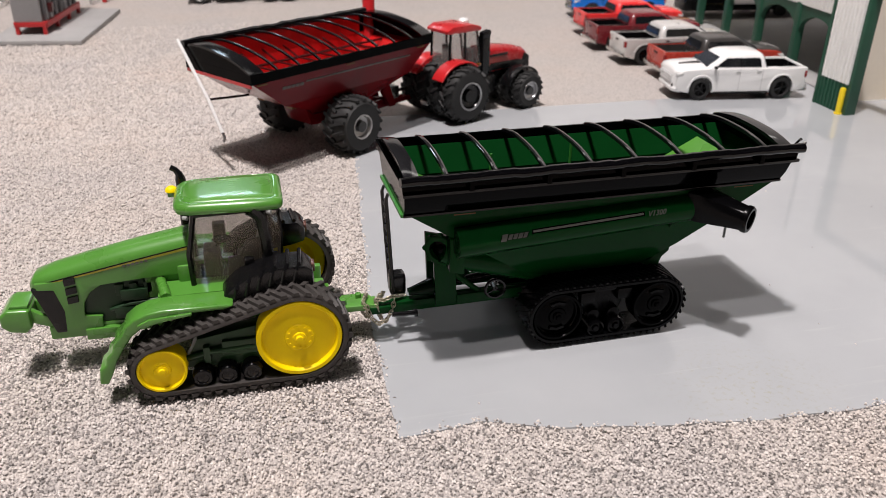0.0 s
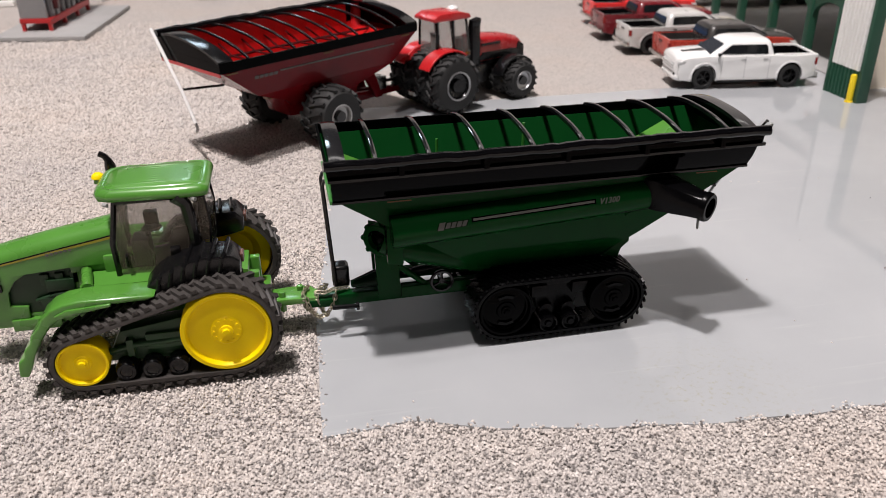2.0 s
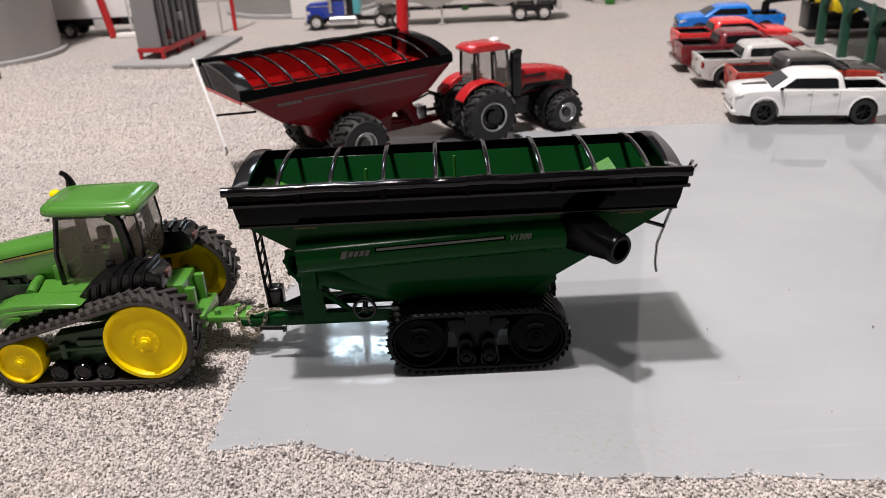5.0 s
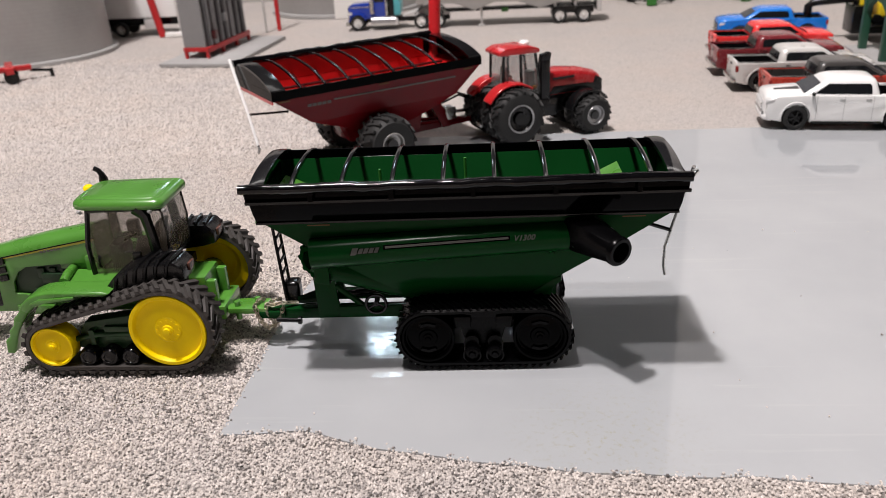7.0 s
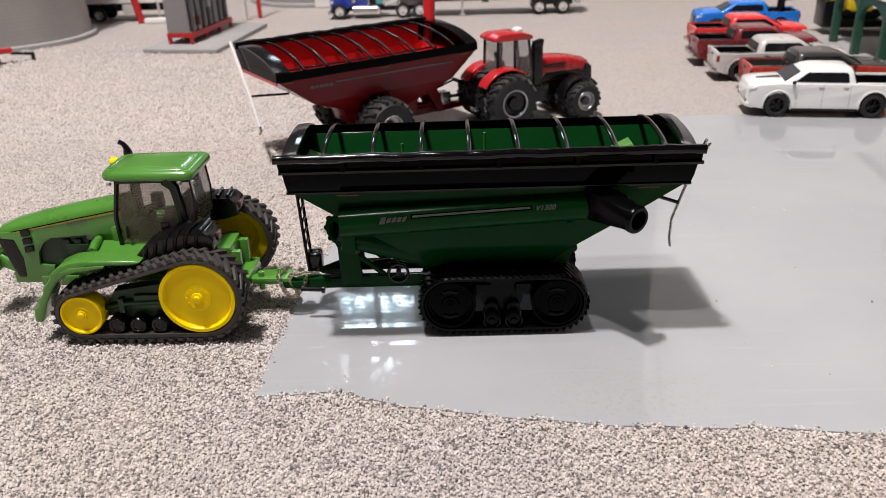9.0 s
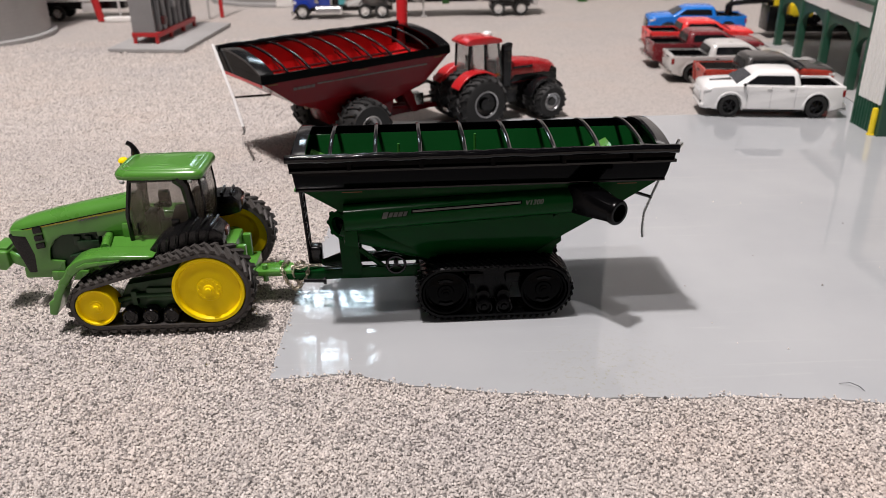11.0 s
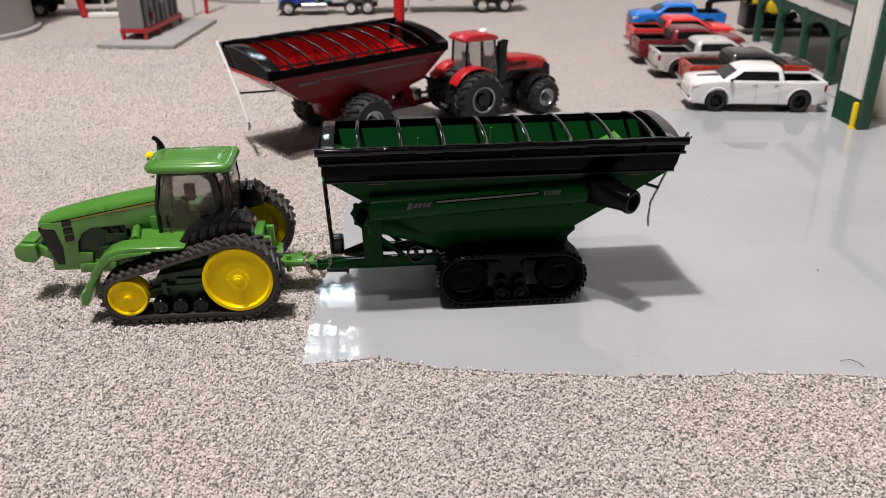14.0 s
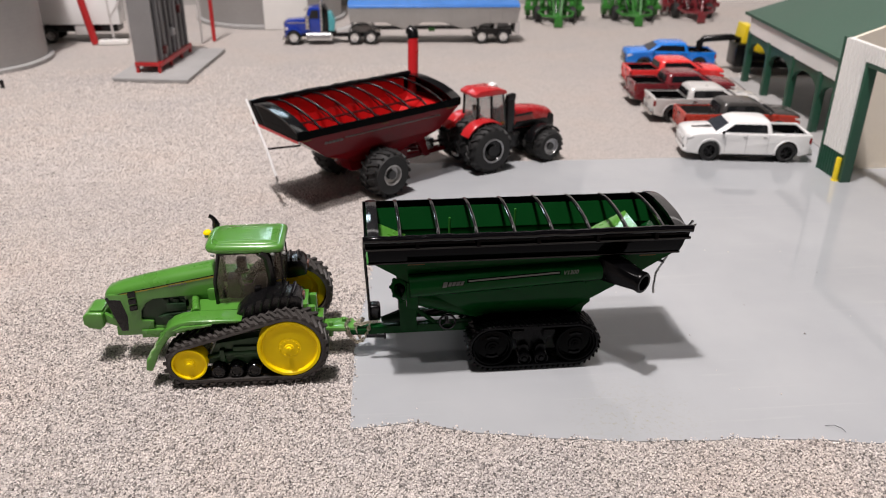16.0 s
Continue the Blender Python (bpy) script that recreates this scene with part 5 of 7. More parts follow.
# ---- wheels with tyres ----
def farm_wheel(parent, x, y, z, r, width, side, rim, lug=True, hubcol=None, rim_r=0.56):
    """A lugged tyre with its rim; the outer face looks to side along y, at y."""
    yi = y - side * width
    w = r * 0.98
    prof = [(rim_r * r, yi), (0.80 * r, yi - side * 0.0002), (0.93 * w, yi + side * width * 0.12), (w * 0.97, yi + side * width * 0.28), (w * 0.975, yi + side * width * 0.72), (0.93 * w, yi + side * width * 0.88), (0.80 * r, y + side * 0.0002), (rim_r * r, y)]
    ty = part("tyre", Geo().lathe([(a, b - y) for a, b in prof], (x, y, z), "y", 36, False), TYRE, parent, "black lugged rubber tyre", angle=45)
    if lug:
        n = 18
        g = Geo()
        for k in range(n):
            for h in (0, 1):
                a0 = 2 * math.pi * (k + 0.5 * h) / n
                ya, yb = (y - side * width * 0.03, y - side * width * 0.56) if h == 0 else (yi + side * width * 0.03, yi + side * width * 0.56)
                rings = []
                for u in (0, 0.5, 1):
                    yy = ya + (yb - ya) * u
                    aa = a0 + 0.22 * u
                    ring = []
                    for da, rr in ((-0.070, 0.93), (-0.045, 1.02), (0.045, 1.02), (0.070, 0.93)):
                        q = r * (rr - (0.05 if u == 0 else 0))
                        ring.append((x + q * math.cos(aa + da), yy, z + q * math.sin(aa + da)))
                    rings.append(ring)
                g.loft(rings)
        part("tread", g, TYRE, ty, "deep tread bars", angle=30)
    rr = rim_r * r
    rp = [(0.0003, -width * 0.45), (rr * 0.99, -width * 0.45), (rr * 1.02, -0.0002), (rr * 0.97, 0.0002), (rr * 0.90, 0.0), (rr * 0.80, -width * 0.14), (rr * 0.45, -width * 0.18), (rr * 0.40, -width * 0.08), (rr * 0.22, -width * 0.06), (0.0003, -width * 0.05)]
    if hubcol is SATIN:
        part("rim_ring", Geo().lathe([(rr * 0.90, side * 0.0001), (rr * 0.97, side * 0.0006), (rr * 1.02, side * 0.0005), (rr * 1.01, -side * 0.0004)], (x, y, z), "y", 28, False), rim, parent, "thin grey rim ring")
        rim = SATIN
    ri = part("rim", Geo().lathe([(a, side * b) for a, b in rp], (x, y, z), "y", 28), rim, parent, "grey wheel rim", angle=30)
    part("hub", Geo().lathe([(0.0002, -side * width * 0.2), (rr * 0.48, -side * width * 0.2), (rr * 0.44, -side * width * 0.03), (0.0002, -side * width * 0.02)], (x, y, z), "y", 16), hubcol or rim, ri)
    return ty


# ---- red wheeled grain cart ----
def red_cart(m):
    c = thing("grain_cart", m, "red toy grain cart with black tarp bows and large tyres", "grain cart")
    part("hopper", hopper_shell([(0.0490, -0.0640, 0.0640, 0.0264), (0.0335, -0.0430, 0.0480, 0.0232), (0.0245, -0.0200, 0.0340, 0.0150), (0.0170, -0.0115, 0.0200, 0.0075)], 0.0007), CARTRED, c, "red hopper, outside toned dark for shade", angle=25)
    # Sheet over the hopper's inner walls, its red brightened for light.
    inn = []
    for z, x0, x1, w in [(0.0486, -0.0630, 0.0630, 0.0254), (0.0340, -0.0418, 0.0468, 0.0220), (0.0255, -0.0188, 0.0328, 0.0140), (0.0182, -0.0104, 0.0188, 0.0066)]:
        inn.append([(x0, -w, z), (x1, -w, z), (x1, w, z), (x0, w, z)])
    inn2 = [[(x * 1.004, y * 1.012, z - 0.0002) for x, y, z in r] for r in inn]
    part("inner_lining", Geo().loft(list(reversed(inn2)) + inn), REDIN, c, "red inside of the hopper, toned bright for light", angle=25)
    rim = [(0.0532, -0.0645, 0.0645, 0.0268), (0.0486, -0.0645, 0.0645, 0.0268)]
    rings = [[(x0, -w, z), (x1, -w, z), (x1, w, z), (x0, w, z)] for z, x0, x1, w in rim]
    inr = [[(x0 + 0.0012, -w + 0.0012, z), (x1 - 0.0012, -w + 0.0012, z), (x1 - 0.0012, w - 0.0012, z), (x0 + 0.0012, w - 0.0012, z)] for z, x0, x1, w in reversed(rim)]
    part("top_band", Geo().loft(rings + inr, closed=True), BLACK, c, "black upper rim band", angle=25)
    for k in range(8):
        part("tarp_bow", bow(-0.0480 + 0.0137 * k, 0.0012, 0.0260, 0.0532, 0.0034, 0.0007, rise=0.0065), BOWBLACK, c, angle=50)
    for s in (-1, 1):
        e = part("end_bow", bow(s * 0.0605, 0.0080, 0.0262, 0.0530, 0.0036, 0.0009, rise=0.0065), ROLL, c, "wide black end bow", angle=50)
        part("end_panel", end_cap(s * 0.0640, 0.0262, 0.0530, 0.0034, 0.0008, rise=0.0065), BLACK, e)
    for k in range(6):
        x = -0.036 + 0.0144 * k
        part("inner_brace", Geo().tube([(x, -0.0248, 0.0478), (x + 0.002, 0.0100, 0.0462), (x + 0.004, 0.0246, 0.0500)], 0.0006, 6), BARRED, c)
    part("ridge_bar", Geo().tube([(-0.060, 0.0100, 0.0462), (0.060, 0.0100, 0.0462)], 0.0008, 6), BARRED, c)
    rng = random.Random(4)
    part("rolled_tarp", Geo().tube([(-0.0655 + 0.004 * i, 0.0262 + rng.uniform(-0.0002, 0.0002), 0.0608 + rng.uniform(-0.0002, 0.0002)) for i in range(33)], [0.0020 + rng.uniform(-0.0002, 0.0002) for i in range(33)], 10), ROLL, c, "rolled black tarp along the rim", angle=80)
    part("far_side_board", Geo().box(-0.0560, 0.0560, 0.0250, 0.0262, 0.0480, 0.0592), REDIN, c, "red raised far side board, toned bright for light")
    part("tarp_rail", Geo().box(-0.0645, 0.0645, 0.0262, 0.0272, 0.0532, 0.0596), SATIN, c)
    for s in (-1, 1):
        part("stripe", Geo().prism([(s * 0.0251, 0.0438), (s * 0.0254, 0.0445), (s * 0.0258, 0.0444), (s * 0.0255, 0.0437)], -0.0300, 0.0470, "x"), SILVERP, c, "thin silver side stripe")
        mk = Geo()
        for k in range(5):
            mk.prism([(s * 0.0247, 0.0425), (s * 0.0251, 0.0440), (s * 0.0256, 0.0439), (s * 0.0252, 0.0424)], -0.0450 + 0.0028 * k, -0.0428 + 0.0028 * k, "x")
        part("maker_mark", mk, MARKGREY, c, "plain silver maker mark")
        for x in (-0.058, 0.0, 0.055):
            part("reflector", Geo().box(x - 0.003, x + 0.003, *sorted((s * 0.0262, s * 0.0268)), 0.0474, 0.0481), AMBER, c, "thin amber reflector")
    part("rear_edge", Geo().box(-0.0646, -0.0638, -0.0262, 0.0262, 0.0470, 0.0486), RED, c, "bright red rear edge strip")
    for y in (-0.012, 0.012):
        part("tail_lamp", Geo().box(-0.0316, -0.0284, y - 0.002, y + 0.002, 0.0272, 0.0288), AMBER, c, "amber tail lamp")
    part("rear_frame", Geo().prism([(-0.0200, 0.0270), (-0.0155, 0.0140), (0.0150, 0.0110), (0.0300, 0.0130), (0.0330, 0.0240), (0.0, 0.0200)], -0.0100, 0.0100), CARTRED, c, bevel=0.0006)
    part("axle", Geo().box(-0.0050, 0.0010, -0.0260, 0.0260, 0.0130, 0.0175), CARTRED, c)
    for s in (-1, 1):
        farm_wheel(c, -0.0020, s * 0.0365, 0.0156, 0.0156, 0.0172, s, RIMS, hubcol=GREY, rim_r=0.44)
    part("tongue", Geo().prism([(0.0250, 0.0085), (0.0880, 0.0085), (0.0880, 0.0112), (0.0420, 0.0125), (0.0250, 0.0160)], -0.0022, 0.0022).tube([(0.0300, -0.006, 0.0150), (0.0700, 0.0, 0.0105)], 0.0012, 8).tube([(0.0300, 0.006, 0.0150), (0.0700, 0.0, 0.0105)], 0.0012, 8), CARTRED, c, "dark red towing tongue")
    part("front_leg", Geo().prism([(0.0370, 0.0300), (0.0480, 0.0100), (0.0530, 0.0100), (0.0440, 0.0330)], -0.0080, -0.0050).prism([(0.0370, 0.0300), (0.0480, 0.0100), (0.0530, 0.0100), (0.0440, 0.0330)], 0.0050, 0.0080), CARTRED, c)
    part("gearbox", Geo().box(0.0530, 0.0600, -0.0040, 0.0040, 0.0125, 0.0200).tube([(0.0600, 0, 0.0160), (0.0800, 0, 0.0150)], 0.0012, 8), STEEL, c, "bright metal gearbox", bevel=0.0008)
    part("hoses", Geo().tube([(0.0500, 0.004, 0.0250), (0.0600, 0.005, 0.0290), (0.0720, 0.003, 0.0240), (0.0800, 0.002, 0.0170)], 0.0007, 6).tube([(0.0500, -0.004, 0.0240), (0.0620, -0.004, 0.0270), (0.0740, -0.002, 0.0220), (0.0800, 0.0, 0.0170)], 0.0007, 6), SATIN, c, "black hydraulic hoses")
    # unloading auger, raised
    part("auger", Geo().tube([(0.0590, 0.0190, 0.0300), (0.0646, 0.0250, 0.0560), (0.0700, 0.0312, 0.0838)], 0.0038, 20), RED, c, "raised bright red unloading auger", angle=60)
    part("auger_spout", Geo().tube([(0.0700, 0.0312, 0.0833), (0.0704, 0.0324, 0.0876), (0.0698, 0.0357, 0.0890)], [0.0042, 0.0042, 0.0036], 16), SATIN, c, "black auger spout", angle=60)
    # white crank rod hanging at the rear far corner
    part("crank_rod", Geo().tube([(-0.0662, 0.0292, 0.0625), (-0.0674, 0.0061, 0.0362), (-0.0675, -0.0030, 0.0209)], 0.0009, 8), WHITE, c, "thin white crank rod")
    part("rod_hook", Geo().tube([(-0.0675, -0.0030, 0.0209), (-0.0675, -0.0042, 0.0188), (-0.0688, -0.0050, 0.0170)], 0.0007, 8), STEEL, c)
    part("rod_bracket", Geo().tube([(-0.0674, 0.0061, 0.0362), (-0.0460, 0.0020, 0.0350)], 0.0007, 6), SATIN, c)
    return c


red_cart(pose(0.0425, 0.4495, 0.0, 0, 0, 35.8))


# ---- red wheeled tractor with dual tyres ----
def red_tractor(m):
    t = thing("wheeled_tractor", m, "red toy farm tractor with dual tyres front and rear", "tractor")
    for s in (-1, 1):
        for y in (0.0245, 0.0125):
            farm_wheel(t, -0.0020, s * y, 0.0168, 0.0168, 0.0110, s, RIM, hubcol=SATIN, rim_r=0.50)
            farm_wheel(t, 0.0495, s * (y - 0.0002), 0.0116, 0.0116, 0.0088, s, RIM, hubcol=GREY, rim_r=0.52)
    part("axle", Geo().tube([(0, -0.024, 0.0158), (0, 0.024, 0.0158)], 0.0028, 12).tube([(0.05, -0.023, 0.0113), (0.05, 0.023, 0.0113)], 0.0020, 12), SATIN, t)
    part("chassis", Geo().box(-0.0080, 0.0220, -0.0050, 0.0050, 0.0110, 0.0250).box(0.0200, 0.0600, -0.0040, 0.0040, 0.0120, 0.0260), SATIN, t, "black chassis", bevel=0.0006)
    secs = [(0.0225, 0.0068, 0.0368, 0.0395), (0.0350, 0.0066, 0.0362, 0.0390), (0.0500, 0.0062, 0.0345, 0.0372), (0.0600, 0.0056, 0.0322, 0.0345), (0.0640, 0.0046, 0.0300, 0.0318)]
    rings = []
    for x, w, ez, cz in secs:
        rings.append([(x, -w, 0.0235), (x, -w, ez - 0.001), (x, -w * 0.9, ez), (x, -w * 0.45, cz), (x, w * 0.45, cz), (x, w * 0.9, ez), (x, w, ez - 0.001), (x, w, 0.0235)])
    part("hood", Geo().loft(rings), HOODRED, t, "glossy dark red hood", angle=50)
    for s in (-1, 1):
        part("side_grille", Geo().prism([(0.0260, 0.0238), (0.0580, 0.0238), (0.0600, 0.0270), (0.0540, 0.0282), (0.0300, 0.0286)], s * 0.0060, s * 0.0071), SATIN, t, "black side grille", bevel=0.0003)
        part("head_lamp", Geo().box(0.0612, 0.0640, *sorted((s * 0.0024, s * 0.0050)), 0.0270, 0.0296), LAMPCLR, t, bevel=0.0004)
    part("grille", Geo().prism([(0.0600, 0.0318), (0.0650, 0.0290), (0.0655, 0.0180), (0.0600, 0.0150), (0.0570, 0.0235)], -0.0058, 0.0058), SATIN, t, "black front grille", bevel=0.0006)
    part("hood_decal", Geo().box(0.0290, 0.0440, -0.0071, -0.0062, 0.0326, 0.0340).box(0.0290, 0.0440, 0.0062, 0.0071, 0.0326, 0.0340), SATIN, t, "dark side decal")
    cf = Geo()
    for s in (-1, 1):
        y = s * 0.0088
        cf.tube([(-0.0060, y, 0.0290), (-0.0052, y, 0.0515)], 0.0009, 6).tube([(0.0065, y, 0.0290), (0.0060, y, 0.0515)], 0.0009, 6).tube([(0.0200, y * 0.9, 0.0250), (0.0162, y * 0.9, 0.0515)], 0.0009, 6)
        cf.tube([(-0.0060, y, 0.0290), (0.0100, y, 0.0275), (0.0208, y * 0.9, 0.0250)], 0.0008, 6)
    cf.box(-0.0065, 0.0214, -0.0086, 0.0086, 0.0230, 0.0285)
    part("cab_frame", cf, SATIN, t, "black cab frame")
    for s in (-1, 1):
        y = s * 0.0086
        part("side_window", Geo().prism([(0.0070, 0.0290), (0.0196, 0.0258), (0.0159, 0.0510), (0.0064, 0.0510)], y - 0.0002, y + 0.0002), REDGLASS, t, "clear side window")
        part("rear_side_window", Geo().prism([(-0.0056, 0.0295), (0.0060, 0.0290), (0.0056, 0.0510), (-0.0048, 0.0510)], y - 0.0002, y + 0.0002), REDGLASS, t)
    part("windscreen", Geo().prism([(0.0197, 0.0285), (0.0201, 0.0285), (0.0164, 0.0510), (0.0160, 0.0510)], -0.0078, 0.0078), REDGLASS, t)
    part("rear_window", Geo().prism([(-0.0062, 0.0290), (-0.0058, 0.0290), (-0.0050, 0.0510), (-0.0054, 0.0510)], -0.0084, 0.0084), REDGLASS, t)
    part("seat", Geo().box(0.0, 0.0070, -0.0035, 0.0035, 0.0285, 0.0335).box(-0.0020, 0.0005, -0.0035, 0.0035, 0.033, 0.0435), GREY, t, "grey driver seat", bevel=0.0008)
    part("console", Geo().box(0.0140, 0.0185, -0.003, 0.003, 0.0285, 0.0390), GREY, t, bevel=0.0006)
    part("roof", Geo().prism([(-0.0085, 0.0515), (-0.0085, 0.0535), (-0.0040, 0.0556), (0.0110, 0.0556), (0.0174, 0.0540), (0.0188, 0.0520), (0.0174, 0.0512)], -0.0100, 0.0100), RED, t, "glossy red cab roof", bevel=0.0013)
    part("receiver_dome", Geo().lathe([(0.0003, 0.0026), (0.0022, 0.0023), (0.0034, 0.0010), (0.0034, 0.0)], (0.0138, 0.002, 0.0550), "z", 16), WHITE, t, "white receiver dome on the roof")
    part("exhaust_pipe", Geo().box(0.0190, 0.0248, -0.0112, -0.0062, 0.0230, 0.0462).prism([(0.0188, 0.0460), (0.0250, 0.0460), (0.0258, 0.0502), (0.0248, 0.0508), (0.0194, 0.0496)], -0.0110, -0.0066), SATIN, t, "black exhaust stack beside the cab", bevel=0.0009)
    for s in (-1, 1):
        outer = arc(-0.0020, 0.0168, 0.0196, 150, 52, 14)
        inner = arc(-0.0020, 0.0168, 0.0182, 52, 150, 14)
        part("rear_fender", Geo().prism(outer + inner, s * 0.0076, s * 0.0176), RED, t, "curved red rear fender", bevel=0.0008, seg=3)
        part("fender_lamp", Geo().box(0.0100, 0.0122, *sorted((s * 0.0150, s * 0.0174)), 0.0318, 0.0336), AMBER, t, bevel=0.0003)
        outer = arc(0.0495, 0.0116, 0.0146, 165, 35, 10)
        inner = arc(0.0495, 0.0116, 0.0132, 35, 165, 10)
        part("front_fender", Geo().prism(outer + inner, s * 0.0100, s * 0.0190), SATIN, t, "black front fender", bevel=0.0003)
        part("fuel_tank", Geo().box(0.0120, 0.0300, *sorted((s * 0.0060, s * 0.0120)), 0.0120, 0.0230), SATIN, t, bevel=0.0014)
    part("hitch", Geo().box(-0.0190, -0.0060, -0.0030, 0.0030, 0.0090, 0.0120).box(-0.0160, -0.0070, -0.0075, -0.0050, 0.0120, 0.0210).box(-0.0160, -0.0070, 0.0050, 0.0075, 0.0120, 0.0210), STEEL, t, "bright metal rear hitch", bevel=0.0005)
    return t


red_tractor(pose(0.1242, 0.4821, 0.0, 0, 0, 26.0))


# ---- pickup trucks ----
def soft_ring(x0, x1, w, z, rc, n=4):
    """A level ring, rounded at its four corners."""
    pts = []
    for cx, cy, a in ((x1 - rc, w - rc, 0), (x0 + rc, w - rc, 90), (x0 + rc, -w + rc, 180), (x1 - rc, -w + rc, 270)):
        for k in range(n + 1):
            b = radians(a + 90 * k / n)
            pts.append((cx + rc * math.cos(b), cy + rc * math.sin(b), z))
    return pts


def pane(quad, out):
    """A thin plate on the quad or polygon, drawn outwards by the vector out."""
    n = len(quad)
    v = [tuple(Vector(p) + Vector(out)) for p in quad] + [tuple(Vector(p) - Vector(out) * 2) for p in quad]
    return Geo().add(v, [tuple(range(n)), tuple(range(2 * n - 1, n - 1, -1))] + [(i, n + i, n + (i + 1) % n, (i + 1) % n) for i in range(n)])


def pickup(m, paint, label, rimcol, bedcol=None, cabcol=None, group="pickups parked in a row", stripes=False):
    t = thing("pickup_truck", m, label, "pickup truck", group)
    W = 0.0160
    side = [(-0.0445, 0.0062), (-0.0462, 0.0085), (-0.0466, 0.0120), (-0.0460, 0.0160), (-0.0440, 0.0186), (-0.0400, 0.0196), (-0.0265, 0.0204), (0.0176, 0.0204), (0.0300, 0.0200), (0.0455, 0.0206), (0.0462, 0.0204), (0.0458, 0.0120), (0.0456, 0.0070)]
    lower = [(0.0390, 0.0052), (0.0372, 0.0052)] + arc(0.0290, 0.0074, 0.0084, -15, 195, 12) + [(0.0200, 0.0048), (-0.0200, 0.0048)] + arc(-0.0290, 0.0074, 0.0084, -15, 195, 12) + [(-0.0375, 0.0052)]
    b = Geo()
    for s in (-1, 1):
        # the side tucks in towards the top and the sill
        rings = []
        for y, inset in ((W - 0.0030, 0.0), (W - 0.0004, 0.0), (W, 0.0004)):
            rings.append([(x * (1 - inset * 3), s * y, z - (inset if z > 0.018 else 0)) for x, z in side + lower])
        b.loft(rings)
    b.prism([(-0.0272, 0.0060), (-0.0272, 0.0198), (0.0176, 0.0198), (0.0176, 0.0060)], -W + 0.0031, W - 0.0031)
    b.prism([(0.0440, 0.0066), (0.0440, 0.0204), (0.0458, 0.0205), (0.0462, 0.0190), (0.0456, 0.0120), (0.0458, 0.0072)], -W + 0.0031, W - 0.0031)
    part("body", b, paint, t, bevel=0.0005, angle=40)
    # hood: crowned, with a raised middle and a rounded nose
    rings = []
    for x, w, zs, zc in ((-0.0476, 0.0122, 0.0178, 0.0183), (-0.0470, 0.0136, 0.0187, 0.0193), (-0.0455, 0.0147, 0.0194, 0.0203), (-0.0420, 0.0152, 0.0200, 0.0211), (-0.0350, 0.0155, 0.0204, 0.0217), (-0.0262, 0.0156, 0.0209, 0.0221)):
        rings.append([(x, -w, 0.0130), (x, -w, zs - 0.0012), (x, -w * 0.95, zs), (x, -w * 0.72, zs + (zc - zs) * 0.45), (x, -w * 0.60, zs + (zc - zs) * 0.95), (x, 0, zc + 0.0002), (x, w * 0.60, zs + (zc - zs) * 0.95), (x, w * 0.72, zs + (zc - zs) * 0.45), (x, w * 0.95, zs), (x, w, zs - 0.0012), (x, w, 0.0130)])
    part("hood", Geo().loft(rings), CHAR if cabcol is CHAR else paint, t, angle=50)
    part("nose", Geo().loft([soft_ring(-0.0470, -0.0380, W - 0.0012, 0.0066, 0.0040), soft_ring(-0.0482, -0.0380, W - 0.0008, 0.0090, 0.0046), soft_ring(-0.0480, -0.0380, W - 0.0010, 0.0140, 0.0046), soft_ring(-0.0474, -0.0380, W - 0.0014, 0.0180, 0.0046)]), paint, t, "rounded nose", angle=50)
    part("bed", Geo().box(0.0180, 0.0440, -W + 0.0031, W - 0.0031, 0.0085, 0.0120).box(0.0177, 0.0184, -W + 0.0032, W - 0.0032, 0.0120, 0.0196).box(0.0184, 0.0440, -W + 0.0028, -W + 0.0034, 0.0115, 0.0197).box(0.0184, 0.0440, W - 0.0034, W - 0.0028, 0.0115, 0.0197).box(0.0434, 0.0441, -W + 0.0034, W - 0.0034, 0.0115, 0.0196), bedcol or SATIN, t, "dark load bed")
    for s in (-1, 1):
        part("bed_rail", Geo().box(0.0184, 0.0452, *sorted((s * (W - 0.0028), s * (W - 0.0008))), 0.0203, 0.0208), bedcol or SATIN if paint is not WHITE else WHITE, t, bevel=0.0002)
    # cab with a rounded roof
    cab = [(-0.0276, 0.0178, W - 0.0006, 0.0196, 0.0030), (-0.0258, 0.0177, W - 0.0008, 0.0208, 0.0034), (-0.0154, 0.0160, W - 0.0030, 0.0268, 0.0040), (-0.0132, 0.0152, W - 0.0038, 0.0281, 0.0044), (-0.0104, 0.0138, W - 0.0054, 0.0290, 0.0046), (-0.0060, 0.0110, W - 0.0085, 0.0295, 0.0046)]
    part("cab", Geo().loft([soft_ring(x0, x1, w, z, rc) for x0, x1, w, z, rc in cab]), cabcol or paint, t, angle=60)

    def on_side(x, z, s):
        u = (z - 0.0208) / 0.0060
        return (x, s * (W - 0.0008 - 0.0022 * u), z)
    for s in (-1, 1):
        for q in ([(-0.0196, 0.0213), (-0.0025, 0.0211), (-0.0025, 0.0264), (-0.0118, 0.0264)], [(-0.0015, 0.0211), (0.0128, 0.0210), (0.0124, 0.0252), (0.0112, 0.0264), (-0.0015, 0.0264)]):
            part("side_window", pane([on_side(x, z, s) for x, z in q], (0, s * 0.00025, 0.0001)), DARKGLASS, t, "dark tinted side window")
        part("window_pillar", pane([on_side(x, z, s) for x, z in ((-0.0026, 0.0211), (-0.0014, 0.0211), (-0.0014, 0.0264), (-0.0026, 0.0264))], (0, s * 0.00018, 0.0001)), SATIN, t)
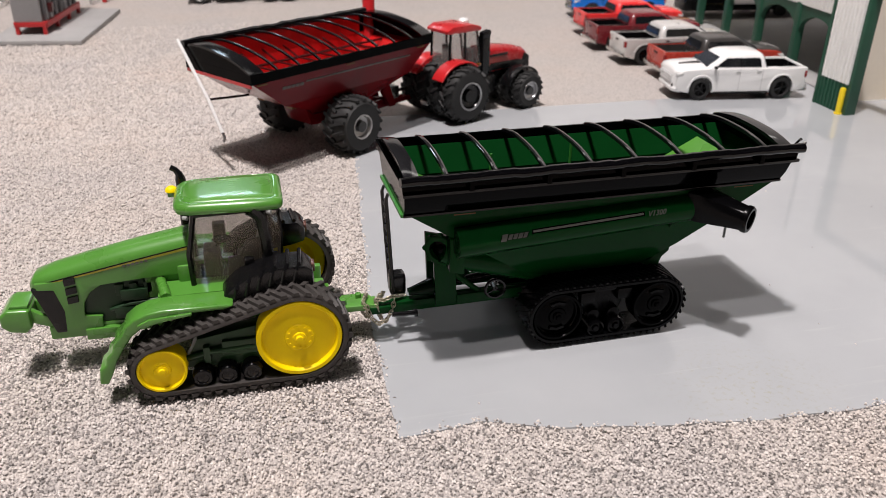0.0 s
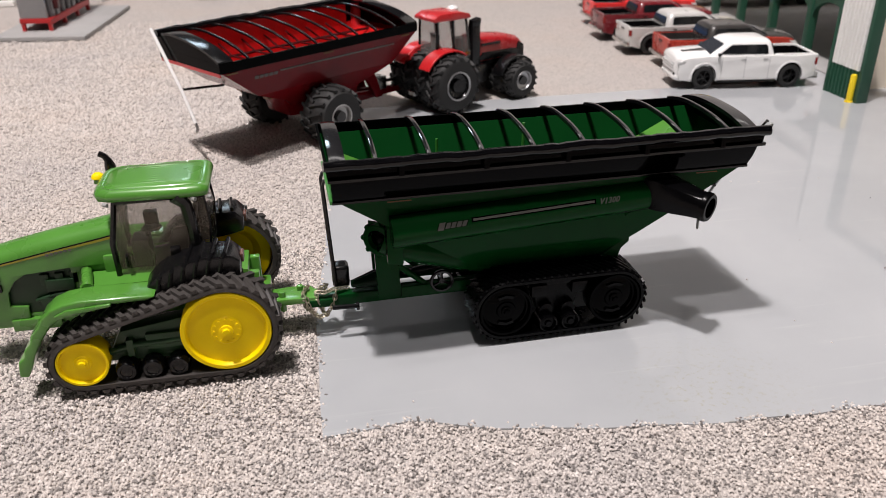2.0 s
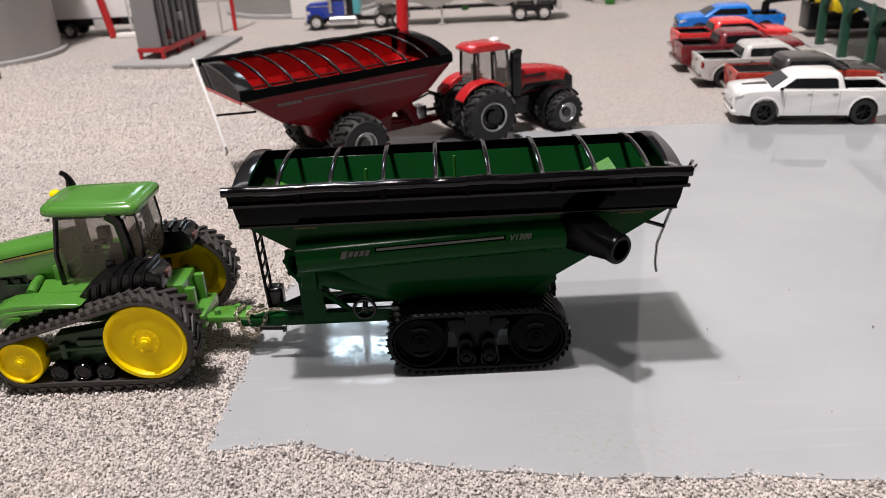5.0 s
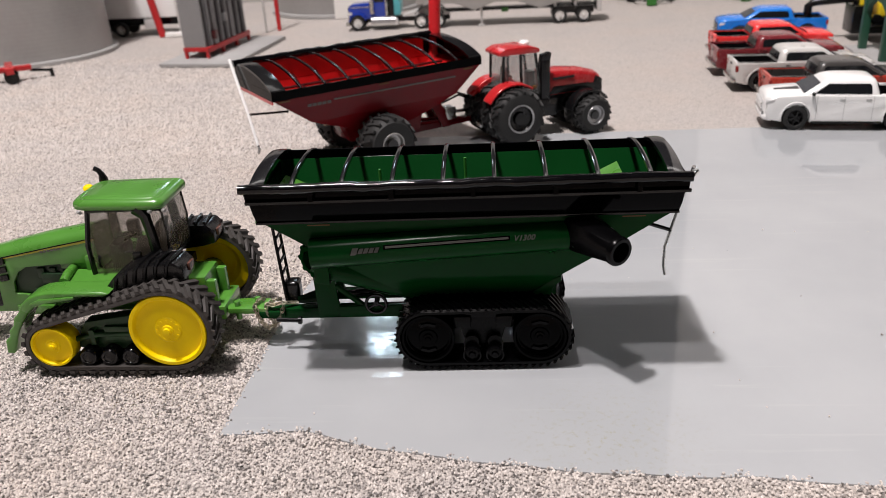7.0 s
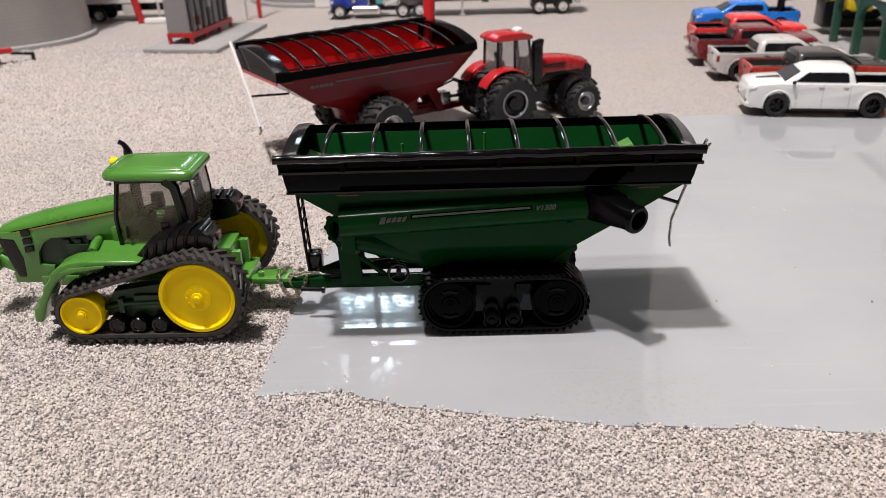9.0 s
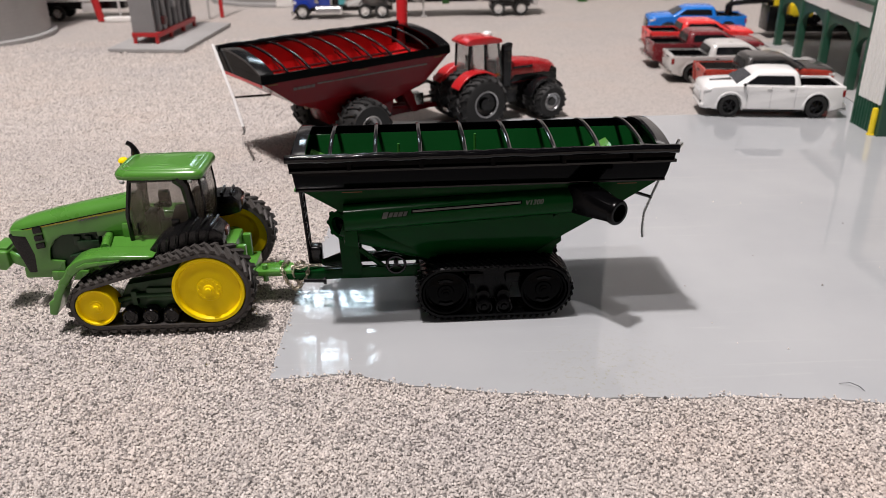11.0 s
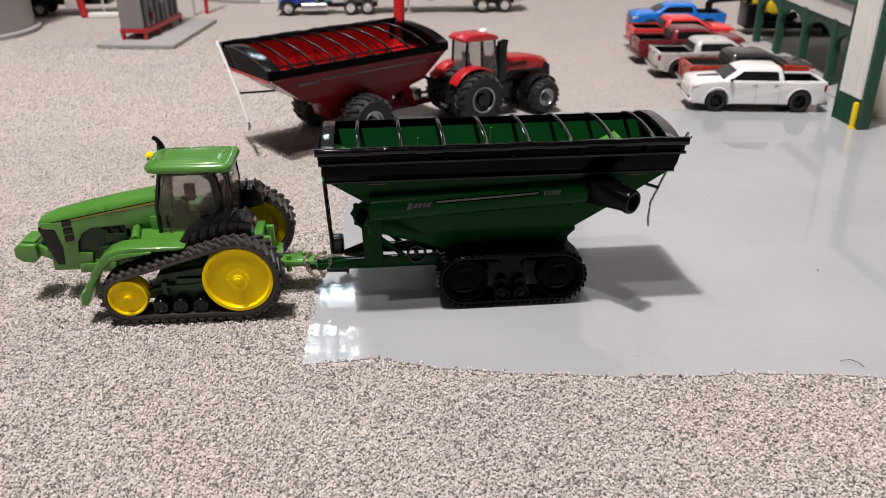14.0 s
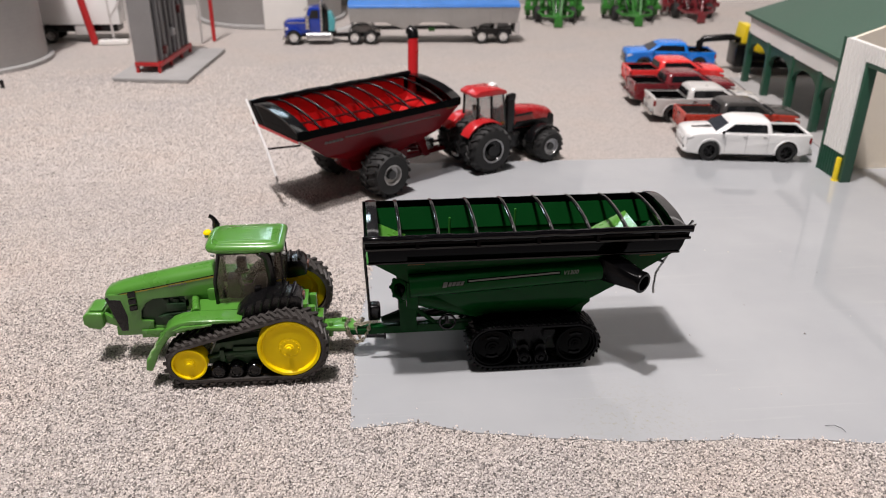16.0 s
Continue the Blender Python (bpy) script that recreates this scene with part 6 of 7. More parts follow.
        mi = part("mirror", Geo().box(-0.0216, -0.0196, *sorted((s * (W + 0.0004), s * (W + 0.0026))), 0.0206, 0.0224), SATIN if paint is WHITE else (cabcol or paint), t, bevel=0.0005)
        part("mirror_arm", Geo().box(-0.0208, -0.0200, *sorted((s * (W - 0.0014), s * (W + 0.0006))), 0.0207, 0.0212), SATIN, mi)
        part("head_lamp", Geo().prism([(-0.0470, 0.0150), (-0.0466, 0.0172), (-0.0415, 0.0178), (-0.0424, 0.0162)], s * (W - 0.0046), s * (W + 0.0001)), LAMPCLR if paint is not WHITE else PALEGREY, t, "clear head lamp", bevel=0.0004)
        part("fog_lamp", Geo().tube([(-0.0468, s * 0.0118, 0.0094), (-0.0484, s * 0.0116, 0.0094)], 0.0010, 10), SATIN, t)
        part("tail_lamp", Geo().box(0.0444, 0.0464, *sorted((s * 0.0138, s * (W + 0.0001))), 0.0140, 0.0186), LAMPRED, t, "red tail lamp", bevel=0.0004)
        for x in (-0.0050, 0.0098):
            part("door_handle", Geo().box(x, x + 0.0030, *sorted((s * (W - 0.0002), s * (W + 0.0004))), 0.0178, 0.0184), SATIN if paint is not WHITE else LTGREY, t, bevel=0.0001)
        seam = Geo()
        for x in (-0.0178, -0.0022, 0.0140):
            seam.box(x, x + 0.0003, *sorted((s * (W - 0.0010), s * (W + 0.00004))), 0.0064, 0.0200)
        part("door_seam", seam, PALEGREY if paint in (WHITE, SILVER) else SATIN, t)
        part("sill", Geo().box(-0.0200, 0.0200, *sorted((s * (W - 0.002), s * (W + 0.0004))), 0.0042, 0.0056), SATIN, t, bevel=0.0003)
        for x in (-0.0290, 0.0290):
            o = arc(x, 0.0074, 0.0093, 188, -8, 14)
            i = arc(x, 0.0074, 0.0083, -8, 188, 14)
            part("wheel_arch", Geo().prism(o + i, s * (W - 0.0012), s * (W + 0.0006)), paint, t, bevel=0.0003)
            part("arch_liner", Geo().prism(arc(x, 0.0074, 0.0085, 188, -8, 12), s * (W - 0.0085), s * (W - 0.0075)), TYRE, t)
    wc = [(-0.0252, 0.0211), (-0.0160, 0.0264)]
    part("windscreen", pane([(wc[0][0], -W + 0.0032, wc[0][1]), (wc[0][0], W - 0.0032, wc[0][1]), (wc[1][0], W - 0.0058, wc[1][1]), (wc[1][0], -W + 0.0058, wc[1][1])], (-0.0003, 0, 0.0005)), SCREEN, t, "dark grey windscreen")
    part("rear_window", pane([(0.0177, -W + 0.0042, 0.0214), (0.0177, W - 0.0042, 0.0214), (0.0163, W - 0.0060, 0.0262), (0.0163, -W + 0.0060, 0.0262)], (0.0004, 0, 0.0001)), DARKGLASS, t)
    gm = SATIN if paint is not WHITE else PALEGREY
    gr = part("grille", Geo().loft([soft_ring(-0.0488, -0.0440, 0.0102, 0.0100, 0.0014), soft_ring(-0.0486, -0.0440, 0.0106, 0.0160, 0.0014)]), gm, t, bevel=0.0003)
    for z in (0.0114, 0.0130, 0.0146):
        part("grille_bar", Geo().box(-0.0491, -0.0480, -0.0098, 0.0098, z, z + 0.0006), paint if paint is WHITE else STEEL, gr)
    part("front_bumper", Geo().loft([soft_ring(-0.0478, -0.0400, W - 0.0010, 0.0056, 0.0050), soft_ring(-0.0488, -0.0400, W - 0.0002, 0.0066, 0.0056), soft_ring(-0.0488, -0.0400, W - 0.0002, 0.0082, 0.0056), soft_ring(-0.0482, -0.0400, W - 0.0008, 0.0090, 0.0050)]), paint if paint is WHITE else STEEL, t, angle=50)
    part("rear_bumper", Geo().box(0.0456, 0.0486, -W + 0.0006, W - 0.0006, 0.0064, 0.0094), STEEL if paint is not WHITE else PALEGREY, t, bevel=0.0010)
    part("tailgate_handle", Geo().box(0.0458, 0.0466, -0.0030, 0.0030, 0.0172, 0.0182), SATIN, t, bevel=0.0002)
    part("underbody", Geo().box(-0.0420, 0.0430, -0.0108, 0.0108, 0.0040, 0.0080), SATIN, t)
    if stripes:
        part("hood_stripe", pane([(-0.0415, -0.0044, 0.02115), (-0.0415, -0.0012, 0.0213), (-0.0270, -0.0008, 0.0224), (-0.0270, -0.0066, 0.0222)], (0, 0, 0.0002)), SATIN, t, "black hood stripe")
        part("exhaust_tip", Geo().tube([(0.0440, -0.0128, 0.0058), (0.0492, -0.0128, 0.0056)], 0.0011, 10), STEEL, t)
    for s in (-1, 1):
        for x in (-0.0290, 0.0290):
            r, y = 0.0074, s * (W + 0.0002)
            w = part("wheel", Geo().lathe([(0.0042, -s * 0.0055), (0.0060, -s * 0.0057), (0.0070, -s * 0.0052), (r, -s * 0.0042), (r, -s * 0.0014), (0.0071, -s * 0.0004), (0.0062, 0.0001 * s), (0.0049, 0.0002 * s), (0.0046, -0.0004 * s)], (x, y, r), "y", 30, False), TYRE, t, "black tyre", angle=40)
            part("rim", Geo().lathe([(0.0003, -s * 0.005), (0.0046, -s * 0.005), (0.0047, -s * 0.0003), (0.0042, -s * 0.0004), (0.0038, -s * 0.0022), (0.0014, -s * 0.0018), (0.0011, -s * 0.0004), (0.0002, -s * 0.0004)], (x, y, r), "y", 22), rimcol, w)
            for k in range(6):
                a = 2 * math.pi * (k + 0.25) / 6
                part("spoke", Geo().tube([(x + 0.0008 * math.cos(a), y - s * 0.0006, r + 0.0008 * math.sin(a)), (x + 0.0041 * math.cos(a), y - s * 0.0006, r + 0.0041 * math.sin(a))], 0.0006, 5), rimcol, w)
    return t


pickup(pose(0.3265, 0.4880, 0, 0, 0, -8) @ Matrix.Diagonal((0.965, 1, 1.04, 1)), WHITE, "white crew-cab toy pickup with black wheels and hood stripes", SATIN, stripes=True)
pickup(pose(0.3430, 0.5400, 0, 0, 0, 176), ORANGE, "burnt red toy pickup with a charcoal cab and bed", SATIN, CHAR, CHAR)
pickup(pose(0.3340, 0.5880, 0, 0, 0, 177), SILVER, "silver white toy pickup with a black load bed", SATIN)
pickup(pose(0.3330, 0.6400, 0, 0, 0, 178), MAROON, "dark maroon toy pickup parked tail outwards", RIM)
pickup(pose(0.3450, 0.6930, 0, 0, 0, 178), CARRED, "bright red toy pickup parked tail outwards", RIM)
pickup(pose(0.3700, 0.7730, 0, 0, 0, -6), BLUE, "bright blue toy pickup with a dark load bed", SATIN)


# ---- gooseneck trailer with a yellow machine, behind the blue pickup ----
gt = thing("gooseneck_trailer", pose(0.4075, 0.7640, 0, 0, 0, -5), "black toy gooseneck trailer hitched to the blue pickup", "trailer")
part("gooseneck", Geo().tube([(-0.008, 0, 0.0120), (-0.008, 0, 0.0290), (-0.004, 0, 0.0325), (0.024, 0, 0.0345), (0.033, 0, 0.0325), (0.035, 0, 0.0080)], 0.0036, 10), SATIN, gt, "black arched gooseneck", angle=50)
part("neck_plate", Geo().box(0.0270, 0.0420, -0.015, 0.012, 0.0060, 0.0300), SATIN, gt, bevel=0.001)
part("deck", Geo().box(0.0360, 0.1700, -0.0190, 0.0190, 0.0065, 0.0130), SATIN, gt, "black trailer deck", bevel=0.0006)
for x in (0.11, 0.128):
    for s in (-1, 1):
        part("wheel", Geo().lathe([(0.0003, -s * 0.006), (0.006, -s * 0.006), (0.0066, -s * 0.003), (0.006, 0), (0.0036, 0), (0.0002, -s * 0.0006)], (x, s * 0.0205, 0.0066), "y", 22), TYRE, gt, "black tyre")
ld = thing("yellow_loader", pose(0.4660, 0.7640, 0.0132, 0, 0, -5), "yellow toy loader standing on the black trailer", "loader")
part("body", Geo().prism([(-0.008, 0.004), (-0.008, 0.016), (-0.004, 0.022), (0.005, 0.024), (0.013, 0.018), (0.014, 0.004)], -0.0140, 0.009), YPOST, ld, "yellow loader body", bevel=0.002)
part("blade", Geo().prism([(-0.0250, 0.0010), (-0.0180, 0.0), (-0.0140, 0.0130), (-0.0130, 0.0340), (-0.0220, 0.0345), (-0.0245, 0.0150)], -0.013, 0.013), YPOST, ld, "upright yellow blade", bevel=0.0006)
part("push_arm", Geo().tube([(-0.0205, -0.008, 0.005), (0.0, -0.0105, 0.007)], 0.0013, 6).tube([(-0.0205, 0.008, 0.005), (0.0, 0.0105, 0.007)], 0.0013, 6), YPOST, ld)
for s in (-1, 1):
    part("crawler", Geo().prism([(-0.014, 0.003), (-0.011, 0.0), (0.019, 0.0), (0.023, 0.003), (0.020, 0.008), (-0.011, 0.008)], s * 0.009, s * 0.014), SATIN, ld, "black crawler track", bevel=0.001)
part("cabin", Geo().box(0.014, 0.024, -0.007, 0.007, 0.010, 0.026), SATIN, ld, "dark cabin", bevel=0.001)


# ---- machine shed with porch ----
shed = thing("machine_shed", pose(0, 0, 0), "white ribbed toy machine shed with dark green trim", "shed")
SX, SY, SZ = 0.3725, 0.4560, 0.0935
DY0, DY1, DZ = 0.200, 0.4275, 0.0800
w = Geo()
w.box(SX, SX + 0.003, DY1, SY, 0.0, SZ).box(SX, SX + 0.003, DY0, DY1, DZ, SZ).box(SX, SX + 0.003, 0.06, DY0, 0.0, SZ)
part("wall", w, SIDING, shed, "white ribbed siding with a wide doorway")
ribs = Geo()
for k in range(9):
    yy = 0.4305 + 0.0033 * k
    if yy < SY - 0.001:
        ribs.prism([(SX - 0.0021, yy - 0.0008), (SX - 0.0021, yy + 0.0008), (SX, yy + 0.0012), (SX, yy - 0.0012)], 0.0190, SZ, "z")
for k in range(70):
    yy = DY1 - 0.0033 * k
    ribs.prism([(SX - 0.0021, yy - 0.0008), (SX - 0.0021, yy + 0.0008), (SX, yy + 0.0012), (SX, yy - 0.0012)], DZ + 0.0032, SZ, "z")
part("siding_rib", ribs, SIDING, shed)
wn = part("wainscot", Geo().box(SX - 0.0010, SX, DY1 + 0.0015, SY, 0.0, 0.0190), BLDGREEN, shed, "dark green wainscot")
wr = Geo()
for k in range(9):
    yy = 0.4305 + 0.0033 * k
    if yy < SY - 0.001:
        wr.box(SX - 0.0018, SX - 0.0010, yy - 0.0005, yy + 0.0005, 0.0002, 0.0190)
part("wainscot_rib", wr, BLDGREEN, wn)
part("door_frame", Geo().box(SX - 0.0014, SX + 0.0060, DY1 - 0.0015, DY1 + 0.0014, 0.0, DZ + 0.0030).box(SX - 0.0014, SX + 0.0060, DY0, DY1 - 0.0015, DZ, DZ + 0.0030).box(SX - 0.0014, SX + 0.006, DY0 - 0.003, DY0, 0, DZ + 0.003), BLDGREEN, shed, "dark green doorway frame", bevel=0.0004)
part("corner_trim", Geo().box(SX - 0.0018, SX + 0.0030, SY, SY + 0.0022, 0.0, SZ + 0.0005), BLDGREEN, shed, "dark green corner trim")
part("north_wall", Geo().prism([(SX + 0.003, 0.0), (0.85, 0.0), (0.85, SZ), (0.61, SZ + 0.085), (SX + 0.003, SZ)], SY - 0.003, SY), CREAM, shed, "cream inner wall")
part("end_wall", Geo().box(0.847, 0.85, 0.06, SY - 0.003, 0.0, SZ), CREAM, shed)
for (x, y) in ((0.3700, 0.4312), (0.4300, 0.4450)):
    b = thing("bollard", pose(x, y, 0), "short safety yellow bollard on the grey pad", "bollard", "bollards at the shed")
    part("post", Geo().lathe([(0.0002, 0.0170), (0.0016, 0.0166), (0.0019, 0.0158), (0.0019, 0.0)], (0, 0, 0), "z", 16), YPOST, b)
    part("base", Geo().lathe([(0.0026, 0.0), (0.0026, 0.0006), (0.0018, 0.0008)], (0, 0, 0), "z", 16), YPOST, b)

turn = Matrix.Translation((0.409, 0.5245, 0)) @ pose(0, 0, 0, 0, 0, -6) @ Matrix.Translation((-0.415, -0.5245, 0))
porch = thing("porch_building", turn, "green roofed toy barn porch with arched posts", "barn")
PX, PY0, PY1 = 0.4150, 0.4820, 0.7150
part("roof", Geo().prism([(PX - 0.0030, 0.0642), (PX - 0.0030, 0.0662), (0.66, 0.1465), (0.66, 0.1430)], PY0 + 0.001, PY1 + 0.012), ROOFGREEN, porch, "dark green sheet roof")
part("fascia", Geo().box(PX - 0.0044, PX - 0.0030, PY0 + 0.001, PY1 + 0.012, 0.0642, 0.0668), BLDGREEN, porch)
part("upper_siding", Geo().box(PX - 0.001, PX + 0.002, PY0, PY1, 0.0490, 0.0660), SIDING, porch, "white ribbed strip under the eave")
us = Geo()
for k in range(70):
    yy = PY0 + 0.0033 * k
    us.box(PX - 0.0028, PX - 0.001, yy, yy + 0.0021, 0.0490, 0.0641)
part("siding_rib", us, SIDING, porch)
posts = [0.4880, 0.5400, 0.5980, 0.6550, 0.7100]
for py in posts:
    part("post", Geo().box(PX - 0.0030, PX + 0.0030, py - 0.0030, py + 0.0030, 0.0, 0.0500), BLDGREEN, porch, "dark green square post", bevel=0.0003)
for a, b in zip(posts, posts[1:]):
    ya, yb = a + 0.003, b - 0.003
    r = (yb - ya) / 2
    n = 14
    prof = [(ya, 0.0500)] + [((ya + yb) / 2 - r * math.cos(math.pi * i / n), 0.0290 + 0.0140 * math.sin(math.pi * i / n)) for i in range(n + 1)] + [(yb, 0.0500)]
    part("arch_brace", Geo().prism(prof, PX - 0.0018, PX + 0.0018, "x"), BLDGREEN, porch, "dark green arched brace")
part("back_wall", Geo().box(0.560, 0.564, PY0, PY1, 0.0, 0.115), SIDING, porch, "white wall behind the porch")
part("back_wainscot", Geo().box(0.5575, 0.560, PY0, PY1, 0.0, 0.0350), BLDGREEN, porch)
for py in (0.53, 0.63):
    dr = part("stall_door", Geo().box(0.5560, 0.5575, py - 0.02, py + 0.02, 0.0005, 0.0580), SATIN, porch, "dark stall door", bevel=0.0004)
part("porch_floor", Geo().box(PX - 0.010, 0.66, PY0, PY1 + 0.01, -0.0004, 0.0008), CONC, porch, "grey concrete porch floor")
part("end_wall", Geo().box(PX + 0.003, 0.56, PY0 - 0.0018, PY0 - 0.0004, 0.0, 0.0600), SIDING, porch)


# ---- grain bins, dryer ----
def grain_bin(m, r, high, label, rings=48):
    t = thing("grain_bin", m, label, "grain bin")
    prof = [(r, 0.004)]
    for k in range(rings * 4 + 1):
        prof.append((r + 0.00008 * math.sin(k * math.pi / 2), 0.006 + (high - 0.006) * k / (rings * 4)))
    part("wall", Geo().lathe(prof, (0, 0, 0), "z", 72), BINGREY, t, "corrugated galvanised wall", angle=60)
    part("roof", Geo().lathe([(r + 0.004, high), (r * 0.5, high + r * 0.28), (0.012, high + r * 0.5), (0.002, high + r * 0.52)], (0, 0, 0), "z", 48), GALV, t)
    part("base_slab", Geo().lathe([(0.001, 0.0), (r + 0.006, 0.0), (r + 0.006, 0.0035), (r + 0.005, 0.0042), (0.001, 0.0042)], (0, 0, 0), "z", 72), CONC, t, "grey concrete base ring")
    return t


grain_bin(pose(-0.386, 0.842, 0), 0.083, 0.200, "large galvanised toy grain bin on a grey base")
grain_bin(pose(-0.086, 1.120, 0, 0, 0, 20), 0.098, 0.190, "galvanised toy grain bin behind the blue truck")
single("signboard", Geo().box(-0.085, -0.028, 1.0120, 1.0140, 0.0, 0.075), SIDING, "plain white board standing before the far bin", "panel", bevel=0.0006)

dr = thing("grain_dryer", pose(0, 0, 0), "grey toy grain dryer with a red base frame on a slab", "grain dryer")
part("slab", Geo().prism([(-0.2045, 0.7430), (-0.1290, 0.7300), (-0.1150, 0.8780), (-0.1900, 0.8950)], 0.0, 0.0036, "z"), CONC, dr, "grey concrete slab", bevel=0.0006)


def skew(x, y):
    """A place on the dryer's slab: x across and y along, in metres from its front corner."""
    a = radians(7.0)
    return (-0.1850 + x * math.cos(a) + y * math.sin(a) * 0.9, 0.7640 - x * math.sin(a) + y * math.cos(a))


def dbox(g, x0, x1, y0, y1, z0, z1):
    return g.prism([skew(x0, y0), skew(x1, y0), skew(x1, y1), skew(x0, y1)], z0, z1, "z")


part("front_panel", dbox(Geo(), 0.0, 0.0225, 0.0, 0.003, 0.0140, 0.130), DRYGREY, dr, "light grey end panel", bevel=0.0005)
part("core", dbox(Geo(), 0.002, 0.0195, 0.003, 0.100, 0.0140, 0.126), MAROON, dr, "dark red inner core")
for k in range(7):
    y0 = 0.006 + 0.0136 * k
    col = dbox(Geo(), 0.0190, 0.0245, y0, y0 + 0.0078, 0.0140, 0.128)
    co = part("column", col, DRYGREY if k % 3 == 1 else DRYDARK, dr, "grey ribbed column", bevel=0.0008)
    part("column_rib", dbox(Geo(), 0.0245, 0.0253, y0 + 0.0032, y0 + 0.0046, 0.0160, 0.128), DRYGREY, co)
    part("hopper_foot", dbox(Geo(), 0.0205, 0.0235, y0 + 0.002, y0 + 0.0060, 0.0095, 0.0140), GALV, dr, bevel=0.0006)
    part("west_column", dbox(Geo(), -0.003, 0.003, y0, y0 + 0.0095, 0.0140, 0.128), DRYGREY, dr, bevel=0.0008)
for k, z in enumerate((0.0200, 0.0330, 0.0520)):
    p = skew(0.0262, 0.016 + 0.027 * k)
    part("burner_box", Geo().box(p[0] - 0.0022, p[0] + 0.0022, p[1] - 0.004, p[1] + 0.004, z, z + 0.0075), BARRED if k != 1 else DRYGREY, dr, "small burner box on the column", bevel=0.0005)
fr = Geo()
dbox(fr, -0.001, 0.0250, -0.001, 0.002, 0.0100, 0.0140)
dbox(fr, 0.0222, 0.0255, 0.002, 0.102, 0.0090, 0.0140)
dbox(fr, -0.002, 0.001, 0.002, 0.102, 0.0090, 0.0140)
part("base_frame", fr, DRYRED, dr, "red base frame", bevel=0.0004)
for x in (-0.0005, 0.0218):
    for y in (-0.0005, 0.034, 0.068, 0.099):
        part("leg", dbox(Geo(), x, x + 0.0030, y, y + 0.0030, 0.0036, 0.0100), DRYRED, dr)
# leaning red leg and grey truss between bin and dryer
leg = thing("grain_elevator", pose(0, 0, 0), "red toy grain elevator leg with a grey truss", "elevator")
part("leg", Geo().tube([(-0.2740, 0.9280, 0.0), (-0.2850, 0.9300, 0.0600), (-0.2940, 0.9320, 0.1300)], 0.0042, 10), DRYRED, leg, "leaning red leg", angle=60)
part("foot", Geo().box(-0.2690, -0.2350, 0.9220, 0.9320, 0.0, 0.0050), SIDING, leg, "pale foot plate", bevel=0.0006)
for a, b in (((-0.255, 0.938, 0.004), (-0.258, 0.938, 0.12)), ((-0.235, 0.938, 0.004), (-0.238, 0.938, 0.12)), ((-0.255, 0.938, 0.030), (-0.236, 0.938, 0.055)), ((-0.237, 0.938, 0.055), (-0.257, 0.938, 0.085)), ((-0.256, 0.938, 0.085), (-0.237, 0.938, 0.115)),
             ((-0.150, 0.930, 0.0), (-0.152, 0.930, 0.12))):
    part("truss_bar", Geo().tube([a, b], 0.0016, 6), GALV, leg, "grey steel truss bar")
part("red_upright", Geo().box(-0.1400, -0.1360, 0.9400, 0.9440, 0.0, 0.120), DRYRED, leg, "red upright")


# ---- trucks at the back ----
def road_wheel(parent, x, s, y, r, bright):
    w = part("wheel", Geo().lathe([(0.0003, -s * 0.0065), (r * 0.9, -s * 0.0065), (r, -s * 0.0050), (r, -s * 0.0008), (r * 0.92, 0), (r * 0.62, 0.0), (r * 0.6, -s * 0.001)], (x, y, r), "y", 26, False), TYRE, parent, "black tyre", angle=40)
    part("rim", Geo().lathe([(0.0003, -s * 0.006), (r * 0.6, -s * 0.006), (r * 0.62, -s * 0.0003), (r * 0.5, -s * 0.0009), (r * 0.3, -s * 0.0012), (r * 0.22, s * 0.0008), (0.0002, s * 0.0009)], (x, y, r), "y", 20), bright, w, "bright metal rim", angle=35)


tk = thing("semi_truck", pose(0, 0.9300, 0), "dark blue toy semi truck with a long nose", "semi truck")
part("hood", Geo().prism([(-0.0500, 0.0100), (-0.0505, 0.0245), (-0.0470, 0.0278), (-0.0230, 0.0292), (-0.0230, 0.0120)], -0.0085, 0.0085), NAVY, tk, "dark blue hood", bevel=0.0014)
for s in (-1, 1):
    o = arc(-0.0395, 0.0080, 0.0108, 175, 20, 9)
    i = arc(-0.0395, 0.0080, 0.0094, 20, 175, 9)
    part("front_fender", Geo().prism(o + i, s * 0.0085, s * 0.0165), NAVY, tk, bevel=0.0004)
    part("head_lamp", Geo().box(-0.0495, -0.0465, *sorted((s * 0.0095, s * 0.0130)), 0.0165, 0.0195), LAMPCLR, tk, bevel=0.0004)
    part("exhaust_stack", Geo().tube([(-0.0060, s * 0.0165, 0.0150), (-0.0060, s * 0.0165, 0.0520)], 0.0015, 10), STEEL, tk, "chrome exhaust stack")
    part("fuel_tank", Geo().tube([(-0.0240, s * 0.0140, 0.0100), (0.0040, s * 0.0140, 0.0100)], 0.0042, 16), RIM, tk, "chrome fuel tank", angle=50)
    road_wheel(tk, -0.0395, s, s * 0.0170, 0.0080, RIMBRIGHT)
    for x in (0.0325, 0.0520):
        road_wheel(tk, x, s, s * 0.0185, 0.0080, RIMBRIGHT)
    o = arc(0.0420, 0.0060, 0.0190, 150, 30, 9)
    i = arc(0.0420, 0.0060, 0.0180, 30, 150, 9)
    part("rear_fender", Geo().prism(o + i, s * 0.0115, s * 0.0185), SATIN, tk)
part("cab", Geo().prism([(-0.0240, 0.0120), (-0.0240, 0.0295), (-0.0205, 0.0420), (-0.0060, 0.0430), (-0.0060, 0.0120)], -0.0130, 0.0130), NAVY, tk, "dark blue cab", bevel=0.0014)
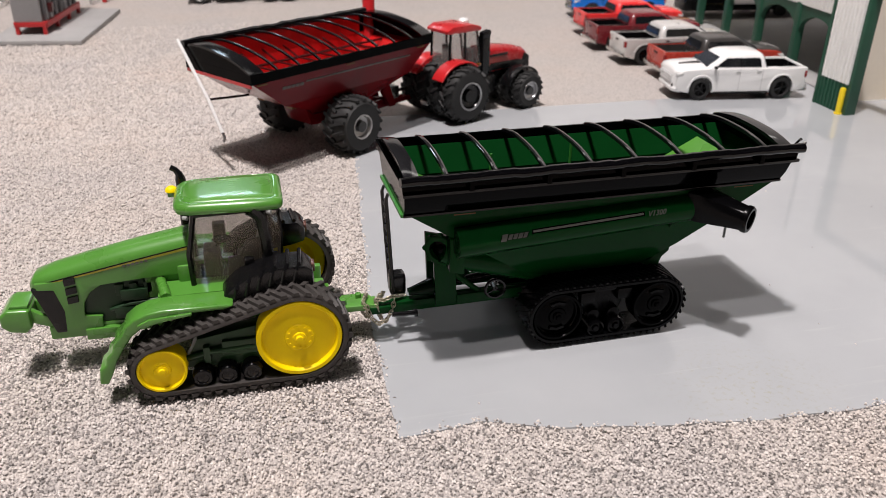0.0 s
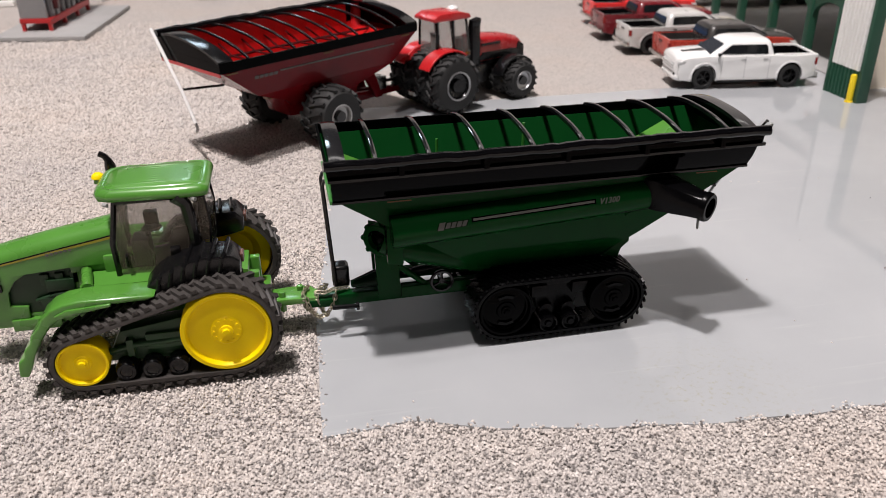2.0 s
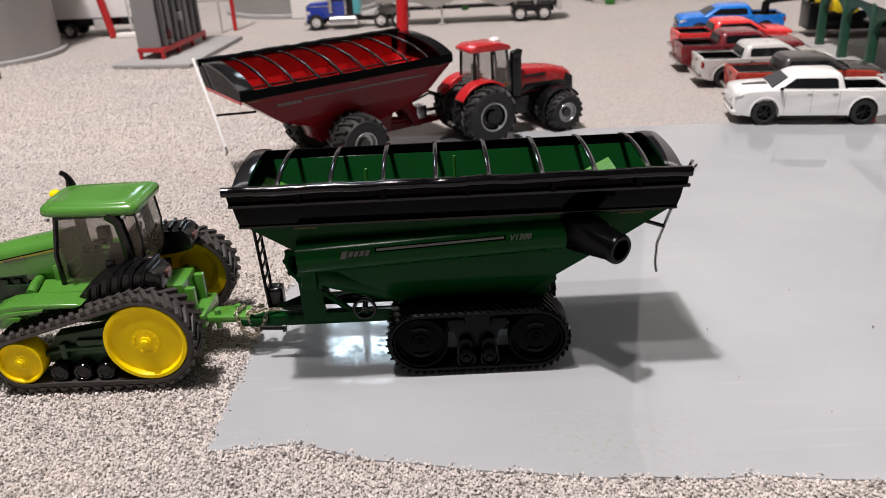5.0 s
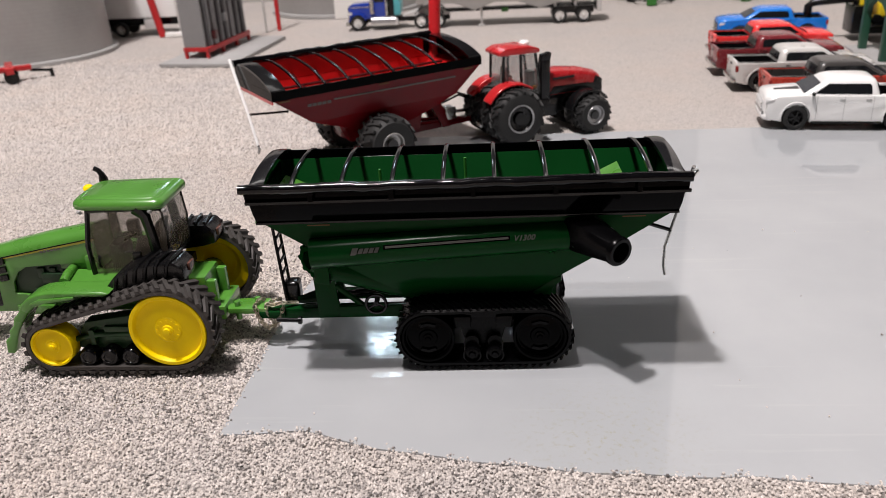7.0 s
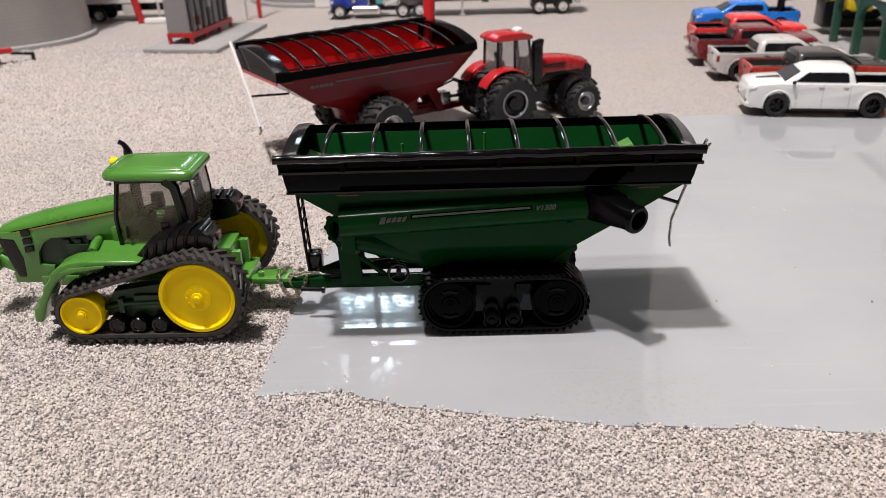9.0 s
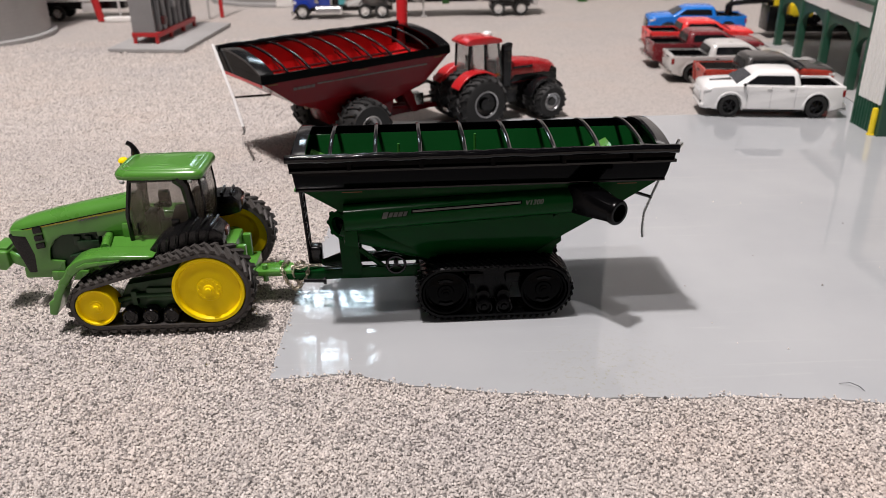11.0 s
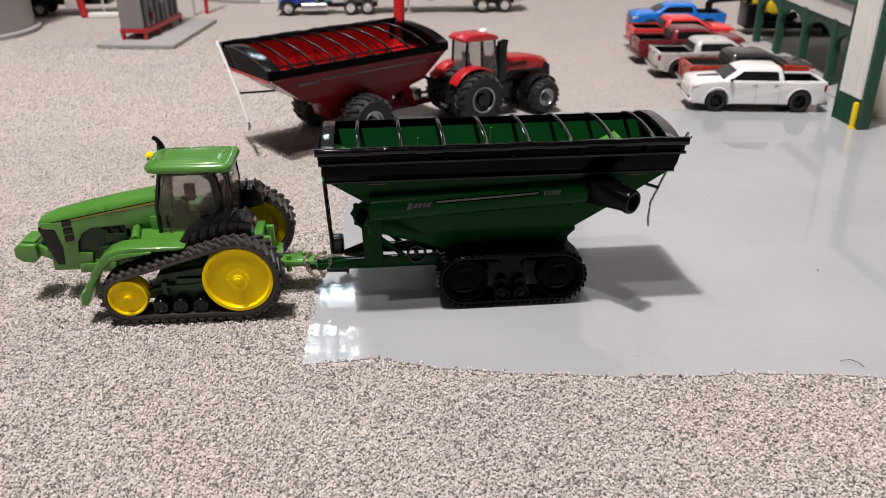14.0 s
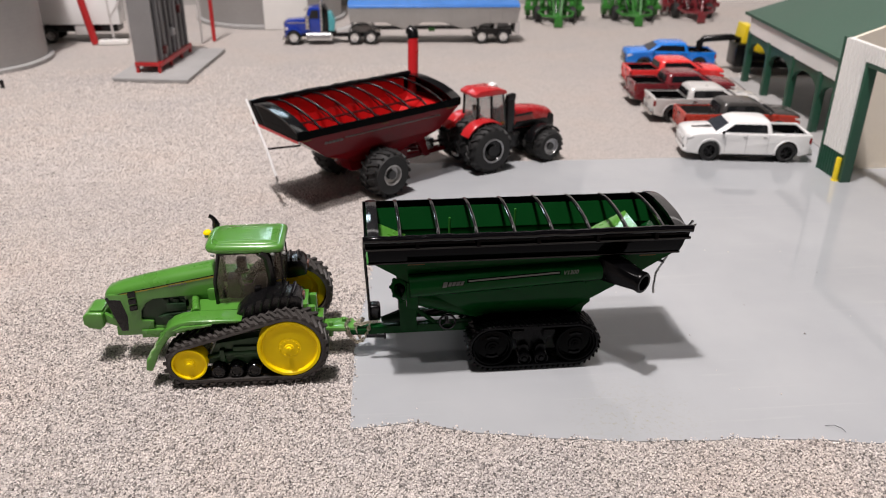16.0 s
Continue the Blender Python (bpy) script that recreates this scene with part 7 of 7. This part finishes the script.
part("windscreen", Geo().prism([(-0.0246, 0.0305), (-0.0214, 0.0405), (-0.0206, 0.0403), (-0.0238, 0.0303)], -0.0110, 0.0110), DARKGLASS, tk)
for s in (-1, 1):
    part("side_window", Geo().prism([(-0.0205, 0.0300), (-0.0090, 0.0300), (-0.0090, 0.0395), (-0.0180, 0.0395)], s * 0.0127, s * 0.0133), DARKGLASS, tk)
part("cab_back", Geo().prism([(-0.0058, 0.0130), (0.0016, 0.0130), (0.0016, 0.0380), (-0.0010, 0.0430), (-0.0058, 0.0436)], -0.0120, 0.0120), SATIN, tk, "dark cab back", bevel=0.0012)
part("side_fairing", Geo().prism([(0.0020, 0.0150), (0.0090, 0.0150), (0.0100, 0.0260), (0.0060, 0.0350), (0.0020, 0.0370)], -0.0122, 0.0122), TEAL, tk, "teal fairing behind the cab", bevel=0.0012)
part("sun_visor", Geo().prism([(-0.0262, 0.0392), (-0.0214, 0.0418), (-0.0206, 0.0410), (-0.0258, 0.0384)], -0.0122, 0.0122), STEEL, tk, "chrome sun visor")
part("deck_ramp", Geo().prism([(0.0110, 0.0140), (0.0300, 0.0200), (0.0520, 0.0200), (0.0640, 0.0150), (0.0640, 0.0130), (0.0110, 0.0125)], -0.0090, 0.0090), GALV, tk, "silver deck plate and fifth wheel", bevel=0.0006)
for s in (-1, 1):
    part("hood_strip", Geo().box(-0.0480, -0.0240, *sorted((s * 0.0084, s * 0.0090)), 0.0240, 0.0250), STEEL, tk)
    part("air_cleaner", Geo().tube([(-0.0228, s * 0.0150, 0.0180), (-0.0228, s * 0.0150, 0.0330)], 0.0026, 14), STEEL, tk, "chrome air cleaner", angle=50)
    part("cab_step", Geo().box(-0.0230, 0.0060, *sorted((s * 0.0120, s * 0.0172)), 0.0050, 0.0120), RIMBRIGHT, tk, "bright step box", bevel=0.0008)
part("chassis", Geo().box(-0.0480, 0.0640, -0.0050, 0.0050, 0.0070, 0.0130), SATIN, tk)
part("grille", Geo().box(-0.0515, -0.0500, -0.0070, 0.0070, 0.0110, 0.0250), STEEL, tk, "chrome grille", bevel=0.0004)
part("front_bumper", Geo().box(-0.0530, -0.0490, -0.0165, 0.0165, 0.0050, 0.0095), STEEL, tk, bevel=0.0008)

ht = thing("hopper_trailer", pose(0, 0.9300, 0), "silver toy grain hopper trailer with a blue tarp", "trailer")
part("body", Geo().prism([(0.0280, 0.0260), (0.0250, 0.0430), (0.2330, 0.0430), (0.2300, 0.0240), (0.1900, 0.0240), (0.1660, 0.0170), (0.1380, 0.0255), (0.1150, 0.0255), (0.0930, 0.0175), (0.0700, 0.0255)], -0.0180, 0.0180), TRAILER, ht, "silver hopper body", bevel=0.0008)
part("tarp", Geo().prism([(-0.0185, 0.0425), (-0.0170, 0.0460), (-0.0080, 0.0485), (0.0080, 0.0485), (0.0170, 0.0460), (0.0185, 0.0425)], 0.0260, 0.2320, "x"), TARPBLUE, ht, "blue rolled-over tarp", bevel=0.0005)
rb = Geo()
for k in range(14):
    x = 0.036 + 0.0145 * k
    rb.box(x, x + 0.0010, -0.0186, -0.0180, 0.0262, 0.0425)
part("side_rib", rb, TRAILER, ht)
part("frame", Geo().box(0.0300, 0.2300, -0.0045, 0.0045, 0.0150, 0.0185).box(0.1780, 0.2240, -0.0150, 0.0150, 0.0100, 0.0160), SATIN, ht)
for s in (-1, 1):
    for x in (0.1865, 0.2130):
        road_wheel(ht, x, s, s * 0.0185, 0.0080, RIMBRIGHT)
    part("mud_guard", Geo().box(0.1760, 0.2240, *sorted((s * 0.0125, s * 0.0190)), 0.0165, 0.0180), SATIN, ht)
    part("landing_leg", Geo().box(0.0990, 0.1010, *sorted((s * 0.0120, s * 0.0140)), 0.0, 0.0200), GALV, ht)
part("rear_frame", Geo().box(0.2270, 0.2325, -0.0175, 0.0175, 0.0110, 0.0262), GALV, ht, "silver rear frame", bevel=0.0006)
for s in (-1, 1):
    part("support", Geo().box(0.1800, 0.1830, *sorted((s * 0.0120, s * 0.0165)), 0.0160, 0.0262).box(0.2020, 0.2050, *sorted((s * 0.0120, s * 0.0165)), 0.0160, 0.0262), GALV, ht, bevel=0.0004)
    part("landing_foot", Geo().box(0.0965, 0.1035, *sorted((s * 0.0110, s * 0.0150)), 0.0, 0.0016), GALV, ht)
part("hopper_chute", Geo().box(0.1225, 0.1300, -0.0060, 0.0060, 0.0130, 0.0175), IMPGREEN, ht, "small green chute")

wt = thing("white_trailer", pose(0, 0.9550, 0), "white toy box trailer parked behind the bin", "trailer")
part("body", Geo().box(-0.4300, -0.2450, -0.0180, 0.0180, 0.0210, 0.0560), WHITE, wt, "white box body", bevel=0.0010)
part("frame", Geo().box(-0.4250, -0.2500, -0.0120, 0.0120, 0.0120, 0.0205), SATIN, wt)
part("side_box", Geo().box(-0.2980, -0.2800, -0.0170, -0.0090, 0.0090, 0.0200), GALV, wt, bevel=0.0006)
for s in (-1, 1):
    for x in (-0.3270, -0.3490):
        road_wheel(wt, x, s, s * 0.0185, 0.0080, STEEL)


# ---- implements along the back ----
def planter(m, paint, label, name, rows=8):
    t = thing(name, m, label, "implement", "implements at the back")
    part("tongue", Geo().prism([(-0.0030, 0.0), (0.0030, 0.0), (0.0090, 0.0560), (-0.0090, 0.0560)], 0.0100, 0.0140, "z").prism([(-0.0060, -0.0040), (0.0060, -0.0040), (0.0030, 0.0040), (-0.0030, 0.0040)], 0.0004, 0.0120, "z"), paint, t, "pointed tongue with a stand", bevel=0.0006)
    part("toolbar", Geo().box(-0.0420, 0.0420, 0.0500, 0.0560, 0.0140, 0.0200).box(-0.0400, 0.0400, 0.0620, 0.0660, 0.0240, 0.0290), paint, t, "cross toolbar", bevel=0.0006)
    part("mast", Geo().tube([(-0.018, 0.052, 0.018), (-0.008, 0.030, 0.050), (-0.004, 0.010, 0.013)], 0.0016, 8).tube([(0.018, 0.052, 0.018), (0.008, 0.030, 0.050), (0.004, 0.010, 0.013)], 0.0016, 8), paint, t)
    for k in range(rows):
        x = -0.036 + 0.072 * k / (rows - 1)
        u = part("row_unit", Geo().prism([(0.0560, 0.0060), (0.0560, 0.0220), (0.0720, 0.0300), (0.0760, 0.0120), (0.0700, 0.0050)], x - 0.0035, x + 0.0035, "x"), paint, t, bevel=0.0007)
        part("seed_box", Geo().box(x - 0.0045, x + 0.0045, 0.0600, 0.0740, 0.0300, 0.0430), paint, u, bevel=0.0010)
        part("press_wheel", Geo().lathe([(0.0003, -0.0015), (0.0050, -0.0015), (0.0056, 0.0), (0.0050, 0.0015), (0.0003, 0.0015)], (x, 0.0700, 0.0056), "x", 18), SATIN, u)
    for k in range(5):
        x = -0.030 + 0.015 * k
        part("hose", Geo().tube([(x, 0.054, 0.020), (x * 0.8, 0.046, 0.034), (x * 0.4, 0.040, 0.028), (x * 0.3, 0.030, 0.014)], 0.0009, 6), SATIN, t)
    for s in (-1, 1):
        part("side_frame", Geo().tube([(s * 0.010, 0.050, 0.016), (s * 0.0240, 0.030, 0.0150), (s * 0.0200, 0.012, 0.0130), (0.0, 0.004, 0.0120)], 0.0018, 8), paint, t)
        part("fold_arm", Geo().box(*sorted((s * 0.0260, s * 0.0300)), 0.0460, 0.0520, 0.0180, 0.0480), paint, t, bevel=0.0006)
    for x in (-0.024, 0.024):
        part("transport_wheel", Geo().lathe([(0.0003, -0.004), (0.0090, -0.004), (0.0105, -0.0025), (0.0105, 0.0025), (0.0090, 0.004), (0.0003, 0.004)], (x, 0.0420, 0.0105), "x", 26), TYRE, t, "black transport wheel", angle=40)
    return t


planter(pose(0.3040, 1.0150, 0, 0, 0, -6), IMPGREEN, "green toy planter with a pointed tongue", "planter")
planter(pose(0.4160, 1.0200, 0, 0, 0, -6), IMPGREEN, "green toy planter with a pointed tongue", "planter")
planter(pose(0.5120, 1.0400, 0, 0, 0, -4), MAROON, "dark red toy implement with a pointed tongue", "tillage_tool")
im = thing("disc_harrow", pose(-0.3250, 0.7060, 0, 0, 0, 32), "small red and black toy disc harrow on gravel", "implement")
part("frame", Geo().box(-0.030, 0.014, -0.0040, 0.0040, 0.0090, 0.0135).box(-0.026, -0.019, -0.021, 0.021, 0.0095, 0.0150).box(-0.008, -0.001, -0.021, 0.021, 0.0095, 0.0150), RED, im, "red harrow frame", bevel=0.0005)
part("drawbar", Geo().tube([(0.012, 0, 0.0085), (0.030, 0, 0.0060)], 0.0014, 8).tube([(0.030, 0, 0.0), (0.030, 0, 0.0075)], 0.0018, 8), SATIN, im)
for x in (-0.022, -0.004):
    for k in range(7):
        part("disc", Geo().lathe([(0.0003, -0.0005), (0.0062, 0.0003), (0.0062, 0.0007), (0.0003, 0.0001)], (x, -0.018 + 0.006 * k, 0.0062), "y", 16), SATIN, im)
